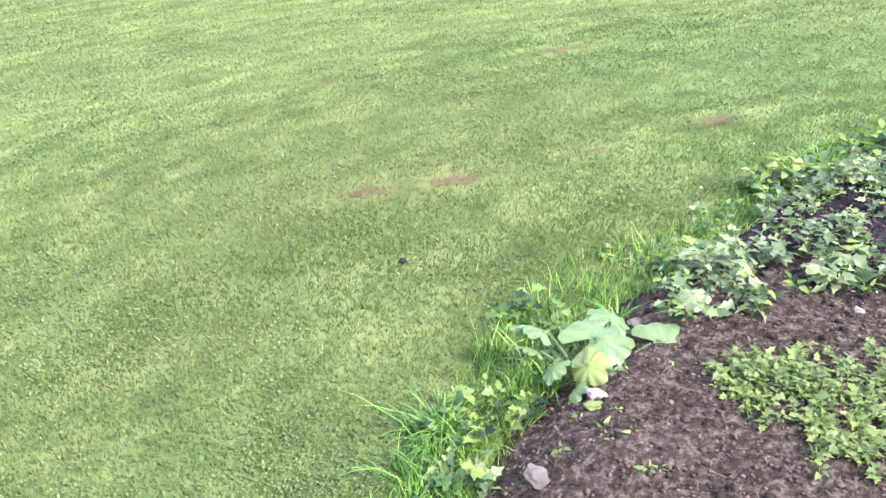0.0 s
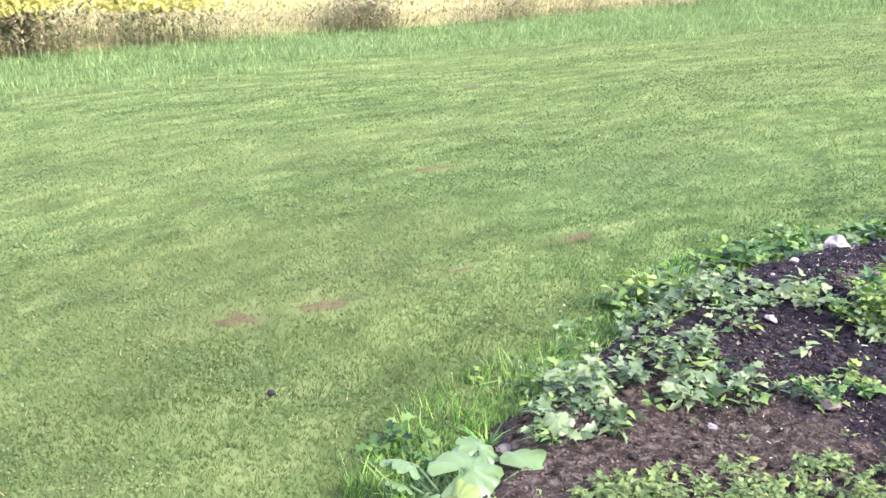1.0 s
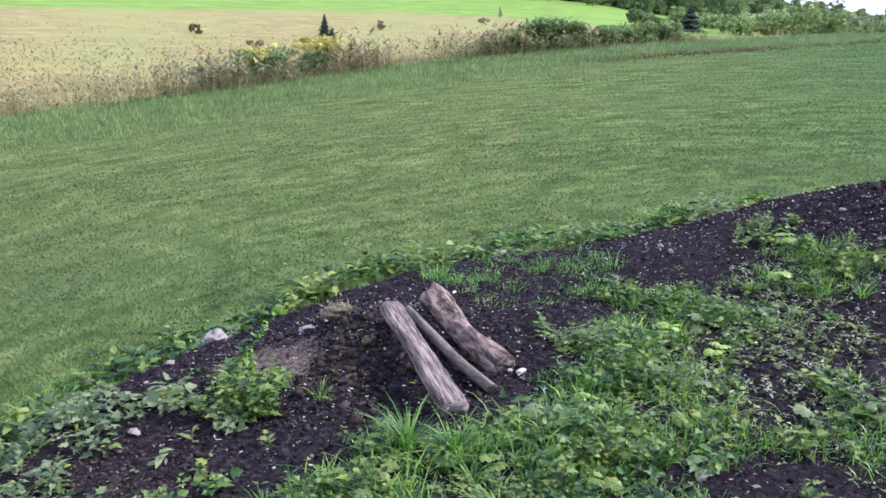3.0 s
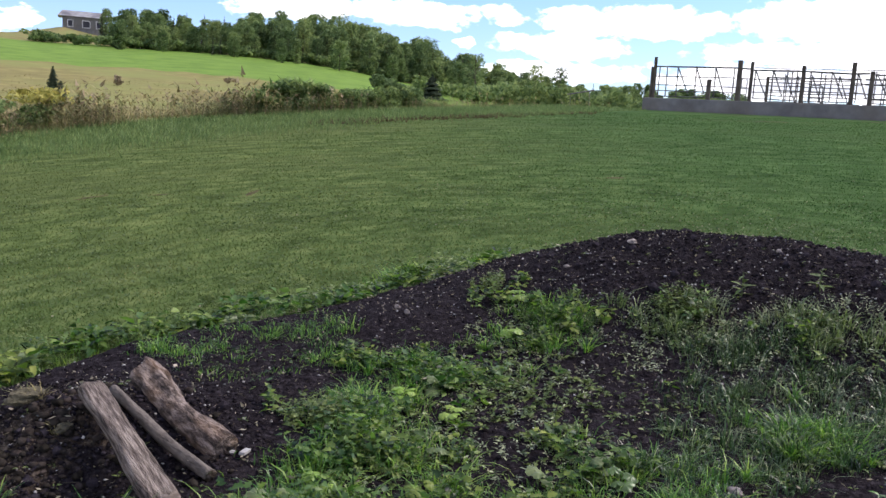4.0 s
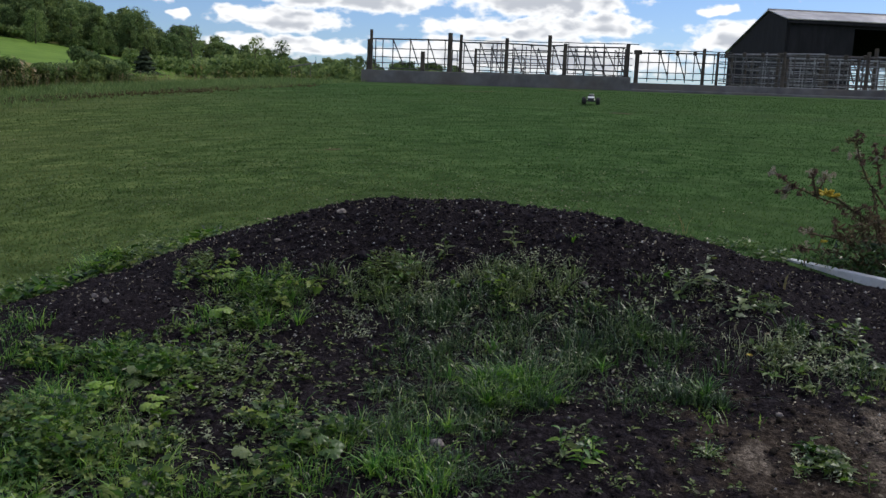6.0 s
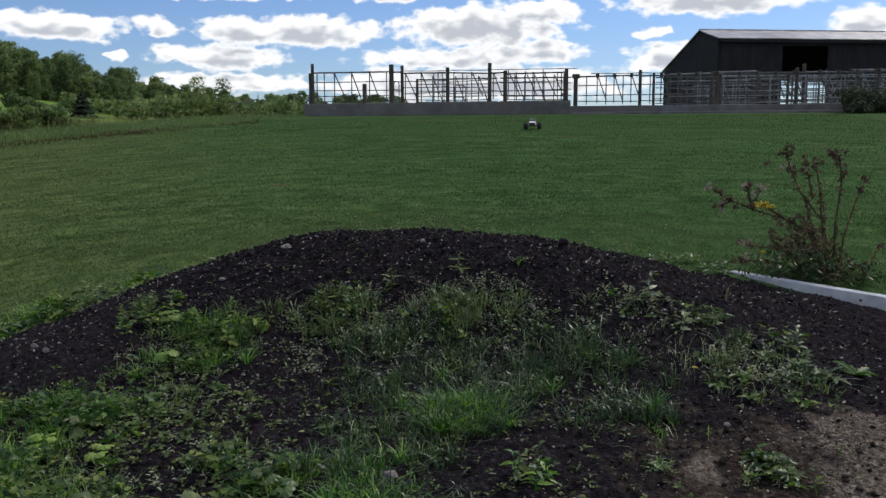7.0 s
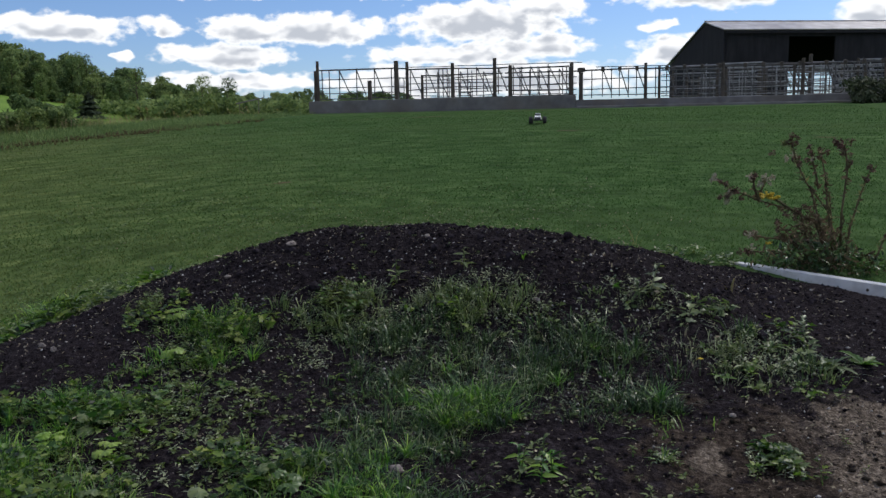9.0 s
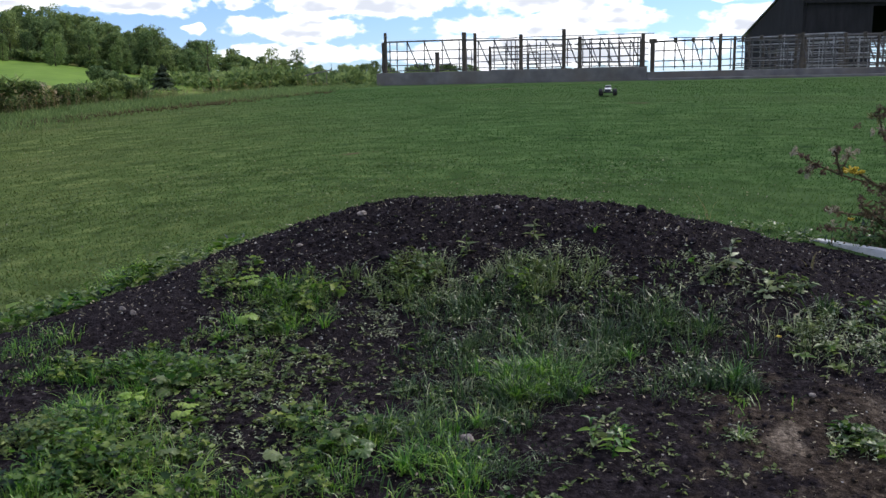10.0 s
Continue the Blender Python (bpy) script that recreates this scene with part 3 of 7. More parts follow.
def crumbly_z(x, y):
    """The soil's own surface: the heaped shape with lumps of two sizes, sunk under the lawn outside the bed."""
    d = bed_inside(x, y)
    k = step(d, -0.05, 0.25)
    return soil_z(x, y) + k * (ripple(x, y, 0.35, 0.02, 3.0) + ripple(x, y, 0.08, 0.014, 9.0)) - 0.3 * step(-d, 0.0, 0.3)


def make_soil():
    xs, ys = np.arange(-2.2, 9.9, 0.035), np.arange(-4.2, 5.2, 0.035)

    gx, gy = np.meshgrid(xs, ys)
    v = np.stack([gx, gy, crumbly_z(gx, gy)], -1).reshape(-1, 3)
    nx, ny = len(xs), len(ys)
    i = (np.arange(ny - 1)[:, None] * nx + np.arange(nx - 1)[None, :]).ravel()
    f = np.stack([i, i + 1, i + nx + 1, i + nx], -1)
    c = v[f].mean(1)
    keep = bed_inside(c[:, 0], c[:, 1]) > -0.12
    f = f[keep]
    used, inv = np.unique(f, return_inverse=True)
    v = v[used]

    def spot(cx, cy, rx, ry):
        return np.clip(1.25 - np.hypot((v[:, 0] - cx) / rx, (v[:, 1] - cy) / ry) * 0.75, 0, 1)
    me = mesh_of("soil", v, inv.reshape(-1, 4), [M_SOIL], None, True)
    for name, val in (("sandy", np.maximum.reduce([spot(5.52, -1.46, 0.42, 0.36), 0.72 * spot(5.12, -0.66, 0.2, 0.12), 0.85 * spot(5.05, -1.35, 0.35, 0.3), spot(2.97, 3.77, 0.27, 0.25)]) - 0.75 * spot(5.72, -1.13, 0.07, 0.05) - 0.5 * spot(5.15, -0.95, 0.2, 0.16)), ("dry", np.maximum(spot(0.85, 2.3, 1.2, 1.15), np.maximum(0.62 * spot(5.1, -0.85, 1.0, 0.85), 0.62 * spot(3.3, 3.5, 0.7, 0.55))))):
        me.attributes.new(name, "FLOAT", "POINT").data.foreach_set("value", val.astype(np.float32))
    tagged(new("garden_soil", me), "dark crumbly garden soil heaped into a long mound", "soil", kind="structure")


make_ground()
make_soil()


# ---- grass ----
def blades(name, x, y, h, w, mat, label, lean=0.5, zf=top_z, sink=0.01):
    """One thin three-cornered blade at each place."""
    n = len(x)
    z = zf(x, y) - sink
    a, b = RNG.uniform(0, math.tau, n), RNG.uniform(0, math.tau, n)
    l = RNG.uniform(0.15, 1, n) * lean * h
    dx, dy = np.cos(a) * w / 2, np.sin(a) * w / 2
    p = np.stack([x, y, z], -1)
    v = np.stack([p + np.stack([dx, dy, 0 * z], -1), p - np.stack([dx, dy, 0 * z], -1), p + np.stack([np.cos(b) * l, np.sin(b) * l, h + sink], -1)], 1)
    f = np.arange(n * 3).reshape(-1, 3)
    ob = new(name, mesh_of(name, v.reshape(-1, 3), f, mat))
    return tagged(ob, label, "grass", kind="stuff")


def scatter(n, x0, x1, y0, y1):
    return RNG.uniform(x0, x1, n), RNG.uniform(y0, y1, n)


# bare, scuffed streaks in the lawn: centre, half length, half width, direction in degrees
SCUFFS = [(-0.4, 4.5, 0.4, 0.24, 12), (0.05, 4.62, 0.5, 0.2, 14), (1.76, 5.48, 0.6, 0.2, 20), (1.0, 7.44, 0.6, 0.22, 20), (-0.9, 6.67, 0.18, 0.1, 15), (8.3, 10.2, 0.7, 0.22, -10), (9.7, 8.6, 0.85, 0.15, 28),
          (2.0, 11.5, 0.4, 0.25, 15), (8.97, 9.57, 0.35, 0.14, -20), (19.0, 13.7, 1.2, 0.35, -15), (22.6, 12.0, 2.6, 0.45, 3), (20.3, 0.95, 0.7, 0.3, 85), (27, 5.6, 2.2, 0.5, -48), (13.6, 4.85, 0.6, 0.22, -50), (18.3, -3.9, 0.5, 0.3, 80), (22, 12.6, 2.2, 0.4, 10),
          (0.9, 5.02, 0.4, 0.08, 20), (30.5, 3.0, 2.4, 0.6, 88), (30.8, 7.5, 1.8, 0.5, 88)]


def scuffed(x, y):
    out = np.zeros(np.shape(x))
    for cx, cy, a, b, deg in SCUFFS:
        c, s = math.cos(radians(deg)), math.sin(radians(deg))
        u, v = (x - cx) * c + (y - cy) * s, -(x - cx) * s + (y - cy) * c
        out = np.maximum(out, np.exp(-((u / a) ** 2 + (v / b) ** 2) * 1.2))
    return out


def fan(n, r0, r1, a0, a1, cx=0.6, cy=0.0):
    """Places that thin out with the distance from where the path stands."""
    r = np.exp(RNG.uniform(math.log(r0), math.log(r1), n))
    a = np.radians(RNG.uniform(a0, a1, n))
    return cx + r * np.cos(a), cy + r * np.sin(a), r


def make_lawn():
    x, y, r = fan(1250000, 1.4, 30, -22, 150)
    keep = (bed_inside(x, y) < 0.1 + RNG.normal(0, 0.05, len(x))) & (y < field_y(x) + 0.2) & (y > -7) & (RNG.uniform(0, 1, len(x)) < 0.2 + r / 7)
    x, y, r = x[keep], y[keep], r[keep]
    # thinner and broader behind the bed
    x2, y2, r2 = fan(170000, 1.4, 22, 148, 340)
    keep = (bed_inside(x2, y2) < 0.1) & (y2 < field_y(x2) + 0.2)
    near = len(x)
    x, y, r = np.concatenate([x, x2[keep]]), np.concatenate([y, y2[keep]]), np.concatenate([r, r2[keep]])
    h = 0.0155 * (np.minimum(r, 6) / 3) ** 0.3 * RNG.uniform(0.5, 1.35, len(x)) * (1 + 0.5 * (1 - step(r, 3.5, 7.0)))
    w = 0.007 * (r / 3) ** 0.65 * RNG.uniform(0.5, 1.35, len(x))
    w[near:] *= 2.6
    bare = scuffed(x, y) > RNG.uniform(0.08, 1.15, len(x))
    thin = bare & (RNG.uniform(0, 1, len(x)) < 0.25)
    dry = ~bare & (RNG.uniform(0, 1, len(x)) < 0.015) & (r < 9)
    # blades on the slope beyond the bed carry the duller light in their colour
    dimmed = dim_share(x, y) + RNG.normal(0, 0.06, len(x)) > RNG.uniform(0, 1, len(x))
    live = ~bare & ~dry & ~dimmed
    dimmed &= ~bare & ~dry
    blades("lush_lawn_grass", x[dimmed], y[dimmed], h[dimmed], w[dimmed], M_DIM_BLADE, "mown lawn beyond the bed, coloured darker for its look against the sun", 1.4, ground_z)
    blades("lawn_grass", x[live], y[live], h[live], w[live], M_BLADE, "short mown lawn grass mixed with clover", 1.4, ground_z)
    blades("dry_lawn_grass", x[dry], y[dry], h[dry] * 0.9, w[dry] * 0.8, M_STRAW, "dry yellowed clippings lying in the lawn", 2.0, ground_z)
    dirt = bare & ~thin
    blades("scuffed_grass", x[dirt], y[dirt], h[dirt] * 0.6, w[dirt], M_SCUFF, "brown scuffed grass in worn streaks of the lawn", 1.8, ground_z)
    # clover: little near-level leaves among the grass
    x, y, r = fan(250000, 1.5, 13, 0, 150)
    patch = np.sin(x * 2.1 + 1.3 * np.sin(y * 1.7)) * np.sin(y * 2.6 + 1.1 * np.sin(x * 1.3))
    keep = (bed_inside(x, y) < 0.05) & (RNG.uniform(-0.6, 1, len(x)) < patch + 0.25) & (scuffed(x, y) < 0.3)
    x, y, r = x[keep], y[keep], r[keep]
    n = len(x)
    p = np.stack([x, y, ground_z(x, y) + 0.006 + RNG.uniform(0, 0.013, n)], -1)
    s = (0.0062 * (r / 3) ** 0.6 * RNG.uniform(0.6, 1.3, n))[:, None]
    a = RNG.uniform(0, math.tau, n)
    u = np.stack([np.cos(a), np.sin(a), RNG.normal(0, 0.35, n)], -1) * s
    v = np.stack([-np.sin(a), np.cos(a), RNG.normal(0, 0.35, n)], -1) * s
    q = np.stack([p - u, p + v * 0.8, p + u, p - v * 0.8], 1).reshape(-1, 3)
    tagged(new("clover", mesh_of("clover", q, np.arange(n * 4).reshape(-1, 4), M_CLOVER)), "low clover leaves among the mown grass", "clover", kind="stuff")
    # longer grass that escaped the mower along the bed
    x, y, r = fan(90000, 1.6, 11, 5, 125)
    d = bed_inside(x, y)
    keep = (d > -0.22 - 0.1 * np.sin(x * 3)) & (d < 0.12) & (y > 1)
    x, y, r = x[keep], y[keep], r[keep]
    blades("border_grass", x, y, 0.075 * RNG.uniform(0.4, 1.5, len(x)), 0.006 * (r / 3) ** 0.6 * RNG.uniform(0.6, 1.3, len(x)), M_TALL, "unmown green grass along the edge of the garden bed", 0.9)
    # unmown strip before the field
    x, y = scatter(110000, -14, 32, 11, 19.4)
    e = field_y(x)
    keep = (y > e - 4.2 + 0.5 * np.sin(x * 0.7) + RNG.normal(0, 0.5, len(x))) & (y < e + 0.3)
    x, y = x[keep], y[keep]
    blades("tall_lawn_grass", x, y, 0.12 * RNG.uniform(0.4, 1.3, len(x)), 0.018 * RNG.uniform(0.6, 1.3, len(x)), M_STRIP, "longer green grass along the field edge", 0.9, ground_z)


def stalks(name, x, y, h, w, mat, label, head=0.0, category="weeds"):
    """Upright stalks with short side leaves, each a few triangles."""
    n = len(x)
    z = ground_z(x, y)
    vs, fs = [], []
    lean = RNG.normal(0, 0.12, (n, 2)) * h[:, None]
    base = np.stack([x, y, z - 0.02], -1)
    tip = base + np.stack([lean[:, 0], lean[:, 1], h], -1)
    a = RNG.uniform(0, math.tau, n)
    side = np.stack([np.cos(a), np.sin(a), 0 * a], -1) * w[:, None] * 0.2
    vs.append(np.stack([base - side, base + side, tip], 1).reshape(-1, 3))
    for k in range(8):
        f = RNG.uniform(0.15, 1.0, n)[:, None]
        p = base + (tip - base) * f
        a = RNG.uniform(0, math.tau, n)
        d = np.stack([np.cos(a), np.sin(a), RNG.uniform(-0.2, 0.9, n)], -1)
        s = np.stack([-np.sin(a), np.cos(a), 0 * a], -1)
        l = (h * RNG.uniform(0.08, 0.2, n) * (1 + head * (f[:, 0] > 0.7)))[:, None]
        vs.append(np.stack([p - s * l * 0.2, p + s * l * 0.2, p + d * l], 1).reshape(-1, 3))
    v = np.concatenate(vs)
    ob = new(name, mesh_of(name, v, np.arange(len(v)).reshape(-1, 3), mat))
    return tagged(ob, label, category, kind="stuff")


def make_field_weeds():
    x = RNG.uniform(-26, 33, 30000)
    off = RNG.exponential(1.6, len(x)) - 0.35
    y = field_y(x) + off
    clump = 0.5 + 0.5 * np.sin(x * 1.1 + 2 * np.sin(x * 0.37)) * np.sin(x * 0.43 + 1)
    tuft = ripple(x, y, 0.9, 1.0, 7.7)
    clump = np.clip(clump + 0.45 * tuft, 0, 1.1)
    keep = RNG.uniform(0, 1, len(x)) < 0.22 + 0.7 * clump ** 2
    clump = clump * (1 - step(x, 23.5, 27))
    keep &= x < 28
    x, y, clump = x[keep], y[keep], clump[keep]
    kind = RNG.uniform(0, 1, len(x))
    tall = 0.2 + 0.55 * clump
    for name, lo, hi, mat, label, f in (("dry_weeds", 0.0, 0.22, M_STRAW, "dry straw-coloured weeds at the field edge", 1.0), ("brown_weeds", 0.22, 0.44, M_DEAD, "brown dead weed stalks at the field edge", 1.1),
                                        ("green_weeds", 0.44, 1.0, M_OLIVE, "olive green weeds at the foot of the field edge", 0.75)):
        k = (kind >= lo) & (kind < hi)
        h = tall[k] * f * RNG.uniform(0.4, 1.3, k.sum())
        stalks(name, x[k], y[k], h, 0.03 * RNG.uniform(0.5, 1.3, k.sum()), mat, label, 0.5)
    # the field itself: low dry growth, thinner with distance
    x = RNG.uniform(-30, 60, 34000)
    y = field_y(x) + 0.4 + RNG.exponential(13, len(x))
    keep = (np.hypot(x, y) < 80)
    x, y = x[keep], y[keep]
    n = len(x)
    blades("field_stubble", x, y, 0.09 * RNG.uniform(0.3, 1.5, n), 0.035 * RNG.uniform(0.5, 1.5, n) * (1 + np.hypot(x, y) / 60), M_FIELDGRASS, "low dry grass growing over the whole field", 1.8, ground_z)
    # loose clumps of weeds further out in the field
    cx = RNG.uniform(-16, 40, 420)
    cy = field_y(cx) + 0.8 + RNG.exponential(8.0, len(cx))
    pick = RNG.integers(0, len(cx), 4200)
    x, y = cx[pick] + RNG.normal(0, 0.4, len(pick)), cy[pick] + RNG.normal(0, 0.25, len(pick))
    h = RNG.uniform(0.12, 0.5, len(cx))[pick] * RNG.uniform(0.4, 1.2, len(pick))
    for k, (mat, label) in enumerate(((M_STRAW, "clumps of dry straw-coloured weeds in the field"), (M_OLIVE, "clumps of olive weeds in the field"), (M_DEAD, "clumps of brown dead weeds in the field"))):
        sel = pick % 3 == k
        stalks("field_weed_clumps", x[sel], y[sel], h[sel], 0.03 * RNG.uniform(0.5, 1.3, sel.sum()), mat, label, 0.4)
    # tall green thicket where the field meets the crest of the lawn
    n = 3400
    x = RNG.uniform(18.4, 25.8, n)
    y = field_y(x) + 0.35 + RNG.uniform(0, 1.3, n)
    tall = 0.55 + 0.3 * np.sin(x * 1.3 + 0.4) * np.sin(x * 0.7) + 0.15 * np.exp(-((x - 20.3) / 1.2) ** 2) + 0.2 * np.exp(-((x - 24.2) / 1.0) ** 2)
    stalks("thicket", x, y, tall * RNG.uniform(0.35, 1.0, n), np.full(n, 0.045), M_THICKET, "dense tall green weeds between lawn and field", 0.7)
    # yellow flowering goldenrod
    for cx, cy, rx, n, h in ((-5.2, 16.2, 1.1, 500, 0.95), (-3.1, 17.3, 1.3, 420, 0.85), (13.2, 19.0, 0.5, 240, 0.85), (11.5, 19.2, 0.4, 120, 0.8), (-8.5, 15, 1.2, 300, 0.9)):
        x, y = cx + RNG.normal(0, rx * 0.5, n), cy + RNG.normal(0, 0.35, n)
        g = n // 4
        stalks("goldenrod_stems", x[:g], y[:g], h * RNG.uniform(0.6, 1.0, g), np.full(g, 0.03), M_OLIVE, "green leafy goldenrod stems in the field edge", 0.2)
        stalks("goldenrod_grass", x[g:2 * g], y[g:2 * g], h * RNG.uniform(0.4, 0.9, g), np.full(g, 0.03), M_STRAW, "dry straw between the goldenrod stems", 0.3)
        hh = h * RNG.uniform(0.75, 1.08, n)
        p = np.stack([x, y, ground_z(x, y) + hh], -1)
        v = np.concatenate([np.stack([p + RNG.normal(0, 0.045, (n, 3)) for _ in range(3)], 1).reshape(-1, 3) for _ in range(3)])
        tagged(new("goldenrod_flowers", mesh_of("goldenrod_flowers", v, np.arange(len(v)).reshape(-1, 3), M_GOLD)), "yellow goldenrod flower heads above the field edge", "flowers", kind="stuff")


def make_bare_patches():
    for k, (cx, cy, a, b, deg) in enumerate(SCUFFS):
        c, s = math.cos(radians(deg)), math.sin(radians(deg))
        n, rings = 28, 3
        v, f = [(cx, cy)], []
        for r in range(1, rings + 1):
            for i in range(n):
                t = i * math.tau / n
                e = 0.6 + 0.55 * noise.noise(Vector((math.cos(t) * 1.8, math.sin(t) * 1.8, k * 3.1)))
                u, w = math.cos(t) * a * 0.5 * e * r / rings, math.sin(t) * b * 0.42 * e * r / rings
                v.append((cx + u * c - w * s, cy + u * s + w * c))
        for i in range(n):
            f.append((0, 1 + i, 1 + (i + 1) % n))
            for r in range(rings - 1):
                o = 1 + r * n
                f.append((o + i, o + n + i, o + n + (i + 1) % n, o + (i + 1) % n))
        v = np.array(v)
        z = ground_z(v[:, 0], v[:, 1]) + 0.004
        ob = new("bare_patch", mesh_of("bare_patch", np.column_stack([v, z]), f, M_BARE))
        tagged(ob, "worn patch of bare brown earth in the lawn", "ground", kind="structure")


make_lawn()
make_bare_patches()
make_field_weeds()


# ---- feed fence, wall and barn ----
def gz(x, y):
    return float(top_z(np.array([x]), np.array([y]))[0])


WALL_X, WALL_Z = 33.2, 2.36
FENCE_X = WALL_X + 0.17


def make_wall():
    bm = bmesh.new()
    box(bm, WALL_X, WALL_X + 0.35, 1.42, 11.64, WALL_Z - 0.5, WALL_Z + 0.54, 0.03)
    tagged(part("concrete_wall", bm, M_CONCRETE), "low stained concrete feed wall under the pipe fence", "wall", kind="structure")
    bm = bmesh.new()
    box(bm, WALL_X, WALL_X + 0.3, -16, 1.42, WALL_Z - 0.4, WALL_Z + 0.36, 0.03)
    tagged(part("concrete_kerb", bm, M_CONCRETE), "low concrete kerb under the cattle pen fence", "kerb", kind="structure")
    bm = bmesh.new()
    box(bm, WALL_X - 0.9, WALL_X, -14, 1.3, WALL_Z - 0.3, WALL_Z + 0.115, 0.03)
    tagged(part("concrete_apron", bm, M_CONCRETE), "thin concrete apron along the foot of the kerb", "apron", kind="structure")


def pipe(th, name, a, b, r, label="", mat=None):
    bm = bmesh.new()
    rod(bm, a, b, r, sides=6)
    return part(name, bm, mat or M_STEEL, th, label)


def fence_panel(y0, y1, z, rails, locks=(), uprights=(), top=1.1, x=FENCE_X, heads=False, seed=0, lean=0.42, low=0.1, mat=None):
    """A pipe panel from y0 to y1 over the height z: rails at their heights, plain uprights, and neck locks, each an upright with a slanted bar.
    All y are of the place, not of the panel."""
    rng = np.random.default_rng(seed)
    mid = (y0 + y1) / 2
    th = thing("feed_fence_panel", pose(x, mid, z), "weathered steel pipe feed fence panel with slanted neck bars", "fence", "feed fence panels")
    for i, h in enumerate(rails):
        dz = rng.normal() * 0.012
        pipe(th, "rail", (0, y0 - mid, h + dz), (0, y1 - mid, h - dz), 0.032 if i == 0 else 0.02, mat=mat)
    for y in uprights:
        pipe(th, "upright", (0.03, y - mid, low - 0.05), (0.03, y - mid, top + rng.uniform(-0.03, 0.05)), 0.022, mat=mat)
    for y in locks:
        pipe(th, "upright", (0.03, y - mid, low), (0.03, y - mid, top + rng.uniform(0.0, 0.07)), 0.022, mat=mat)
        pipe(th, "slant_bar", (-0.03, y - 0.03 - mid, top - 0.02), (-0.03, y - lean * rng.uniform(0.9, 1.1) - mid, low + 0.1), 0.024, mat=mat)
        if heads:
            bm = bmesh.new()
            box(bm, -0.06, 0.05, y - mid - 0.07, y - mid + 0.05, top - 0.06, top + 0.09, 0.02)
            part("lock_head", bm, M_POST, th, "dark iron lock head")
    return th


def fence_post(y, z, h, r=0.07, x=FENCE_X, square=False):
    bm = bmesh.new()
    if square:
        box(bm, -r, r, -r, r, 0, h, 0.01)
    else:
        rod(bm, (0, 0, 0), (0, 0, h), r, r * 0.92, sides=10)
    ob = part("fence_post", bm, M_POST, None, smooth=False, at=pose(x, y, z))
    return tagged(ob, "dark weathered timber fence post", "post", "feed fence posts")


def arch_gate(y0, y1, z, h, x):
    """A small gate of bent pipe with rounded upper corners."""
    th = thing("pipe_gate", pose(x, (y0 + y1) / 2, z), "small bent pipe gate with rounded corners in the fence", "gate", "pipe gates")
    w, r = abs(y1 - y0) / 2, 0.1
    pts = [(-w, 0)] + [(-w + r - r * math.cos(a), h - r + r * math.sin(a)) for a in (0, 0.5, 1.05, 1.57)] + [(w - r + r * math.cos(a), h - r + r * math.sin(a)) for a in (1.57, 1.05, 0.5, 0)] + [(w, 0)]
    bm = bmesh.new()
    for p, q in zip(pts, pts[1:]):
        rod(bm, (0, *p), (0, *q), 0.02, sides=6)
    part("frame", bm, M_STEEL, th)
    for f in (0.3, 0.62):
        pipe(th, "rail", (0, -w, h * f), (0, w, h * f), 0.016)
    return th


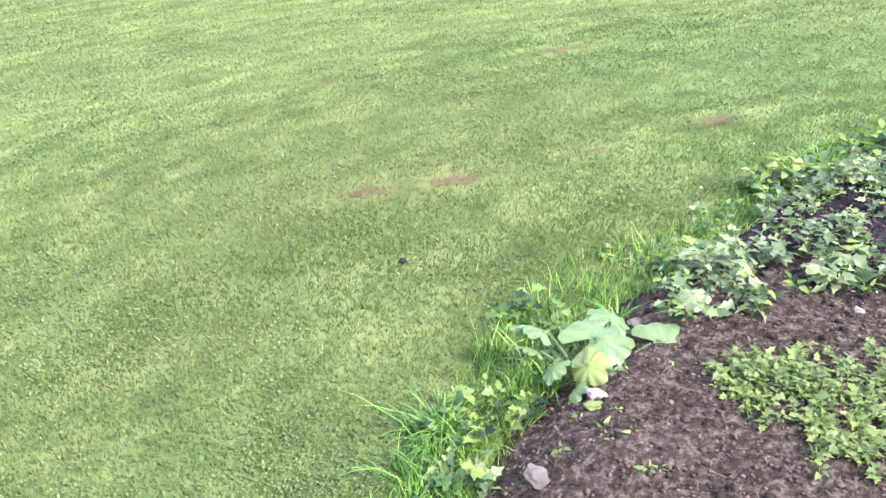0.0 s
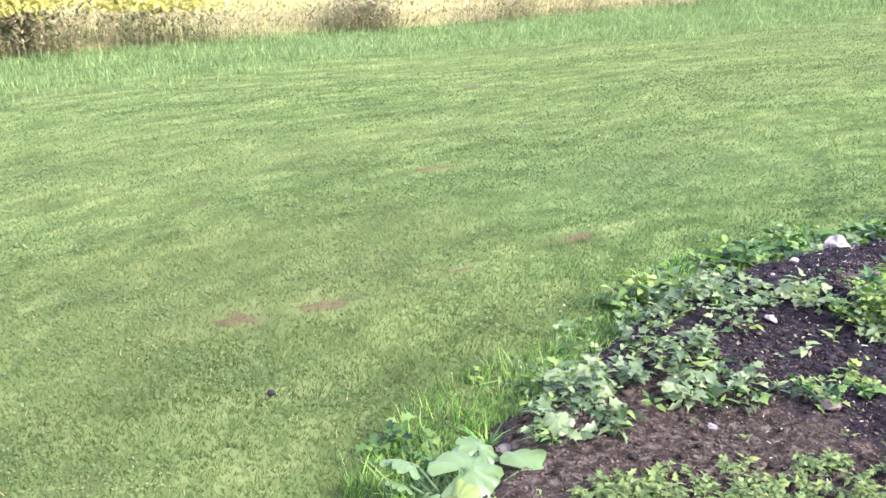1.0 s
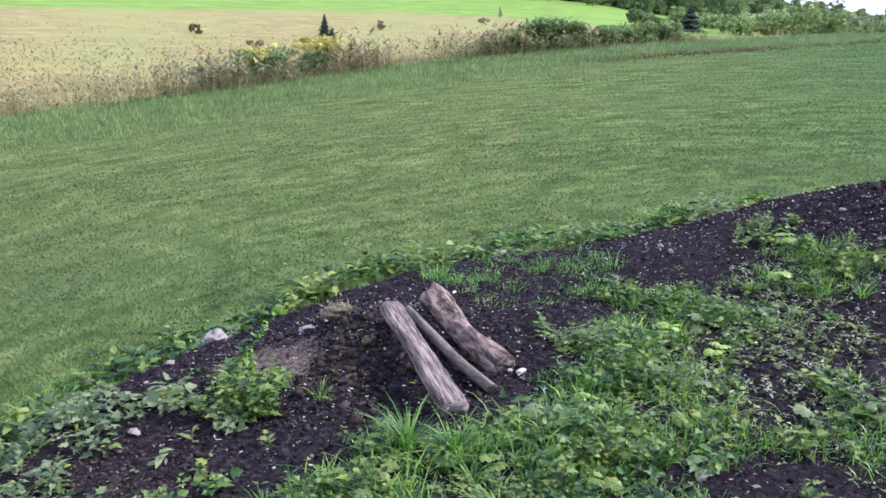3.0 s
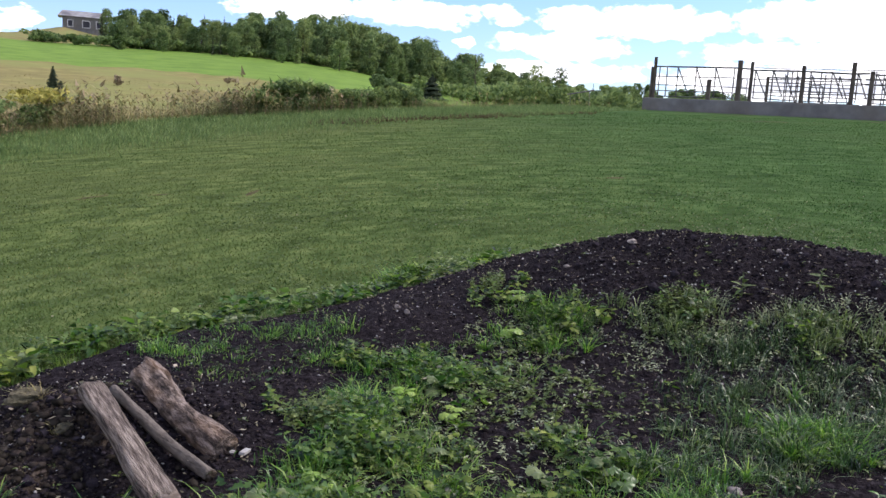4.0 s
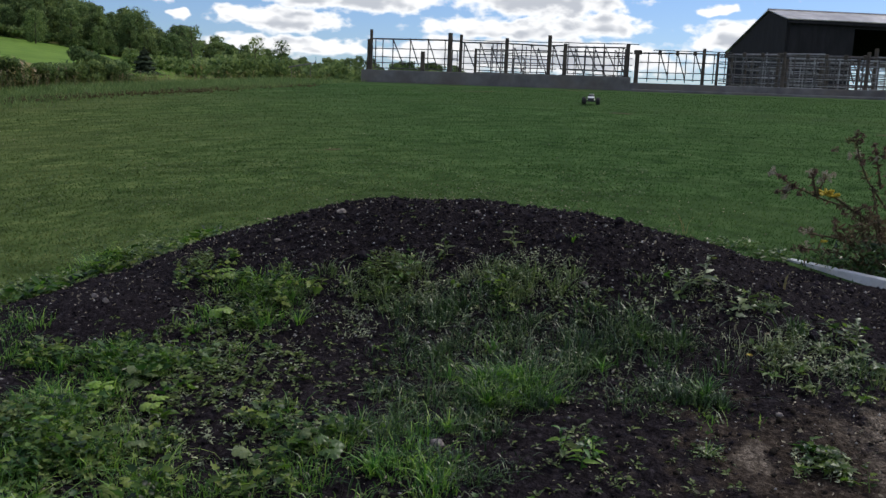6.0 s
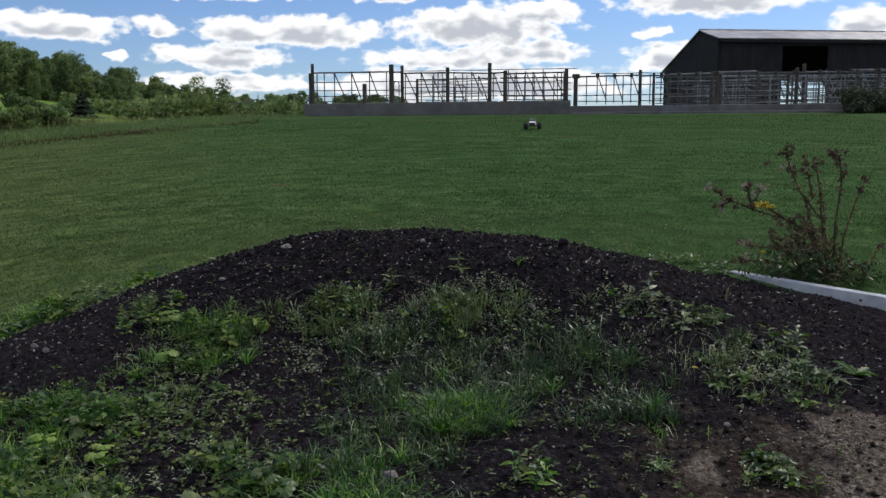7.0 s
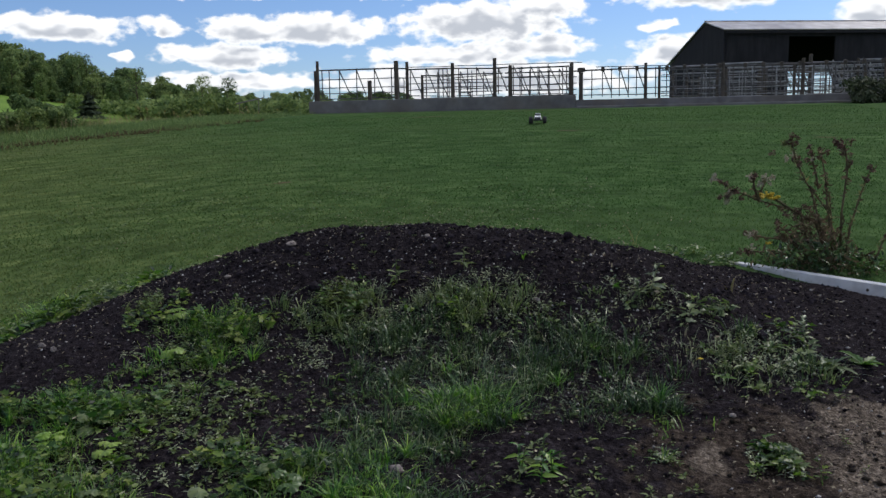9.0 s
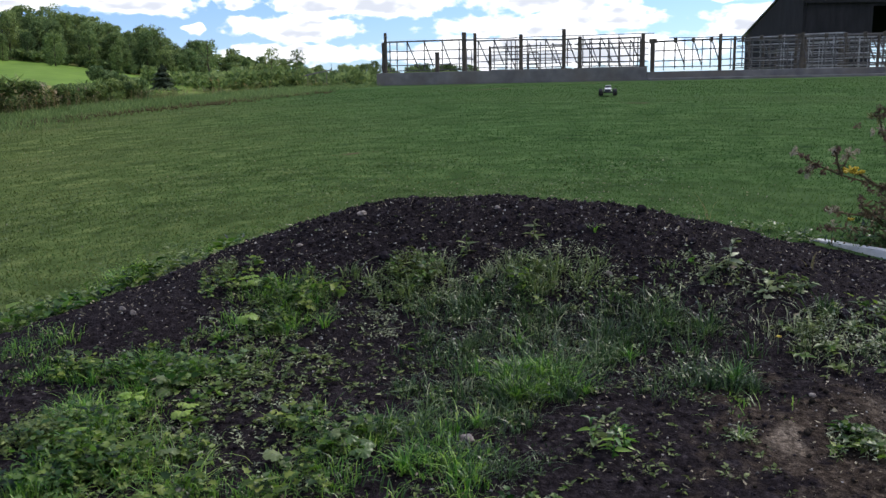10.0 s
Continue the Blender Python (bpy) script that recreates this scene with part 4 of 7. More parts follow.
def make_fence():
    z = WALL_Z + 0.54
    for i, (y, h, r) in enumerate(((11.3, 1.52, 0.065), (11.41, 1.16, 0.05), (8.16, 1.44, 0.075), (7.74, 1.39, 0.065), (5.99, 1.29, 0.075), (4.4, 1.42, 0.065), (3.82, 1.14, 0.08), (1.58, 1.16, 0.08), (9.22, 0.74, 0.07), (7.16, 0.89, 0.055))):
        fence_post(y, z, h, r, square=(i % 3 == 2))
    fence_panel(11.24, 8.24, z, (1.17, 0.81, 0.49, 0.28, 0.08), (10.43, 9.74, 9.03), (11.13, 10.84, 8.36), 1.15)
    fence_panel(8.1, 7.8, z, (1.15, 0.8, 0.45), top=1.13, seed=1)
    arch_gate(8.05, 7.85, z, 0.8, FENCE_X - 0.06)
    fence_panel(7.68, 6.06, z, (1.1, 0.8, 0.57, 0.36, 0.1), (7.62, 7.01), (6.52, 6.36, 6.2), 1.1, seed=2)
    fence_panel(5.92, 4.47, z, (1.07, 0.78, 0.55, 0.33, 0.08), (5.08,), (5.76, 5.42), 1.1, seed=3)
    arch_gate(5.72, 5.3, z, 0.62, FENCE_X - 0.06)
    fence_panel(4.33, 3.9, z, (1.06, 0.72, 0.4), (4.27,), (), 1.05, seed=4, lean=0.34)
    fence_panel(3.74, 1.66, z, (1.03, 0.72, 0.4, 0.2, 0.07), (3.71, 3.08, 2.43), (3.4, 2.8, 1.9, 1.76), 1.08, seed=5, lean=0.45)
    for a, b, h in ((7.7, 4.4, 1.19), (4.35, 1.2, 1.18), (0.7, -1.95, 0.98)):
        bm = bmesh.new()
        rod(bm, (0, a, 0), (0, b, -0.02), 0.016, sides=6, steps=6, wobble=0.008, rng=np.random.default_rng(int(a * 10)))
        tagged(part("top_rail", bm, M_STEEL, None, at=pose(FENCE_X, 0, z + h)), "thin sagging pipe fixed across the fence posts", "rail", "extra rails")
    # a second row of rails stands behind the wall
    for i, (a, b) in enumerate(((7.7, 4.4), (4.3, 1.5))):
        k = np.linspace(a - 0.2, b + 0.3, 7)
        fence_panel(a, b, z - 0.1, (1.1, 0.9, 0.62, 0.42, 0.2), k[1:6:2], k[::2], 1.2, x=FENCE_X + 2.2, seed=20 + i)
    # the lower fence on the kerb
    z = WALL_Z + 0.36
    fence_post(1.24, z, 1.0, 0.075, square=True)
    bm = bmesh.new()
    box(bm, -0.09, 0.09, -0.13, 0.15, -0.06, 0.1, 0.03)
    tagged(part("gate_block", bm, M_POST, None, at=pose(FENCE_X, 1.22, z + 1.05)), "dark iron hinge block on top of the post", "hinge")
    y, k = 1.15, 0
    while y > -15:
        if k:
            fence_post(y + 0.05, z, 1.2 + 0.05 * (k % 2), 0.065)
        locks = [y - 0.68 - 0.6 * i for i in range(4 if k else 3)]
        fence_panel(y, y - (2.2 if not k else 2.6), z, (1.06, 0.74, 0.38, 0.16), [q for q in locks if q > y - (2.1 if not k else 2.5)], (y - 0.3, y - 1.0, y - 1.6), 1.06, heads=True, seed=40 + k, lean=0.33)
        y -= 2.25 if not k else 2.65
        k += 1
    # pens behind: gates and posts crowded at several depths
    for row, (x, y, zz, width, tall) in enumerate(((35.2, -1.6, 2.6, 2.4, 1.2), (37.0, -2.2, 2.6, 1.7, 1.47), (39.5, -2.9, 2.6, 2.9, 1.35), (43.0, -3.4, 2.6, 3.2, 1.6), (47.0, -4.0, 2.6, 3.0, 1.5))):
        i = 0
        while y > -21:
            rng = np.random.default_rng(int(row * 90 + i))
            n = int(rng.integers(4, 7))
            rails = [tall * (1 - q / n) + rng.normal() * 0.03 for q in range(n)]
            fence_panel(y - 0.06, y - width + 0.06, zz, rails, (y - width * 0.5,) if rng.uniform() < 0.5 else (), (y - width * 0.25, y - width * 0.75), tall * rng.uniform(0.9, 1.05), x=x + rng.normal() * 0.2, seed=100 * row + i, lean=0.5, mat=M_HIGHLIT_PIPE if (row + i) % 3 else M_STEEL)
            fence_post(y, zz - 0.1, tall * rng.uniform(1.0, 1.2) + 0.1, 0.055 + 0.02 * (i % 2), x=x)
            y -= width
            i += 1


def make_barn():
    u, n = Vector((0.31, -0.95, 0)), Vector((0.95, 0.31, 0))
    f = Vector((60.6, -6.8, 0))
    base, eave, ridge, back = 2.4, 7.8, 8.48, 6.25
    length, run, depth = 46.0, 2.85, 9.3
    th = thing("barn", Matrix.Translation((f.x, f.y, base)), "long dark timber cattle barn with rusty metal roof and open front", "barn")

    def at(a, b, z):
        return u * a + n * b + Vector((0, 0, z - base))

    def slab(name, pts, thick, mat, label=""):
        bm = bmesh.new()
        v = [bm.verts.new(p) for p in pts]
        face = bm.faces.new(v)
        bm.normal_update()
        r = bmesh.ops.extrude_face_region(bm, geom=[face])
        d = face.normal * -thick
        bmesh.ops.translate(bm, verts=[e for e in r["geom"] if isinstance(e, bmesh.types.BMVert)], vec=d)
        bmesh.ops.recalc_face_normals(bm, faces=bm.faces)
        return part(name, bm, mat, th, label)
    # gable wall, back wall, front wall with a wide opening, roof planes
    slab("gable_wall", [at(0, 0, base), at(0, 0, eave), at(0, run, ridge), at(0, depth, back), at(0, depth, base)], 0.2, M_BARN)
    slab("gable_wall", [at(length, 0, base), at(length, 0, eave), at(length, run, ridge), at(length, depth, back), at(length, depth, base)], 0.2, M_BARN)
    # the back stands open in one bay, so that daylight shows through
    for a, b, z0, z1 in ((0.2, 9.0, base, back), (9.0, 13.1, 5.7, back), (13.1, length - 0.2, base, back)):
        slab("back_wall", [at(a, depth, z0), at(b, depth, z0), at(b, depth, z1), at(a, depth, z1)], 0.2, M_BARN)
    for a, b, z0, z1 in ((-0.02, 4.2, base, eave - 0.1), (4.2, 7.4, eave - 0.45, eave - 0.1), (7.4, length - 0.2, base, eave - 0.1)):
        slab("front_wall", [at(a, 0.05, z0), at(b, 0.05, z0), at(b, 0.05, z1), at(a, 0.05, z1)], 0.15, M_BARN)
    for k in range(10):
        a = -0.3 + k * (length + 0.6) / 10
        b = a + (length + 0.6) / 10
        slab("roof_sheet", [at(a, -0.35, eave - 0.06), at(b, -0.35, eave - 0.06), at(b, run, ridge + 0.12), at(a, run, ridge + 0.12)], 0.06, M_ROOF, "pale rust-streaked metal roof sheet")
    slab("back_roof", [at(-0.3, run, ridge + 0.12), at(length + 0.3, run, ridge + 0.12), at(length + 0.3, depth + 0.4, back), at(-0.3, depth + 0.4, back)], 0.06, M_ROOF)
    # dark sheets added under the roof to keep lawn light off its underside
    slab("roof_lining", [at(0.2, 0.1, eave - 0.12), at(length - 0.2, 0.1, eave - 0.12), at(length - 0.2, run, ridge + 0.02), at(0.2, run, ridge + 0.02)], 0.03, M_BARN)
    slab("roof_lining", [at(0.2, run, ridge + 0.02), at(length - 0.2, run, ridge + 0.02), at(length - 0.2, depth - 0.2, back - 0.06), at(0.2, depth - 0.2, back - 0.06)], 0.03, M_BARN)
    slab("fascia", [at(-0.3, -0.34, eave - 0.26), at(length + 0.3, -0.34, eave - 0.26), at(length + 0.3, -0.34, eave - 0.1), at(-0.3, -0.34, eave - 0.1)], 0.05, M_BARN, "dark weathered eaves board")
    bm = bmesh.new()
    rod(bm, at(-0.3, run, ridge + 0.17), at(length + 0.3, run, ridge + 0.17), 0.09, sides=6)
    part("ridge_cap", bm, M_ROOF, th)


make_wall()
make_fence()
make_barn()


# ---- woods ----
def clump_cloud(n, size, centres, rng, droop=0.0):
    """n small leaf clusters, each a bent pair of triangles, in ellipsoids (x, y, z, rx, ry, rz)."""
    c = np.array(centres, float)
    vol = c[:, 3] * c[:, 4] * c[:, 5]
    pick = rng.choice(len(c), n, p=vol / vol.sum())
    d = rng.normal(size=(n, 3))
    d /= np.linalg.norm(d, axis=1)[:, None]
    r = rng.uniform(0.55, 1.05, n)[:, None]
    p = c[pick, :3] + d * r * c[pick, 3:]
    a = rng.normal(size=(n, 3))
    a /= np.linalg.norm(a, axis=1)[:, None]
    b = np.cross(a, d + rng.normal(size=(n, 3)) * 0.5)
    b /= np.linalg.norm(b, axis=1)[:, None] + 1e-9
    s = size * rng.uniform(0.5, 1.3, n)[:, None]
    up = np.array([0, 0, 1.0]) * s * (0.25 - droop)
    v = np.stack([p - a * s, p + b * s * 0.6 + up, p + a * s, p - b * s * 0.6], 1).reshape(-1, 3)
    i = np.arange(n) * 4
    f = np.concatenate([np.stack([i, i + 1, i + 2], -1), np.stack([i, i + 2, i + 3], -1)])
    return v, f


def trunk_mesh(h, r, rng, limbs=5, reach=0.7):
    bm = bmesh.new()
    rod(bm, (0, 0, -0.3), (0, 0, h * 0.85), r, r * 0.3, 7, 5, r * 0.4, rng)
    for _ in range(limbs):
        z = h * rng.uniform(0.3, reach)
        a = rng.uniform(0, math.tau)
        l = h * rng.uniform(0.12, 0.26)
        rod(bm, (0, 0, z), (math.cos(a) * l, math.sin(a) * l, z + l * 0.8), r * 0.4, r * 0.1, 5, 3, r * 0.3, rng)
    return bm


def broadleaf(seed, h=9.0, spread=0.32, n=1900, size=0.36, label="broad green deciduous tree at the edge of the wood", group="trees of the hillside wood", mat=None, low=0.06, limbs=5):
    rng = np.random.default_rng(seed)
    th = thing("tree", Matrix.Identity(4), label, "tree", group)
    cs = []
    for i in range(64):
        f = low + (0.95 - low) * (i + rng.uniform(0, 1)) / 64
        k = h * spread * math.sqrt(max(0.03, 1 - ((f - 0.45) / 0.55) ** 2)) * (0.85 + 0.15 * math.sin(i * 1.7 + seed))
        a = i * 2.4 + rng.normal() * 0.4
        q = k * rng.uniform(0.55, 1.0)
        e = h * rng.uniform(0.045, 0.085)
        cs.append((math.cos(a) * q, math.sin(a) * q, f * h, e * 1.2, e * 1.2, e))
    v, f = clump_cloud(n, size, cs, rng)
    part("trunk", trunk_mesh(h, h * 0.02, rng, limbs, 0.7 if limbs < 9 else 0.85), M_BARK, th)
    part("crown", mesh_of("crown", v, f, mat or M_CROWN), M_CROWN, th)
    return th


def spruce(seed, h=9.0, n=900, size=0.3, label="dark spruce tree with drooping branches", width=0.2, group=""):
    rng = np.random.default_rng(seed)
    th = thing("spruce_tree", Matrix.Identity(4), label, "tree", group)
    z = h * (1 - np.sqrt(rng.uniform(0, 1, n))) * 0.96 + h * 0.04
    tier = 0.75 + 0.25 * np.sin(z / h * 40)
    rad = (h - z) * width * tier * np.sqrt(rng.uniform(0.2, 1, n)) * rng.uniform(0.75, 1.15, n)
    a = rng.uniform(0, math.tau, n)
    p = np.stack([np.cos(a) * rad, np.sin(a) * rad, z - rad * 0.25], -1)
    out = np.stack([np.cos(a), np.sin(a), 0 * a - 0.35], -1)
    side = np.stack([-np.sin(a), np.cos(a), 0 * a], -1)
    s = (size * rng.uniform(0.5, 1.2, n))[:, None]
    v = np.stack([p - out * s * 0.8, p + side * s * 0.45, p + out * s, p - side * s * 0.45], 1).reshape(-1, 3)
    i = np.arange(n) * 4
    f = np.concatenate([np.stack([i, i + 1, i + 2], -1), np.stack([i, i + 2, i + 3], -1)])
    bm = bmesh.new()
    rod(bm, (0, 0, -0.2), (0, 0, h * 0.97), h * 0.014, h * 0.003, 6)
    part("trunk", bm, M_BARK, th)
    part("crown", mesh_of("crown", v, f, M_SPRUCE), M_SPRUCE, th)
    return th


def ground_at(x, y):
    return float(ground_z(np.array([x]), np.array([y]))[0])


def polar(az, r):
    return r * math.cos(radians(az)), r * math.sin(radians(az))


def make_woods():
    rng = np.random.default_rng(5)
    kinds = [broadleaf(s, 10, 0.19 + 0.04 * (s % 3), 4600, 0.21) for s in range(6)] + [spruce(30 + s, 11, label="dark conifer in the hillside wood", group="trees of the hillside wood") for s in range(2)]
    first = set(range(len(kinds)))
    az = 53.2
    spots = []
    while az > 14:
        for r, grow in ((145, 0.6), (150, 0.72), (158, 0.85), (168, 0.95), (178, 0.99)):
            spots.append((az + rng.normal() * 0.5, r + rng.normal() * 4, grow))
        az -= 0.68
    for az, r, grow in spots:
        x, y = polar(az, r)
        # tops follow the skyline of the hill
        top = float(hermite(np.array([az]), (12, 20, 23, 26.5, 28, 30.4, 32, 34, 36.8, 40, 43.5, 46, 50, 60), (2.5, 2.8, 2.75, 3.1, 3.3, 3.9, 4.25, 4.85, 5.45, 5.85, 5.9, 5.5, 5.5, 5.2))[0])
        z = ground_at(x, y)
        h = EYE_Z + r * math.tan(radians(top)) - z
        h = max(3.2, h * grow * rng.uniform(0.78, 1.07))
        k = int(rng.integers(0, 6)) if rng.uniform() < (0.95 if az < 46 else 0.75) else 6 + int(rng.integers(0, 2))
        s = h / (10.0 if k < 6 else 11.0)
        m = Matrix.Translation((x, y, z - 0.1)) @ Matrix.Rotation(rng.uniform(0, 6.28), 4, "Z") @ Matrix.Diagonal((s * rng.uniform(0.9, 1.25), s * rng.uniform(0.9, 1.25), s, 1))
        if k in first:
            first.discard(k)
            kinds[k].matrix_basis = m
        else:
            t = copy_thing(kinds[k], Matrix.Identity(4))
            t.matrix_basis = m


def make_field_spruces():
    for az, r, h, seed in ((55.3, 48, 1.2, 61), (55.95, 61, 1.5, 62)):
        x, y = polar(az, r)
        t = spruce(seed, h, 1500, 0.13, "small dark spruce standing alone in the dry field", 0.46, "field spruces")
        t.matrix_basis = pose(x, y, ground_at(x, y))
    x, y = polar(33.2, 96)
    t = spruce(63, 2.85, 3200, 0.24, "full dark spruce standing before the wood", 0.85)
    t.matrix_basis = pose(x, y, EYE_Z + 96 * math.tan(radians(1.0)))


def shrub(name, x, y, w, h, n, size, mat, label, seed, group="", z=None, depth=0.6):
    """A bush: bare stems from the ground and many leaf clusters."""
    rng = np.random.default_rng(seed)
    th = thing(name, pose(x, y, ground_at(x, y) if z is None else z), label, "shrub", group)
    cs = []
    for _ in range(max(4, int(w * 5))):
        a = rng.uniform(-1, 1)
        f = rng.uniform(0.2, 0.85)
        cs.append((rng.normal() * w * 0.12, a * w * 0.5, f * h, w * 0.16 + 0.08, w * 0.16 + 0.08, h * 0.2))
    turned = name == "round_bush"
    cs = cs + [(0, (k - 2) * w * 0.17, h * 0.45, w * 0.2, w * 0.2, h * 0.4) for k in range(5)] if turned else [(c[1], c[0] * depth / 0.6, *c[2:]) for c in cs]
    v, f = clump_cloud(n, size, cs, rng)
    for c in (cs[:1] if name in ("brush", "field_bush") else cs):
        bm = bmesh.new()
        rod(bm, (c[0] * 0.5, c[1] * 0.5, -0.05), (c[0], c[1], c[2]), 0.012, 0.006, 4)
        part("stem", bm, M_BARK, th)
    part("leaves", mesh_of("leaves", v, f, mat), mat, th)
    th.rotation_euler = (0, 0, 0)
    return th


def make_shrubs():
    rng = np.random.default_rng(21)
    shrub("hawthorn_bush", *polar(35.6, 29.5), 1.3, EYE_Z + 29.5 * math.tan(radians(2.35)) - ground_at(*polar(35.6, 29.5)), 2600, 0.06, M_CROWN, "dense rounded green bush at the end of the thicket", 5, depth=0.9)
    shrub("berry_bush", 12.1, 18.9, 2.0, 0.8, 2600, 0.05, M_CROWN, "dark-leaved berry bush in the dry field edge", 1)
    shrub("berry_bush", 10.6, 19.0, 1.4, 0.6, 1100, 0.05, M_OLIVE, "low olive bush in the dry field edge", 2)
    for k, (az, r, h) in enumerate(((52.4, 70, 0.9), (52.6, 38, 0.6), (46, 80, 0.8), (41, 84, 0.9), (60, 46, 0.5), (64, 60, 0.7))):
        x, y = polar(az, r)
        shrub("field_bush", x, y, h * 1.1, h, 180, 0.12, M_DEAD if k % 2 == 0 else M_OLIVE, "small brownish bush alone in the field", 30 + k, "field bushes")
    shrub("round_bush", 31.4, -8.5, 2.1, 1.25, 4200, 0.06, M_BUSH, "dense dark round bush before the cattle pen", 77, z=ground_at(31.4, -8.5) - 0.25, depth=1.2)
    for k, (bx, h, w) in enumerate(((19.2, 0.72, 1.2), (20.3, 0.9, 1.5), (21.3, 0.82, 1.4), (22.4, 0.68, 1.2), (23.5, 0.74, 1.3), (24.4, 0.86, 1.2))):
        by = float(field_y(np.array([bx]))[0]) + 0.75
        shrub("thicket_bush", bx, by, w, h, 2400, 0.045, (M_THICKET, M_CROWN)[k % 2], "soft green bush in the thicket between lawn and field", 300 + k, "thicket bushes", depth=0.8)
    # brush along the top of the meadow and in the dip behind the lawn
    for k in range(44):
        az = 57 - k * 0.88
        r = 147 if az > 34 else (112 - 6 * math.sin(k * 1.3) if az > 31 else 98 + 8 * math.sin(k * 1.7))
        x, y = polar(az + rng.normal() * 0.2, r)
        top = float(hermite(np.array([az]), (14, 20, 26, 30, 34, 60), (2.2, 2.3, 2.5, 2.5, 1.9, 1.9))[0])
        z = ground_at(x, y)
        h = 1.6 if az > 31 else max(1.5, EYE_Z + r * math.tan(radians(top)) - z) * rng.uniform(0.75, 1.1)
        shrub("brush", x, y, 4.0, h, 700, 0.26, (M_CROWN, M_THICKET)[k % 3 == 0], "dense green brush at the foot of the wood", 100 + k, "brush below the wood", depth=1.5)
    # single trees that stand out of the skyline
    for k, (az, r, top, mat) in enumerate(((30.5, 118, 4.25, "bare"), (26.6, 112, 3.75, "bare"), (25.0, 108, 3.6, "bare"), (39.2, 165, 6.2, None), (33.9, 160, 5.05, None), (33.4, 160, 4.9, None), (28.2, 116, 3.0, None))):
        x, y = polar(az, r)
        z = ground_at(x, y)
        h = EYE_Z + r * math.tan(radians(top)) - z
        t = broadleaf(200 + k, h, 0.24 if mat else 0.12, 700 if mat else 1500, 0.14, "thin half-bare tree standing out of the wood", "single trees", M_CROWN, 0.3, 16 if mat else 5)
        t.matrix_basis = pose(x, y, z - 0.1)


def make_house():
    x, y = polar(54.85, 205)
    z = EYE_Z + 205 * math.tan(radians(3.8))
    th = thing("house", pose(x, y, z, 0, 0, 54.9), "small pale house with grey roof on the hilltop", "house")
    bm = bmesh.new()
    box(bm, -3, 3, -4.1, 4.1, -1.5, 2.6)
    part("wall", bm, M_CONCRETE, th)
    bm = bmesh.new()
    v = [bm.verts.new(p) for p in ((-3.4, -5, 2.6), (3.4, -5, 2.6), (3.4, 5, 2.6), (-3.4, 5, 2.6), (0, -4.2, 4.0), (0, 4.2, 4.0))]
    for f in ((0, 1, 4), (1, 2, 5, 4), (2, 3, 5), (3, 0, 4, 5), (3, 2, 1, 0)):
        bm.faces.new([v[i] for i in f])
    part("roof", bm, M_ROOF, th)
    for wy, w in ((-3, 1.2), (-0.5, 1.6), (2.6, 1.1)):
        bm = bmesh.new()
        box(bm, -3.06, -2.98, wy - w / 2, wy + w / 2, 0.4, 1.9, 0.02)
        win = part("window", bm, M_PAINT, th, "white window frame")
        bm = bmesh.new()
        box(bm, -3.09, -3.065, wy - w / 2 + 0.1, wy + w / 2 - 0.1, 0.5, 1.8, 0.005)
        part("pane", bm, M_DARK, win, "dark window glass")


make_woods()
make_field_spruces()
make_shrubs()


# ---- logs on the soil hump ----
def log_thing(name, a, b, r0, r1, seed, label, sides=26, rough=0.12, mat=None, flat=0.0, bend=0.3):
    """A log: lumpy skin with grooves along it, a flat split side where flat is set, ragged ends."""
    rng = np.random.default_rng(seed)
    a, b = Vector(a), Vector(b)
    bm = bmesh.new()
    L = (b - a).length
    steps = 34
    bx, by = rng.normal(size=2) * r0 * bend
    groove = rng.normal(size=sides) * 0.035
    rings = []
    for i in range(steps + 1):
        f = i / steps
        r = r0 + (r1 - r0) * f
        ring = []
        for k in range(sides):
            w = k * math.tau / sides
            d = Vector((math.cos(w), math.sin(w), 0))
            lump = noise.noise(Vector((d.x * 1.1 + seed, d.y * 1.1, f * L * 3.5))) * rough * 1.6 + noise.noise(Vector((d.x * 3, d.y * 3, f * L * 14 + seed))) * rough * 0.7
            rr = r * (1 + lump + groove[k])
            p = Vector((d.x * rr, d.y * rr, f * L))
            if flat and p.y > r * (1 - flat):
                p.y = r * (1 - flat) + 0.12 * (p.y - r * (1 - flat)) + 0.006 * noise.noise(Vector((p.x * 40, 0, p.z * 9)))
            if i in (0, steps):
                p.z += r * 0.35 * noise.noise(Vector((d.x * 2 + seed, d.y * 2, i)))
            p.x += bx * math.sin(f * math.pi) + bx * 0.5 * math.sin(f * 7)
            p.y += by * math.sin(f * math.pi)
            ring.append(bm.verts.new(p))
        rings.append(ring)
    for p, n in zip(rings, rings[1:]):
        for k in range(sides):
            bm.faces.new((p[k], p[(k + 1) % sides], n[(k + 1) % sides], n[k]))
    for ring, end in ((rings[0], -1), (rings[-1], 1)):
        c = bm.verts.new(sum((v.co for v in ring), Vector()) / sides + Vector((0, 0, -0.02 * end)))
        for k in range(sides):
            q = (c, ring[(k + 1) % sides], ring[k]) if end < 0 else (c, ring[k], ring[(k + 1) % sides])
            bm.faces.new(q).material_index = 1
    ob = part(name, bm, mat or M_LOG, None, smooth=True)
    ob.data.materials.append(M_CUT if mat is None else M_ROT)
    ob.matrix_basis = Matrix.Translation(a) @ (b - a).to_track_quat("Z", "Y").to_matrix().to_4x4()
    return tagged(ob, label, "log", "logs on the soil")


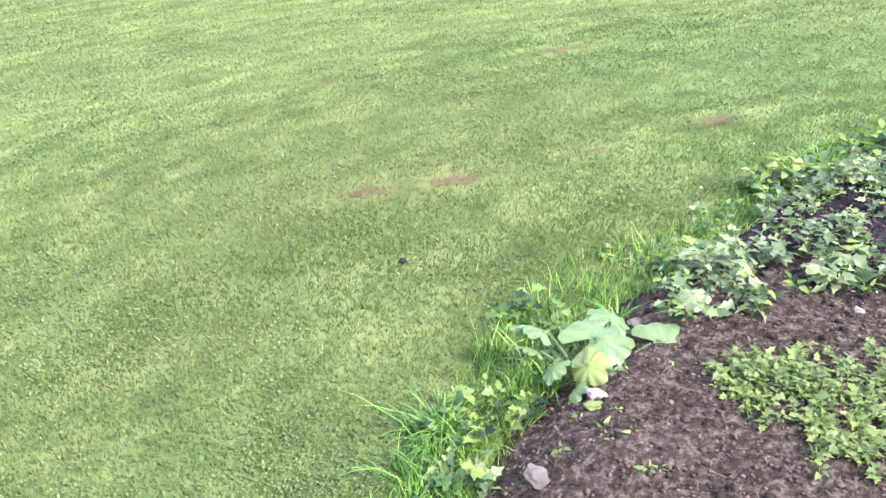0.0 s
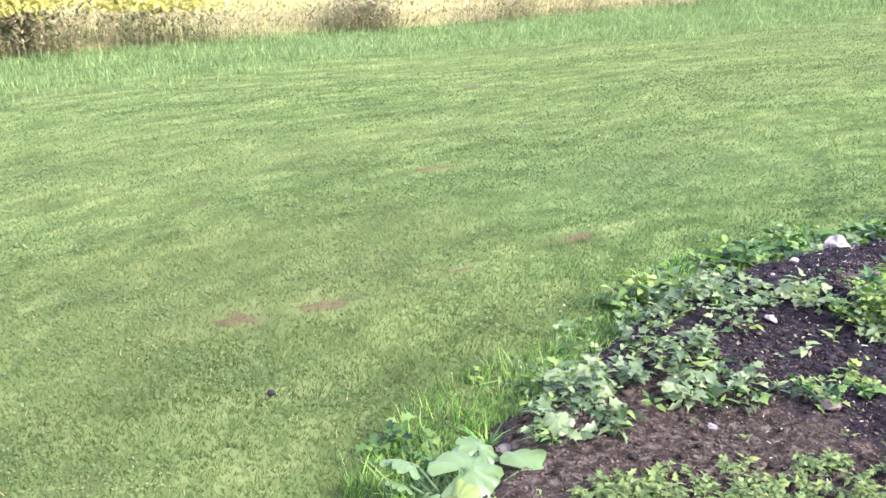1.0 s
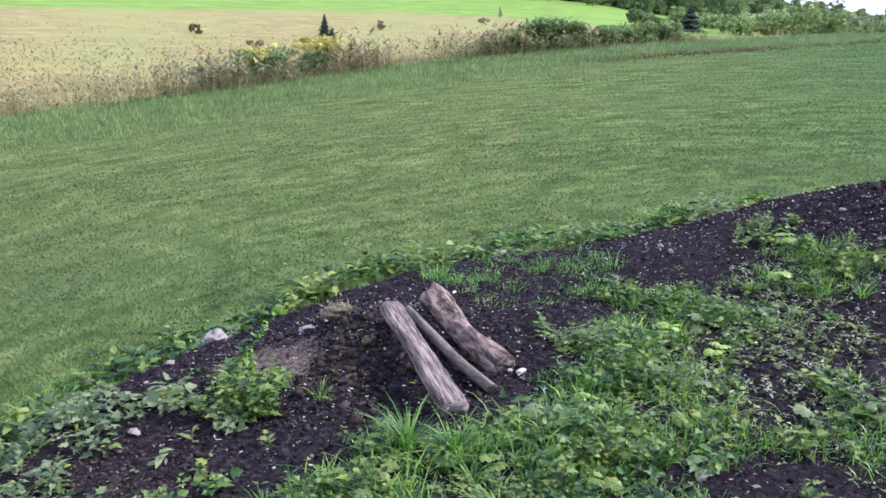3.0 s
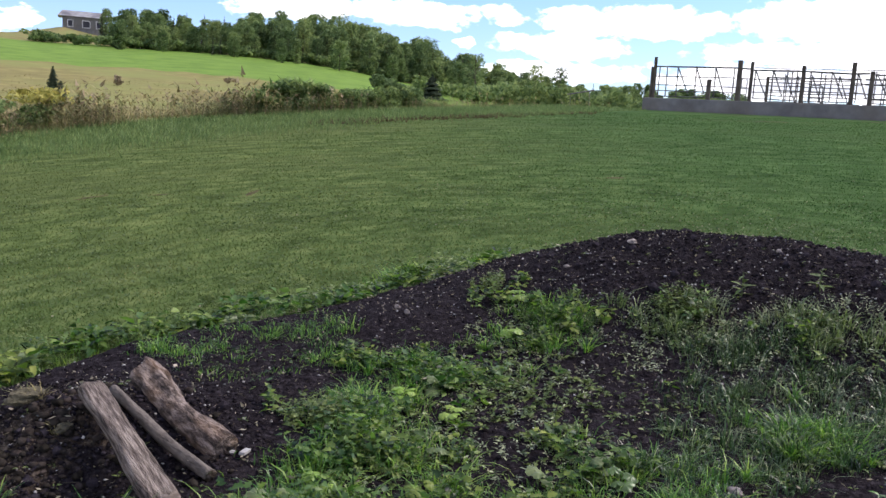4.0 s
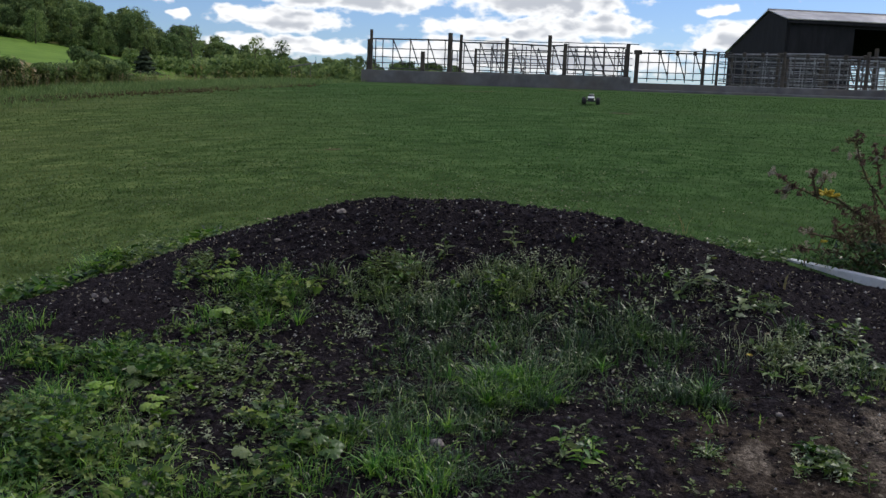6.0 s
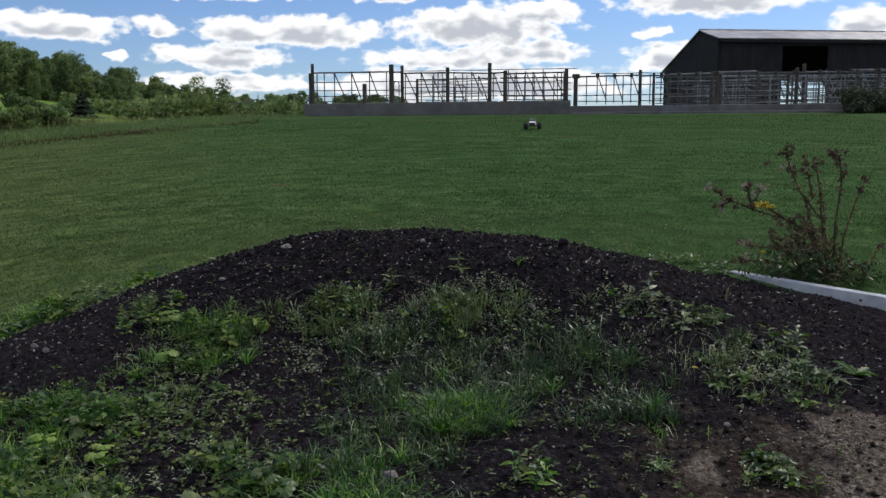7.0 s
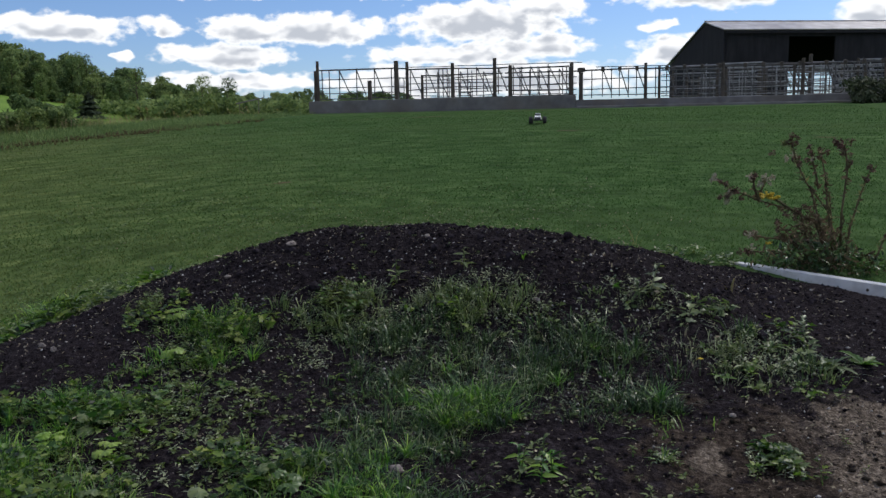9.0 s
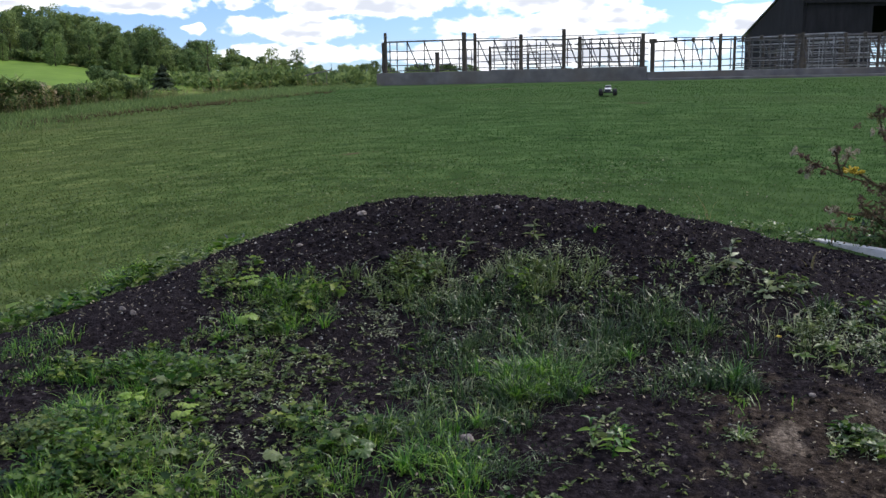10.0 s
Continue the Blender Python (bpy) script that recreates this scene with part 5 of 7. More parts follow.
log_thing("log", (3.322, 2.665, 0.1), (3.535, 3.455, 0.366), 0.07, 0.056, 1, "grey weathered split log lying on the soil hump", rough=0.14, flat=0.3)
log_thing("branch", (3.6, 2.699, 0.122), (3.681, 3.476, 0.322), 0.03, 0.025, 2, "thin barked branch lying between two logs", 12, mat=M_TWIG, bend=1.2)
log_thing("log", (3.79, 2.82, 0.155), (3.92, 3.566, 0.324), 0.068, 0.08, 3, "crumbling brown rotten log lying on the soil", rough=0.22, mat=M_ROT, bend=0.1)


# ---- toy truck ----
M_RED = material("red_paint", [(0.4, (0.6, 0.02, 0.03)), (0.6, (0.66, 0.03, 0.04))], 12, 3, 0.35, 0)
M_PAINT = material("white_paint", [(0.4, (0.75, 0.75, 0.74)), (0.6, (0.8, 0.8, 0.79))], 12, 3, 0.35, 0)
M_RUBBER = material("black_rubber", [(0.4, (0.02, 0.02, 0.021)), (0.6, (0.035, 0.035, 0.036))], 30, 3, 0.85, 0.3, 90, 0.003)
M_DARK = material("dark_plastic", [(0.4, (0.025, 0.025, 0.035)), (0.6, (0.04, 0.04, 0.055))], 30, 3, 0.4, 0)


def make_truck(x, y, yaw):
    th = thing("toy_truck", pose(x, y, ground_at(x, y) + 0.012, 0, 0, yaw), "red and white toy monster truck with black tyres on lawn", "toy truck")
    bm = bmesh.new()

    def loft(sections):
        rows = []
        for px, w, z0, z1 in sections:
            rows.append([bm.verts.new(p) for p in ((px, -w, z0), (px, -w * 0.88, z1), (px, w * 0.88, z1), (px, w, z0))])
        for p, q in zip(rows, rows[1:]):
            for k in range(4):
                bm.faces.new((p[k], p[(k + 1) % 4], q[(k + 1) % 4], q[k]))
        bm.faces.new(rows[0][::-1])
        bm.faces.new(rows[-1])
    loft([(-0.22, 0.082, 0.11, 0.175), (-0.06, 0.085, 0.1, 0.18), (0.1, 0.085, 0.1, 0.185), (0.2, 0.08, 0.1, 0.165), (0.235, 0.068, 0.11, 0.145)])
    bmesh.ops.recalc_face_normals(bm, faces=bm.faces)
    part("body", bm, M_PAINT, th)
    bm = bmesh.new()
    loft([(-0.075, 0.072, 0.178, 0.232), (0.03, 0.07, 0.18, 0.235), (0.09, 0.072, 0.178, 0.184)])
    bmesh.ops.recalc_face_normals(bm, faces=bm.faces)
    part("cab", bm, M_DARK, th, "dark tinted cab windows")
    for nm, b, m in (("roof_panel", (-0.07, -0.02, -0.06, 0.06, 0.232, 0.241), M_RED), ("visor", (-0.018, 0.04, -0.064, 0.064, 0.232, 0.244), M_PAINT), ("grille", (0.232, 0.248, -0.072, 0.072, 0.1, 0.146), M_DARK), ("tailgate", (-0.232, -0.22, -0.075, 0.075, 0.115, 0.172), M_RED),
                     ("cargo_bed", (-0.21, -0.085, -0.06, 0.06, 0.172, 0.181), M_DARK), ("chassis", (-0.19, 0.19, -0.045, 0.045, 0.065, 0.1), M_DARK), ("rear_bumper", (-0.26, -0.235, -0.06, 0.06, 0.075, 0.09), M_DARK), ("front_bumper", (0.235, 0.265, -0.07, 0.07, 0.075, 0.1), M_DARK)):
        bm = bmesh.new()
        box(bm, *b, 0.004)
        part(nm, bm, m, th)
    for sx in (-0.165, 0.165):
        bm = bmesh.new()
        rod(bm, (sx, -0.15, 0.078), (sx, 0.15, 0.078), 0.014, sides=8)
        part("axle", bm, M_DARK, th)
        for sy in (-1, 1):
            bm = bmesh.new()
            prof = [(0.045, -0.042), (0.07, -0.046), (0.08, -0.032), (0.08, 0.032), (0.07, 0.046), (0.045, 0.042)]
            rings = [[bm.verts.new((sx + math.cos(k * math.tau / 20) * r * (1 + 0.03 * (k % 2)), sy * 0.165 + w, 0.08 + math.sin(k * math.tau / 20) * r * (1 + 0.03 * (k % 2)))) for k in range(20)] for r, w in prof]
            for p, q in zip(rings, rings[1:] + rings[:1]):
                for k in range(20):
                    bm.faces.new((p[k], p[(k + 1) % 20], q[(k + 1) % 20], q[k]))
            bmesh.ops.recalc_face_normals(bm, faces=bm.faces)
            wheel = part("wheel", bm, M_RUBBER, th)
            bm = bmesh.new()
            rod(bm, (sx, sy * 0.165 - 0.035, 0.08), (sx, sy * 0.165 + 0.035, 0.08), 0.046, sides=14)
            part("rim", bm, M_PAINT, wheel, "pale dished wheel rim")
    return th


bm = bmesh.new()
a = polar(24.3, 62)
b = polar(22.6, 62)
rod(bm, (a[0], a[1], EYE_Z + 62 * math.tan(radians(1.85))), (b[0], b[1], EYE_Z + 62 * math.tan(radians(2.2))), 0.045, sides=8)
for p, el in ((polar(24.1, 62), 1.88), (polar(22.9, 62), 2.12)):
    rod(bm, (p[0], p[1], ground_at(*p) - 0.2), (p[0], p[1], EYE_Z + 62 * math.tan(radians(el))), 0.02, sides=6)
tagged(part("pale_pole", bm, M_CONCRETE), "long pale slanting pole on two props before the trees", "pole")
make_house()
make_truck(22.4, 1.77, 184)


# ---- plants of the bed ----
def toothed_leaves(base, out, up, length, width, fold=0.22, droop=0.3):
    """Broad leaves with two pairs of lobes and a pointed tip."""
    side = np.cross(up, out)
    side /= np.linalg.norm(side, axis=1)[:, None] + 1e-9
    l, w = length[:, None], width[:, None]
    pts = [base]
    for f, half in ((0.3, 0.0), (0.65, 0.0), (1.0, 0.0)):
        pts.append(base + out * l * f - up * l * droop * f * f)
    for s in (1, -1):
        for f, half, lift in ((0.16, 0.62, 1.0), (0.36, 0.3, 0.5), (0.56, 0.5, 0.8), (0.7, 0.22, 0.4)):
            pts.append(base + out * l * f + s * side * w * half + up * (w * fold * lift - l * droop * f * f))
    v = np.stack(pts, 1)
    t = [[0, 1, 4], [1, 5, 4], [1, 2, 5], [2, 6, 5], [2, 7, 6], [2, 3, 7], [0, 8, 1], [1, 8, 9], [1, 9, 2], [2, 9, 10], [2, 10, 11], [2, 11, 3]]
    i = np.arange(len(base))[:, None] * 12
    return v.reshape(-1, 3), np.concatenate([i + np.array([q]) for q in t])


def leaf_quads(base, out, up, length, width, fold=0.25, droop=0.25):
    """Ovate leaves folded along the midrib, the tip drooping: eight points, eight triangles each."""
    side = np.cross(up, out)
    side /= np.linalg.norm(side, axis=1)[:, None] + 1e-9
    l, w = length[:, None], width[:, None]
    m1, m2 = base + out * l * 0.3, base + out * l * 0.66 - up * l * droop * 0.35
    l1, r1 = (m1 + s * side * w * 0.48 + up * w * fold - out * l * 0.04 for s in (1, -1))
    l2, r2 = (m2 + s * side * w * 0.38 + up * w * fold * 0.6 for s in (1, -1))
    tip = base + out * l - up * l * droop
    v = np.stack([base, l1, l2, tip, r2, r1, m1, m2], 1)
    n = len(base)
    i = np.arange(n)[:, None] * 8
    t = [[0, 6, 1], [0, 5, 6], [1, 6, 7], [1, 7, 2], [6, 5, 4], [6, 4, 7], [2, 7, 3], [7, 4, 3]]
    return v.reshape(-1, 3), np.concatenate([i + np.array([q]) for q in t])


BARE_SPOTS = [(4.12, 2.78, 0.24), (3.75, 2.62, 0.16), (4.54, 1.6, 0.22), (4.97, 1.92, 0.28), (5.57, 1.56, 0.28), (5.98, 1.5, 0.25), (4.78, 0.5, 0.16), (5.0, 0.3, 0.22), (5.05, 1.2, 0.2), (5.3, 1.75, 0.22), (4.15, 2.68, 0.14), (4.0, 3.02, 0.42), (4.22, 3.4, 0.3), (4.98, -0.12, 0.22), (4.6, 2.05, 0.12), (4.86, 1.95, 0.2), (5.7, 3.1, 0.42), (5.1, 0.0, 0.42), (5.1, 1.9, 0.18), (5.85, 1.95, 0.3), (3.6, 3.3, 0.45), (5.3, -0.66, 0.3), (5.55, -1.3, 0.38), (4.9, -0.5, 0.3), (6.0, 1.75, 0.2), (4.2, 1.0, 0.12), (4.02, 1.22, 0.16), (4.55, 1.75, 0.16), (5.3, 2.0, 0.2), (4.9, 3.05, 0.15), (4.75, 2.3, 0.13), (5.35, 1.55, 0.24), (5.15, 1.45, 0.18), (5.62, 1.72, 0.24), (5.6, 2.5, 0.14), (4.3, 1.85, 0.12), (5.5, 1.65, 0.15)]


def cover(x, y, much):
    """True where plants grow: clumps with gaps between them, nothing on the bare spots."""
    q = ripple(x, y, 0.3, 1.0, 4.2) + RNG.normal(0, 0.12, len(x))
    ok = q > np.quantile(q, 1 - much) if len(x) else q > 0
    for cx, cy, r in BARE_SPOTS:
        ok &= np.hypot(x - cx, y - cy) > r * RNG.uniform(0.5, 1.2, len(x))
    return ok


def weed_field(name, patches, mat, label, leaf=0.035, slim=0.5, per=9, height=0.07, much=1.0, shape=None):
    """Many small leafy weeds. patches: x, y, half widths, turn in degrees, number, height factor."""
    xs, ys, hs = [], [], []
    for cx, cy, rx, ry, n, k in patches:
        q = RNG.uniform(0, 1, n) ** 0.6
        a = RNG.uniform(0, math.tau, n)
        xs.append(cx + np.cos(a) * q * rx), ys.append(cy + np.sin(a) * q * ry)
        hs.append(height * k * RNG.uniform(0.5, 1.35, n) * (1.1 - 0.5 * q))
    x, y, h = np.concatenate(xs), np.concatenate(ys), np.concatenate(hs)
    d = bed_inside(x, y)
    keep = (d > -0.25) & (cover(x, y, much) if much < 1 else True)
    x, y, h = x[keep], y[keep], h[keep]
    n = len(x)
    z = top_z(x, y)
    lean = RNG.normal(0, 0.45, (n, 2)) * h[:, None]
    k = per
    f = np.tile(np.linspace(0.15, 1.0, k), n) * RNG.uniform(0.8, 1.1, n * k)
    X, Y, Z, Hh = (np.repeat(v, k) for v in (x, y, z, h))
    lx, ly = np.repeat(lean[:, 0], k), np.repeat(lean[:, 1], k)
    a = np.tile(np.arange(k) * 2.4, n) + np.repeat(RNG.uniform(0, 6.3, n), k) + RNG.normal(0, 0.3, n * k)
    rise = RNG.uniform(-0.15, 0.75, n * k)
    out = np.stack([np.cos(a), np.sin(a), rise], -1)
    out /= np.linalg.norm(out, axis=1)[:, None]
    up = np.stack([-np.cos(a) * rise, -np.sin(a) * rise, 1 + 0 * a], -1) + RNG.normal(0, 0.5, (n * k, 3))
    up /= np.linalg.norm(up, axis=1)[:, None]
    l = leaf * RNG.uniform(0.5, 1.35, n * k) * np.repeat(RNG.uniform(0.75, 1.25, n), k) * (1.15 - 0.35 * f)
    base = np.stack([X + lx * f, Y + ly * f, Z + Hh * f], -1) + out * l[:, None] * 0.25
    v, fc = (shape or leaf_quads)(base, out, up, l, l * slim * RNG.uniform(0.8, 1.3, n * k))
    # stems
    b = np.stack([x, y, z - 0.01], -1)
    t = b + np.stack([lean[:, 0], lean[:, 1], h + 0.01], -1)
    s = np.array([0.0018, 0.0018, 0])
    sv = np.stack([b - s, b + s, t], 1).reshape(-1, 3)
    sf = np.arange(len(sv)).reshape(-1, 3) + len(v)
    ob = new(name, mesh_of(name, np.concatenate([v, sv]), np.concatenate([fc, sf]), mat))
    return tagged(ob, label, "weeds", kind="stuff")


def grass_field(name, patches, mat, label, width=0.0055, thick=1.25):
    """Grass tufts of arching blades, five triangles each. patches: x, y, half widths, blades, height."""
    V, F = [], []
    count = 0
    for cx, cy, rx, ry, n, hh in patches:
        n = int(n * thick)
        q = np.sqrt(RNG.uniform(0, 1, n))
        a = RNG.uniform(0, math.tau, n)
        m = max(4, n // 34)
        tx, ty = cx + np.cos(a[:2 * m]) * q[:2 * m] * rx, cy + np.sin(a[:2 * m]) * q[:2 * m] * ry
        best = np.argsort(ripple(tx, ty, 0.3, 1.0, 4.2) + RNG.normal(0, 0.25, 2 * m))[m:]   # tufts stand in clumps
        tx, ty = tx[best], ty[best]
        big = RNG.lognormal(-0.1, 0.35, m)
        pick = RNG.integers(0, m, n)
        sp = min(rx, ry) * 0.1 + 0.012
        ox, oy = RNG.normal(0, sp, n), RNG.normal(0, sp, n)
        x, y = tx[pick] + ox, ty[pick] + oy
        ok = np.ones(n, bool)
        for bx, by, br in BARE_SPOTS:
            ok &= np.hypot(x - bx, y - by) > br * RNG.uniform(0.45, 1.2, n)
        x, y, ox, oy, pick = x[ok], y[ok], ox[ok], oy[ok], pick[ok]
        n = len(x)
        z = top_z(x, y) - 0.01
        h = hh * 0.64 * RNG.uniform(0.3, 1.35, n) * np.minimum(big[pick], 1.6)
        b = RNG.uniform(0, math.tau, n)
        dx, dy = ox / sp * 0.5 + np.cos(b) * 0.7, oy / sp * 0.5 + np.sin(b) * 0.7
        lean = RNG.uniform(0.2, 1.6, n) * h
        drop = RNG.uniform(0.45, 1.0, n)
        p0 = np.stack([x, y, z], -1)

        def at(f, up):
            return p0 + np.stack([dx * lean * f, dy * lean * f, h * up], -1)
        p1, p2, p3 = at(0.2, 0.5), at(0.58, 0.86 * (0.4 + 0.6 * drop)), at(1.0, drop * 0.95)
        w = width * RNG.uniform(0.5, 1.3, n)[:, None] * (hh / 0.12) ** 0.3
        s = np.stack([np.sin(b), -np.cos(b), 0 * b], -1) * w / 2
        V.append(np.stack([p0 - s, p0 + s, p1 - s * 0.9, p1 + s * 0.9, p2 - s * 0.6, p2 + s * 0.6, p3], 1).reshape(-1, 3))
        i = np.arange(n)[:, None] * 7 + count
        F += [i + np.array([t]) for t in ([0, 1, 3], [0, 3, 2], [2, 3, 5], [2, 5, 4], [4, 5, 6])]
        count += n * 7
    ob = new(name, mesh_of(name, np.concatenate(V), np.concatenate(F), mat))
    return tagged(ob, label, "grass", kind="stuff")


def along_border(i0, i1, every, inset, rx, ry, n, k, jitter=0.1):
    """Patches strung along the bed's outline from corner i0 to i1."""
    out = []
    for (x0, y0), (x1, y1) in zip(BED[i0:i1], BED[i0 + 1:i1 + 1]):
        L = math.hypot(x1 - x0, y1 - y0)
        m = max(1, int(L / every))
        nx, ny = (y1 - y0) / L, -(x1 - x0) / L
        for j in range(m):
            t = (j + RNG.uniform(0.2, 0.8)) / m
            o = inset + RNG.normal(0, jitter)
            out.append((x0 + (x1 - x0) * t + nx * o, y0 + (y1 - y0) * t + ny * o, rx, ry, int(n * RNG.uniform(0.3, 1.5)), k * RNG.uniform(0.7, 1.3)))
    return out


GREEN_PATCHES = [
    (6.57, 2.95, 0.36, 0.2, 90, 1.0), (6.25, 2.35, 0.42, 0.4, 200, 1.0), (6.62, 1.57, 0.3, 0.36, 80, 1.3), (5.15, 2.55, 0.5, 0.42, 330, 1.0), (5.45, 3.1, 0.4, 0.3, 120, 0.9),
    (5.55, 2.25, 0.4, 0.3, 180, 0.9), (5.15, 1.7, 0.35, 0.3, 75, 0.7), (4.72, 1.4, 0.32, 0.28, 130, 1.0), (6.55, 0.7, 0.3, 0.5, 60, 1.2), (6.3, -0.95, 0.26, 0.22, 50, 0.9),
    (6.62, -1.25, 0.2, 0.2, 30, 1.2), (6.85, -0.35, 0.2, 0.3, 10, 1.0), (5.15, -0.95, 0.17, 0.14, 60, 0.45), (5.0, -1.12, 0.1, 0.1, 40, 0.6), (2.64, 3.4, 0.2, 0.16, 110, 1.5), (4.42, 2.7, 0.2, 0.2, 120, 1.4), (4.3, 2.35, 0.45, 0.32, 360, 1.3),
    (4.7, 1.95, 0.4, 0.3, 150, 0.9), (3.9, 1.9, 0.5, 0.35, 330, 1.2), (3.3, 2.15, 0.5, 0.32, 420, 1.15), (2.75, 2.5, 0.45, 0.3, 380, 1.1), (2.3, 2.35, 0.4, 0.3, 200, 0.9), (2.6, 3.55, 0.3, 0.25, 110, 1.3),
    (2.35, 2.95, 0.25, 0.2, 60, 1.0), (4.4, 2.9, 0.2, 0.25, 60, 1.0), (5.0, 2.95, 0.3, 0.3, 130, 0.9), (3.2, 1.55, 0.6, 0.4, 260, 1.0), (2.4, 1.8, 0.6, 0.4, 220, 1.0), (4.2, 1.2, 0.4, 0.4, 90, 0.9), (1.95, 2.85, 0.25, 0.15, 30, 0.8),
    (4.0, 0.4, 0.4, 0.5, 60, 0.8), (5.9, 1.6, 0.3, 0.3, 60, 0.8), (5.8, -1.3, 0.3, 0.2, 40, 0.8)]
YELLOW_PATCHES = [(4.42, 2.72, 0.2, 0.22, 110, 1.9), (6.74, 1.68, 0.16, 0.16, 34, 2.0), (6.66, 3.06, 0.22, 0.14, 40, 1.6), (2.66, 3.42, 0.16, 0.13, 26, 1.6), (1.25, 2.33, 0.36, 0.24, 95, 0.9), (1.05, 2.4, 0.18, 0.12, 50, 0.9), (1.25, 2.04, 0.22, 0.14, 45, 0.9), (1.7, 2.3, 0.3, 0.2, 60, 0.9), (3.0, 2.0, 0.5, 0.25, 90, 1.0), (4.2, 2.2, 0.4, 0.25, 90, 1.3),
                  (6.2, 2.3, 0.4, 0.35, 60, 1.0), (6.6, 1.6, 0.3, 0.3, 40, 1.2), (2.75, 3.6, 0.22, 0.15, 30, 1.2), (5.2, 1.9, 0.5, 0.4, 70, 0.7), (1.75, 2.0, 0.3, 0.2, 80, 0.8), (6.35, -0.95, 0.25, 0.2, 24, 1.0), (6.6, 0.5, 0.3, 0.6, 30, 1.0), (5.3, 2.4, 0.6, 0.5, 90, 0.9)]
PALE_PATCHES = [(1.4, 3.35, 0.36, 0.26, 60, 1.6), (1.62, 3.02, 0.2, 0.16, 18, 1.3), (1.13, 3.05, 0.24, 0.24, 32, 1.4), (1.85, 3.7, 0.26, 0.24, 34, 1.5), (1.0, 2.9, 0.2, 0.16, 20, 1.1), (2.4, 3.7, 0.2, 0.15, 16, 1.1), (2.5, 3.35, 0.2, 0.12, 16, 1.1),
                (0.12, 2.2, 0.16, 0.12, 14, 1.0), (5.15, -0.95, 0.13, 0.11, 12, 0.6), (6.6, -1.3, 0.2, 0.2, 10, 1.1), (6.85, -0.66, 0.3, 0.25, 14, 0.8), (6.75, -0.2, 0.25, 0.2, 9, 0.8), (4.68, 1.38, 0.14, 0.12, 10, 1.0), (2.0, 4.0, 0.3, 0.25, 40, 1.3)]

weed_field("low_weeds", [(x, y, a, b, int(n * 0.5), k) for x, y, a, b, n, k in GREEN_PATCHES] + along_border(2, 5, 0.22, -0.02, 0.2, 0.16, 26, 1.1) + along_border(5, 15, 0.3, -0.02, 0.2, 0.16, 17, 0.9, 0.16), M_LEAF, "low green broad-leaved weeds growing over the garden soil", 0.044, 0.62, 9, 0.125, 0.34, toothed_leaves)
weed_field("creeping_weeds", [(4.9, 2.1, 0.7, 0.5, 420, 0.5), (5.5, 2.3, 0.5, 0.45, 340, 0.5), (4.5, 1.6, 0.6, 0.5, 300, 0.6), (3.6, 2.0, 0.9, 0.5, 500, 0.7), (6.3, 1.3, 0.5, 0.6, 200, 0.5), (6.7, -0.4, 0.35, 0.5, 50, 0.8), (5.9, 0.4, 0.7, 0.9, 260, 0.7)],
           M_LEAF_PALE, "tiny grey-green creeping weeds on the soil", 0.02, 0.42, 7, 0.04, 0.34)
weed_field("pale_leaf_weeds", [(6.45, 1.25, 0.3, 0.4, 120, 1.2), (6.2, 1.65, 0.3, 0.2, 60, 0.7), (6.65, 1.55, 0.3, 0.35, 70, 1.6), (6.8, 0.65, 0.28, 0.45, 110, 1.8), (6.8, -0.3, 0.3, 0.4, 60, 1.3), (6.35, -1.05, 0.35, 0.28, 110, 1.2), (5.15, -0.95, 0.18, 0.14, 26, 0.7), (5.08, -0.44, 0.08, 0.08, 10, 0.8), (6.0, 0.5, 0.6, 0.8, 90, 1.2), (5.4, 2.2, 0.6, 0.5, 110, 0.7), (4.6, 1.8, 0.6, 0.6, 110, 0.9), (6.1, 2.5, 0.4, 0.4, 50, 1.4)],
           M_PALE_GLINT, "small pale leaves, also coloured to stand in for glints, among the bed plants", 0.022, 0.34, 6, 0.06)
weed_field("yellowing_weeds", YELLOW_PATCHES, M_LEAF_YELLOW, "yellow-green nettle-like weeds on the garden soil", 0.029, 0.55, 11, 0.06, 1.0, toothed_leaves)
weed_field("large_leaved_weeds", [(x, y, a, b, int(n * 0.6), k) for x, y, a, b, n, k in PALE_PATCHES] + along_border(5, 15, 0.35, 0.0, 0.18, 0.12, 7, 1.0), M_LEAF_PALE, "pale large-leaved weeds sprawling at the bed edge", 0.056, 0.6, 8, 0.085, 0.8, toothed_leaves)
weed_field("sprawling_weeds", [(x, y, a * 1.15, b * 1.15, int(n * 0.5), k * 0.8) for x, y, a, b, n, k in PALE_PATCHES[:5]], M_LEAF, "dark green weeds sprawling between the pale ones", 0.045, 0.45, 9, 0.1, 0.6)
weed_field("rim_weeds", along_border(13, 20, 0.25, -0.08, 0.2, 0.14, 14, 1.0), M_LEAF_PALE, "pale weeds along the lawn side of the mound", 0.05, 0.45, 7, 0.1)
weed_field("dock_weeds", along_border(6, 17, 0.2, -0.04, 0.2, 0.12, 9, 0.9, 0.14), M_LEAF, "dark green dock-like weeds along the lawn edge", 0.095, 0.42, 8, 0.15)
weed_field("rim_stalks", [(7.6, 4.0, 0.45, 0.15, 26, 1.2), (8.4, 3.5, 0.3, 0.2, 14, 1.1)], M_LEAF_PALE, "wispy pale weeds behind the mound", 0.05, 0.35, 9, 0.24)
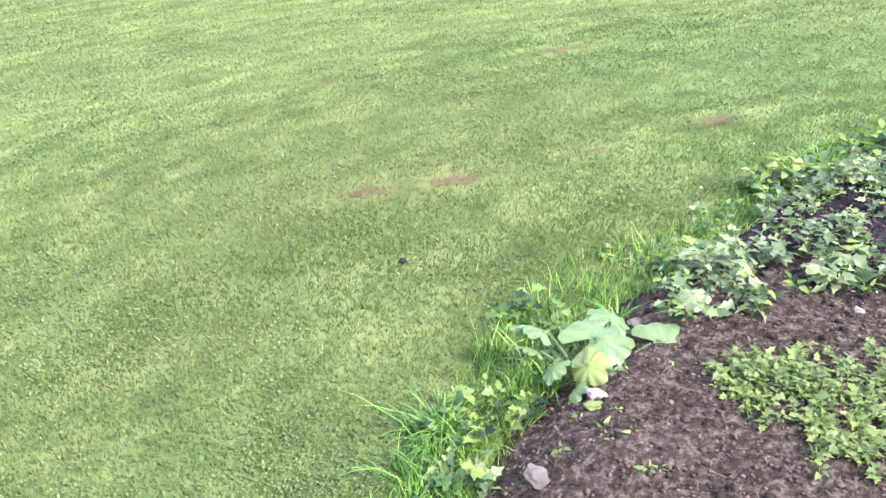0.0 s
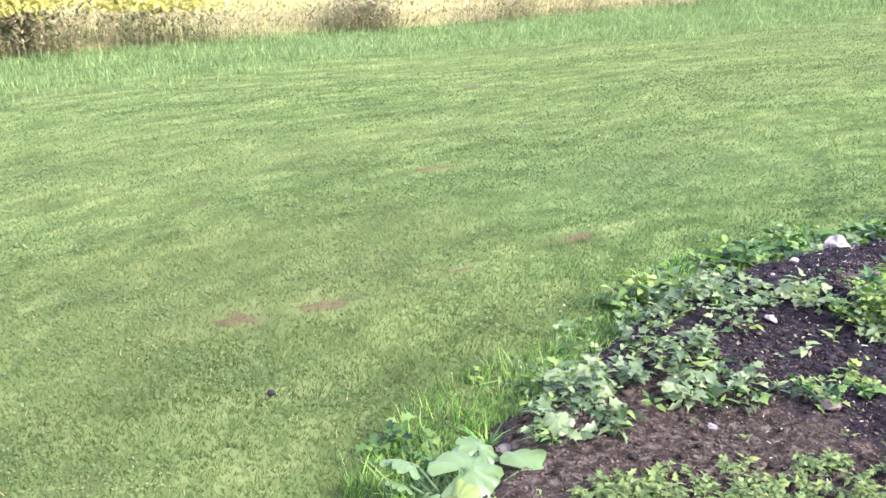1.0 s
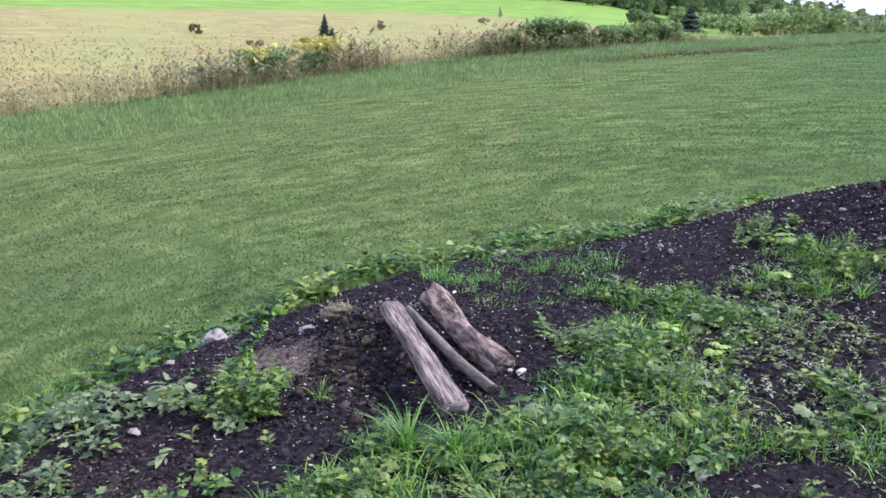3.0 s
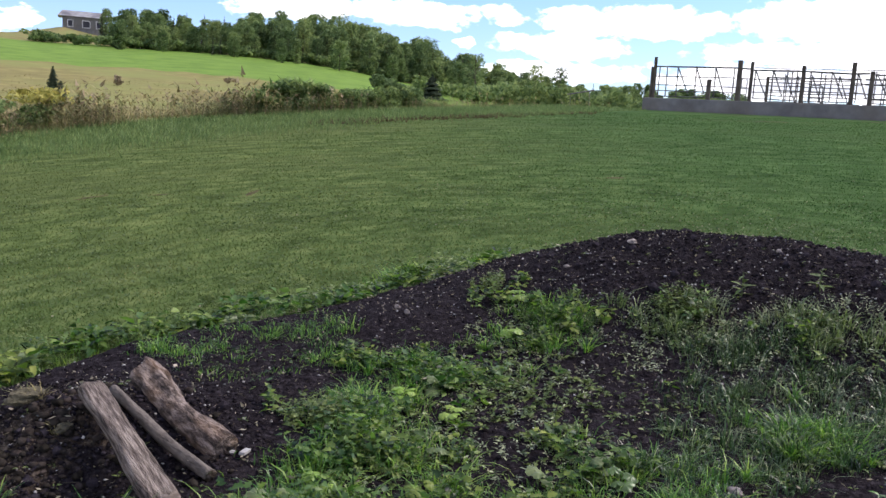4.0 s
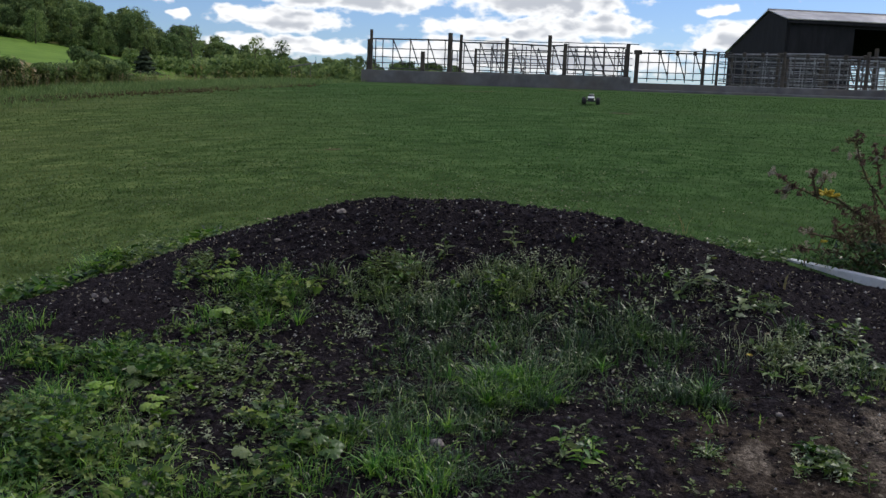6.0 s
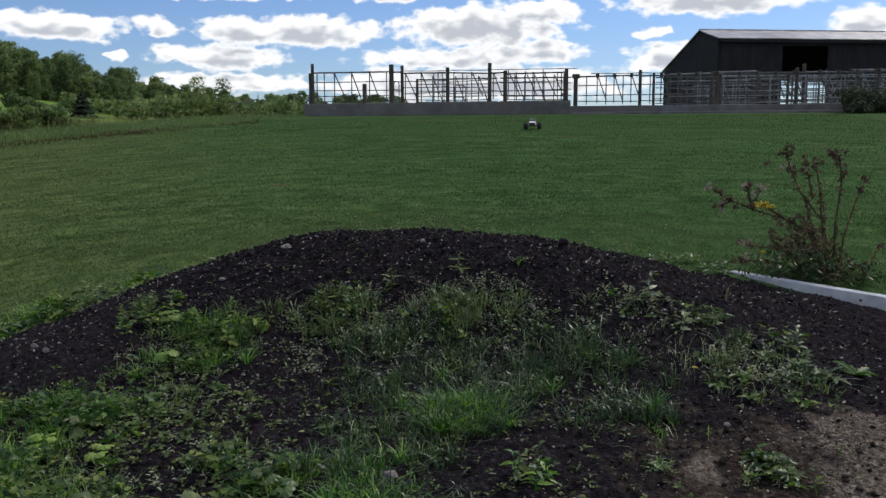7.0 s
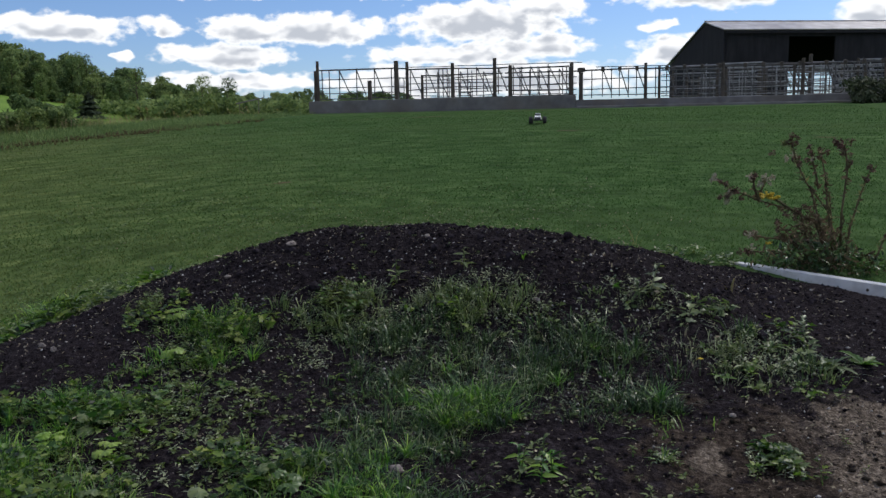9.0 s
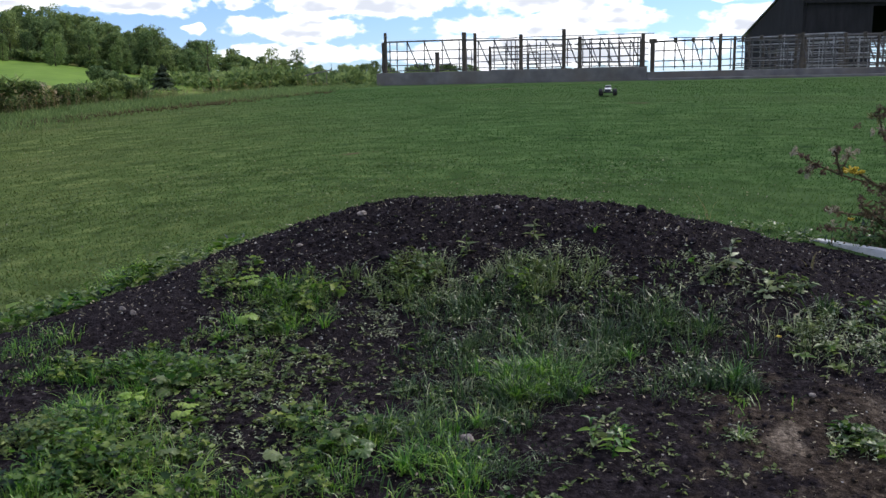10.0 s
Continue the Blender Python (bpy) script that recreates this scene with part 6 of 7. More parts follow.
# stray seedlings over the bare soil
weed_field("seedlings", [(3.6, 0.6, 3.0, 3.6, 330, 0.6), (6.9, 1.2, 0.9, 2.2, 90, 0.6), (1.1, 2.3, 0.9, 0.6, 50, 0.6), (5.2, 1.2, 1.1, 1.9, 420, 0.55)], M_LEAF_YELLOW, "tiny scattered seedlings on bare soil", 0.026, 0.45, 5, 0.04)

grass_field("bed_grass", [(5.1, 0.62, 0.2, 0.15, 300, 0.1), (4.75, 0.55, 0.3, 0.2, 400, 0.1), 
    (5.3, 0.9, 0.5, 0.35, 1100, 0.13), (5.75, 1.2, 0.3, 0.25, 400, 0.11), (6.15, 0.3, 0.45, 0.55, 2100, 0.15), (6.1, -0.25, 0.3, 0.3, 600, 0.13), (5.72, -0.45, 0.14, 0.14, 320, 0.14), (5.46, 0.52, 0.25, 0.28, 900, 0.16),
    (5.75, 0.0, 0.35, 0.4, 800, 0.12), (5.07, -0.4, 0.2, 0.15, 110, 0.1), (6.45, 0.9, 0.25, 0.4, 500, 0.15), (6.25, 1.2, 0.3, 0.3, 800, 0.11), (6.55, 1.35, 0.25, 0.3, 420, 0.11), (5.95, 1.1, 0.25, 0.2, 500, 0.1), (6.2, 2.3, 0.3, 0.3, 420, 0.12), (6.35, -1.1, 0.35, 0.3, 420, 0.12), (4.5, 0.7, 0.5, 0.35, 420, 0.11), (4.85, 0.9, 0.3, 0.3, 500, 0.13)],
    M_BEDGRASS, "tufts of dark green grass growing in the garden soil")
grass_field("edge_grass", [(0.75, 3.3, 0.2, 0.2, 300, 0.1), (1.0, 3.6, 0.2, 0.2, 300, 0.11), (1.35, 3.95, 0.22, 0.2, 400, 0.12), (1.7, 4.3, 0.2, 0.16, 400, 0.12), (2.1, 4.55, 0.25, 0.12, 500, 0.13), (2.6, 4.75, 0.3, 0.1, 500, 0.12), (3.4, 4.9, 0.4, 0.1, 500, 0.12),
                            (4.3, 5.0, 0.5, 0.1, 800, 0.15), (5.2, 4.85, 0.4, 0.12, 800, 0.16), (6.0, 4.5, 0.4, 0.12, 700, 0.16), (6.9, 4.25, 0.5, 0.12, 400, 0.14), (0.45, 2.85, 0.14, 0.18, 400, 0.12)], M_STRIP, "long pale green grass at the lawn side of the bed")
grass_field("mound_foot_grass", [(6.62, 1.6, 0.26, 0.32, 460, 0.13), (6.78, 0.7, 0.22, 0.42, 800, 0.14), (6.75, -0.15, 0.25, 0.3, 70, 0.11), (6.85, -0.66, 0.25, 0.25, 60, 0.11), (6.3, -1.1, 0.35, 0.3, 260, 0.12), (6.6, 2.2, 0.2, 0.3, 160, 0.12)],
            M_LEAF_PALE, "pale feathery grass along the foot of the mound", 0.008)
# thin pale blades: the glints in the grass, put there as colour
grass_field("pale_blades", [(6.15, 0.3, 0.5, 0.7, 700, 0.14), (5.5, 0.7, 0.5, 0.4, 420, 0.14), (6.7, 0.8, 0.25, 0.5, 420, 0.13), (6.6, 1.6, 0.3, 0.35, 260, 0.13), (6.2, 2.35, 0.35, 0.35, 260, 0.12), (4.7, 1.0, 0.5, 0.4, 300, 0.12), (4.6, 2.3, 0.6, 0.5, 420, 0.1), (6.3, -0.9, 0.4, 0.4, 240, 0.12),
    (3.6, 2.1, 0.7, 0.4, 300, 0.1), (6.7, -0.3, 0.3, 0.4, 60, 0.12), (5.3, 2.6, 0.5, 0.4, 220, 0.1)], M_PALE_GLINT, "pale-coloured blades of grass standing in for glints among the bed plants", 0.0036, 0.55)
grass_field("carpet_grass", [
    (5.1, 2.75, 0.5, 0.35, 1500, 0.1), (6.17, 2.42, 0.35, 0.35, 1500, 0.13), (4.5, 2.5, 0.45, 0.4, 1500, 0.12), (4.55, 0.95, 0.4, 0.35, 1300, 0.12), (3.9, 2.1, 0.6, 0.4, 2100, 0.13), (3.2, 2.15, 0.6, 0.35, 2300, 0.14), (2.7, 2.45, 0.4, 0.25, 1200, 0.13), (2.5, 2.3, 0.5, 0.35, 900, 0.09),
    (4.3, 1.6, 0.5, 0.4, 700, 0.08), (5.43, 0.55, 0.22, 0.2, 1500, 0.15), (5.0, 1.05, 0.3, 0.2, 400, 0.1), (4.1, 2.7, 0.4, 0.3, 800, 0.1), (5.55, -0.5, 0.3, 0.2, 300, 0.1), (2.9, 1.4, 0.7, 0.5, 900, 0.1), (3.9, 0.9, 0.5, 0.4, 500, 0.1)],
    M_TALL, "fresh green grass between the weeds of the bed", 0.006)
grass_field("meadow_grass", [
    (4.95, 3.7, 0.5, 0.4, 800, 0.09), (5.3, 3.3, 0.35, 0.3, 400, 0.09), (4.9, 4.3, 0.4, 0.25, 600, 0.09), (5.6, 3.9, 0.4, 0.3, 400, 0.08), (5.0, 2.7, 0.6, 0.45, 900, 0.09), (0.0, 2.3, 0.14, 0.2, 600, 0.12), (0.25, 2.75, 0.15, 0.2, 300, 0.11),
    (4.5, 1.7, 0.5, 0.4, 500, 0.09), (5.5, 2.5, 0.4, 0.4, 500, 0.1), (7.2, 4.3, 0.5, 0.15, 700, 0.19), (8.1, 3.9, 0.5, 0.2, 420, 0.12), (3.4, 1.9, 0.6, 0.3, 500, 0.1), (2.2, 4.75, 0.4, 0.12, 300, 0.1), (3.3, 4.95, 0.6, 0.1, 340, 0.1), (4.6, 5.0, 0.6, 0.1, 300, 0.1)],
    M_TALL, "light green grass growing between the soil heaps")


def grass_tuft(x, y, n, h, seed, label, mat=M_TALL, group="grass tufts"):
    rng = np.random.default_rng(seed)
    V, F = [], []
    for i in range(n):
        a = rng.uniform(0, math.tau)
        hh = h * rng.uniform(0.55, 1.1)
        lean = rng.uniform(0.1, 1.25) * hh
        w = rng.uniform(0.004, 0.0095)
        d, s = np.array([math.cos(a), math.sin(a), 0]), np.array([-math.sin(a), math.cos(a), 0])
        b = d * rng.uniform(0, 0.03)
        k = len(V)
        for t in (0.0, 0.4, 0.75):
            c = b + d * lean * t ** 1.8 + np.array([0, 0, hh * (t - 0.28 * t * t)])
            V += [c - s * w * (1 - 0.5 * t) / 2, c + s * w * (1 - 0.5 * t) / 2]
        V.append(b + d * lean * 1.1 + np.array([0, 0, hh * 0.7]))
        F += [(k, k + 1, k + 3, k + 2), (k + 2, k + 3, k + 5, k + 4), (k + 4, k + 5, k + 6)]
    ob = new("grass_tuft", mesh_of("grass_tuft", V, F, mat))
    ob.matrix_basis = pose(x, y, gz(x, y) - 0.01)
    return tagged(ob, label, "grass", group)


grass_tuft(2.95, 2.56, 90, 0.27, 1, "tall arching green grass tuft beside the log end")
grass_tuft(3.06, 2.38, 70, 0.22, 21, "broad bright green grass tuft before the logs")
grass_tuft(2.95, 3.25, 26, 0.12, 22, "short pale grass tuft at the foot of the hump")
grass_tuft(5.08, -0.44, 26, 0.09, 23, "small spiky grass tuft on trodden soil")
grass_tuft(7.25, -0.97, 7, 0.16, 24, "few straw wisps on the mound face", M_STRAW)
grass_tuft(5.72, -0.45, 50, 0.16, 2, "spiky green grass tuft at the soil edge")
grass_tuft(5.3, 0.62, 70, 0.17, 3, "thick bright green grass tuft on the soil")
grass_tuft(0.02, 2.4, 70, 0.17, 4, "bright green grass tuft at the lawn edge")
grass_tuft(3.36, 3.45, 24, 0.08, 5, "thin pale grass wisp on the soil hump", M_STRAW)
grass_tuft(3.4, 3.76, 40, 0.1, 6, "mossy dry grass sod on the soil hump", M_OLIVE)
grass_tuft(3.44, 3.7, 30, 0.09, 26, "dry grass wisp on the soil hump", M_STRAW)
grass_tuft(7.25, 0.45, 22, 0.09, 7, "sparse grass wisp on the mound face")


grass_tuft(9.9, -0.38, 5, 0.42, 8, "few tall dry grass stalks standing in the lawn", M_STRAW)
for k, (x, y) in enumerate(((2.5, 2.2), (2.9, 1.95), (3.6, 2.2), (4.15, 2.55), (4.6, 2.5), (5.35, 2.75), (5.6, 2.15), (4.9, 1.15), (5.0, 0.75), (6.0, 0.75), (6.3, -0.1), (2.25, 2.55), (1.2, 3.55), (1.7, 4.1), (0.7, 3.0), (0.4, 2.6), (3.2, 2.35), (3.95, 2.45), (4.35, 2.15), (4.45, 2.75), (4.75, 2.75), (5.05, 2.95), (5.3, 2.45), (5.75, 2.55), (6.1, 2.25), (6.05, 2.0), (5.45, 0.3), (5.6, 0.9), (5.9, 0.1), (4.5, 0.95), (4.45, 0.65), (3.6, 1.75), (3.0, 2.2))):
    grass_tuft(x, y, 26 + 9 * (k % 3), 0.11 + 0.03 * (k % 2), 60 + k, "green grass tuft among the weeds of the bed")


# ---- squash plant ----
def big_leaf(size, lobes, curl, seed):
    rng = np.random.default_rng(seed)
    bm = bmesh.new()
    rings, sides = 6, 40
    c = bm.verts.new((0, 0, 0))
    prev = None
    for r in range(1, rings + 1):
        ring = []
        for k in range(sides):
            a = k * math.tau / sides
            e = 1 + 0.1 * math.cos(lobes * a) + (0.05 * (k % 2) + rng.normal() * 0.02) * r / rings
            if abs(k - sides // 2) < 2:
                e *= 0.4
            d = size * e * r / rings
            z = -curl * d * d / size + 0.1 * size * math.cos(2 * lobes * a) * (r / rings) ** 2 + 0.05 * size * noise.noise(Vector((math.cos(a) * d * 20, math.sin(a) * d * 20, seed)))
            ring.append(bm.verts.new((math.cos(a) * d + size * 0.25, math.sin(a) * d, z)))
        for k in range(sides):
            n = (k + 1) % sides
            if prev:
                bm.faces.new((prev[k], ring[k], ring[n], prev[n]))
            else:
                bm.faces.new((c, ring[k], ring[n]))
        prev = ring
    return bm


def make_squash():
    th = thing("squash_plant", pose(0.52, 2.6, gz(0.52, 2.6)), "squash plant with large pale green lobed leaves in the soil", "plant")
    leaves = [(0.02, 0.04, 0.13, 0.13, 16, 4, 20), (0.25, 0.05, 0.11, 0.12, 22, 10, -10), (-0.14, 0.1, 0.12, 0.07, 24, -14, 150), (-0.02, -0.06, 0.1, 0.07, 42, 10, -60), (-0.12, -0.04, 0.08, 0.055, 30, 30, -130), (0.1, 0.16, 0.13, 0.08, 20, 0, 70),
              (-0.18, 0.03, 0.09, 0.05, 30, -20, 170), (0.06, -0.1, 0.06, 0.045, 40, 30, -40), (-0.06, -0.14, 0.05, 0.045, 50, 0, -100), (-0.2, 0.14, 0.1, 0.05, 30, 0, 120)]
    for i, (x, y, z, s, rx, ry, rz) in enumerate(leaves):
        stem = bmesh.new()
        rod(stem, (0, 0, -0.02), (x * 0.9, y * 0.9, z), 0.006, 0.004, 6)
        part("leaf_stalk", stem, M_LEAF_PALE, th)
        mat = M_LEAF_BIG if i != 3 else M_LEAF_YELLOW
        part("leaf", big_leaf(s, 5, 0.3, i), mat, th, "yellowing small leaf" if i == 3 else "", smooth=True, at=pose(x, y, z, rx, ry, rz))


make_squash()


def leafy_stem(name, x, y, h, n, size, mat, label, seed, category="weed"):
    rng = np.random.default_rng(seed)
    th = thing(name, pose(x, y, gz(x, y)), label, category)
    bm = bmesh.new()
    tx, ty = rng.normal(0, 0.22, 2) * h
    rod(bm, (0, 0, -0.02), (tx, ty, h), 0.004, 0.002, 6)
    part("stem", bm, mat, th)
    f = np.clip(np.linspace(0.1, 1.02, n) + rng.normal(0, 0.05, n), 0.05, 1.03)
    a = np.arange(n) * 2.4 + rng.normal(0, 0.6, n)
    out = np.stack([np.cos(a), np.sin(a), rng.normal(0.1, 0.4, n) + 0.5 * f], -1)
    out /= np.linalg.norm(out, axis=1)[:, None]
    up = np.stack([-np.cos(a) * 0.5, -np.sin(a) * 0.5, np.ones(n)], -1) + rng.normal(0, 0.35, (n, 3))
    l = size * (1.1 - 0.6 * f) * rng.uniform(0.45, 1.35, n)
    v, fc = leaf_quads(np.stack([tx * f, ty * f, h * f], -1), out, up, l, l * rng.uniform(0.26, 0.48, n))
    part("leaves", mesh_of("leaves", v, fc, mat), mat, th)
    return th


leafy_stem("tall_weed", 2.67, 3.74, 0.35, 62, 0.1, M_TALL, "upright feathery green weed on the soil", 3)
leafy_stem("tall_weed", 7.12, 0.85, 0.14, 16, 0.09, M_LEAF_YELLOW, "wilted yellow-green weed on the mound face", 4)
leafy_stem("tall_weed", 2.7, 3.58, 0.2, 40, 0.09, M_TALL, "leafy young green weed beside a taller one", 14)
for k, (x, y) in enumerate(((4.87, 0.13), (4.93, 0.2), (4.83, 0.2), (4.9, 0.05), (4.97, 0.1), (4.8, 0.1))):
    leafy_stem("leafy_weed", x, y, 0.1 + 0.02 * (k % 3), 11 + k % 4, 0.075, (M_LEAF_YELLOW, M_TALL)[k % 2], "loose yellow-green leafy weed on bare soil", 40 + k)
leafy_stem("tall_weed", 6.95, -0.43, 0.19, 18, 0.085, M_PALE_GLINT, "upright weed with pale leaves at the mound foot", 15)
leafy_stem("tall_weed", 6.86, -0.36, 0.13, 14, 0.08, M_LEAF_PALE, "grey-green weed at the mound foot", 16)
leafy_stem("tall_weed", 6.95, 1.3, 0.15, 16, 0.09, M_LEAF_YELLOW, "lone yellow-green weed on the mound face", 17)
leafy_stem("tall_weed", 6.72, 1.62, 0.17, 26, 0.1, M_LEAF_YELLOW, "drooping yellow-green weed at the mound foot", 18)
leafy_stem("tall_weed", 6.7, -1.36, 0.16, 20, 0.08, M_PALE_GLINT, "pale-leaved weed at the edge of sandy ground", 19)
leafy_stem("seedling", 1.86, 2.95, 0.05, 8, 0.08, M_LEAF_PALE, "pale rosette seedling on bare soil", 8)
leafy_stem("seedling", 2.2, 3.0, 0.05, 8, 0.06, M_LEAF_YELLOW, "yellowish rosette seedling on bare soil", 9)
leafy_stem("seedling", 2.12, 3.22, 0.06, 7, 0.09, M_LEAF_PALE, "young four-leaved seedling on bare soil", 5)
leafy_stem("seedling", 2.3, 3.3, 0.05, 6, 0.06, M_LEAF_YELLOW, "small yellow-green seedling on bare soil", 6)
leafy_stem("seedling", 2.0, 2.95, 0.05, 6, 0.07, M_LEAF_YELLOW, "yellowed seedling beside a stone", 7)


def lobed_weed(x, y, sizes, seed, label, mat=None):
    """A low plant of a few lobed leaves on short stalks."""
    rng = np.random.default_rng(seed)
    th = thing("broad_leaved_weed", pose(x, y, gz(x, y)), label, "weed")
    for i, s in enumerate(sizes):
        a = i * 2.4 + seed
        px, py, pz = math.cos(a) * s * 1.1, math.sin(a) * s * 1.1, 0.035 + 0.02 * (i % 3)
        bm = bmesh.new()
        rod(bm, (0, 0, -0.02), (px * 0.8, py * 0.8, pz), 0.003, 0.002, 5)
        part("leaf_stalk", bm, M_LEAF_PALE, th)
        part("leaf", big_leaf(s, 4, 0.35, seed + i), mat or M_LEAF_PALE, th, smooth=True, at=pose(px * 0.8, py * 0.8, pz, rng.normal() * 14, rng.normal() * 14 + 8, math.degrees(a)))


for k, (x, y, sizes) in enumerate(((2.33, 3.82, (0.06, 0.045, 0.05)), (2.45, 3.68, (0.06, 0.04, 0.05, 0.03)), (2.62, 3.45, (0.05, 0.04)), (4.66, 1.32, (0.035, 0.042, 0.034, 0.03)), (4.4, 1.5, (0.034, 0.038, 0.03)), (4.35, 2.0, (0.034, 0.03, 0.036)),
                                   (3.6, 2.35, (0.045, 0.05, 0.04)), (1.15, 3.3, (0.06, 0.07, 0.05)), (1.5, 3.05, (0.05, 0.06, 0.05)), (0.95, 2.95, (0.05, 0.06)), (5.05, 2.45, (0.045, 0.04, 0.04)))):
    lobed_weed(x, y, sizes, 90 + 7 * k, "broad-leaved grey-green weed with lobed leaves on the soil")


def rosette_weed(x, y, n, length, seed, label, mat):
    """A flat rosette of long toothed leaves, each bent over its tip."""
    rng = np.random.default_rng(seed)
    th = thing("rosette_weed", pose(x, y, gz(x, y)), label, "weed")
    for i in range(n):
        L, wd = length * rng.uniform(0.6, 1.1), length * rng.uniform(0.13, 0.2)
        rise, V, F = rng.uniform(0.25, 0.75), [], []
        for j in range(9):
            f = j / 8
            w = wd * (math.sin(math.pi * min(1, f * 0.92 + 0.08)) ** 0.7) * (1.0 if j % 2 else 0.62)
            c = (f * L, 0, L * (rise * f - 0.75 * f * f * rise) + 0.01)
            V += [(c[0], -w, c[2] + w * 0.35), c, (c[0], w, c[2] + w * 0.35)]
            if j:
                k = 3 * j
                F += [(k - 3, k - 2, k + 1, k), (k - 2, k - 1, k + 2, k + 1)]
        part("leaf", mesh_of("leaf", V, F, mat), mat, th, at=pose(0, 0, 0, rng.normal() * 14, rng.normal() * 8, i * 137.5 + rng.normal() * 20))


for k, (x, y, n, L) in enumerate(((6.36, -1.44, 11, 0.15), (6.43, -1.62, 9, 0.16), (6.2, -0.95, 9, 0.11), (6.5, -1.12, 8, 0.12), (6.05, -0.8, 7, 0.09), (5.95, -0.95, 6, 0.08), (5.08, -0.44, 8, 0.07), (5.16, -0.9, 8, 0.08), (5.1, -1.02, 8, 0.07), (5.22, -1.0, 7, 0.06),
                                  (2.5, 2.15, 9, 0.12), (3.35, 2.3, 9, 0.11), (4.05, 2.35, 9, 0.11), (4.7, 2.1, 8, 0.1), (5.0, 1.6, 7, 0.08), (5.3, 1.2, 7, 0.08))):
    rosette_weed(x, y, n, L, 500 + k, "rosette weed with long toothed grey-green leaves on the soil", (M_LEAF_PALE, M_LEAF, M_LEAF_YELLOW)[k % 3])


def dandelion(x, y):
    th = thing("dandelion", pose(x, y, gz(x, y)), "single yellow dandelion flower on a short stalk", "flower")
    bm = bmesh.new()
    rod(bm, (0, 0, -0.01), (0.008, 0, 0.09), 0.002, 0.002, 6)
    part("stalk", bm, M_LEAF_PALE, th)
    bm = bmesh.new()
    for i in range(22):
        a, r, z = i * 2.4, 0.006 + 0.0006 * i, 0.1 - 0.0005 * i
        d, e = Vector((math.cos(a), math.sin(a), 0.25)), Vector((-math.sin(a), math.cos(a), 0)) * 0.0028
        c = Vector((0.008, 0, z))
        bm.faces.new([bm.verts.new(q) for q in (c - e * 0.5, c + d * r + e, c + d * r * 1.25, c + d * r - e)])
    part("flower_head", bm, M_PETAL, th)


dandelion(6.08, -0.68)

# the same kind among the weeds of the bed
for k, (px, py) in enumerate(((3.1, 2.2), (3.45, 2.05), (3.8, 2.25), (4.0, 1.85), (4.3, 2.3), (4.45, 2.55), (2.75, 2.5), (2.5, 2.3), (4.75, 2.2), (3.3, 1.75), (3.7, 1.6), (4.85, 2.55), (5.2, 2.5), (5.5, 2.3), (6.0, 2.5), (6.25, 2.2), (4.6, 1.2), (6.5, 2.75), (6.65, 1.6))):
    lobed_weed(px, py, [0.028 + 0.018 * ((k * 7 + q * 5) % 10) / 10 for q in range(4 + k % 3)], 300 + 5 * k, "broad-leaved green weed with lobed leaves among the bed plants", (M_LEAF, M_LEAF_BIG, M_TALL)[k % 3])


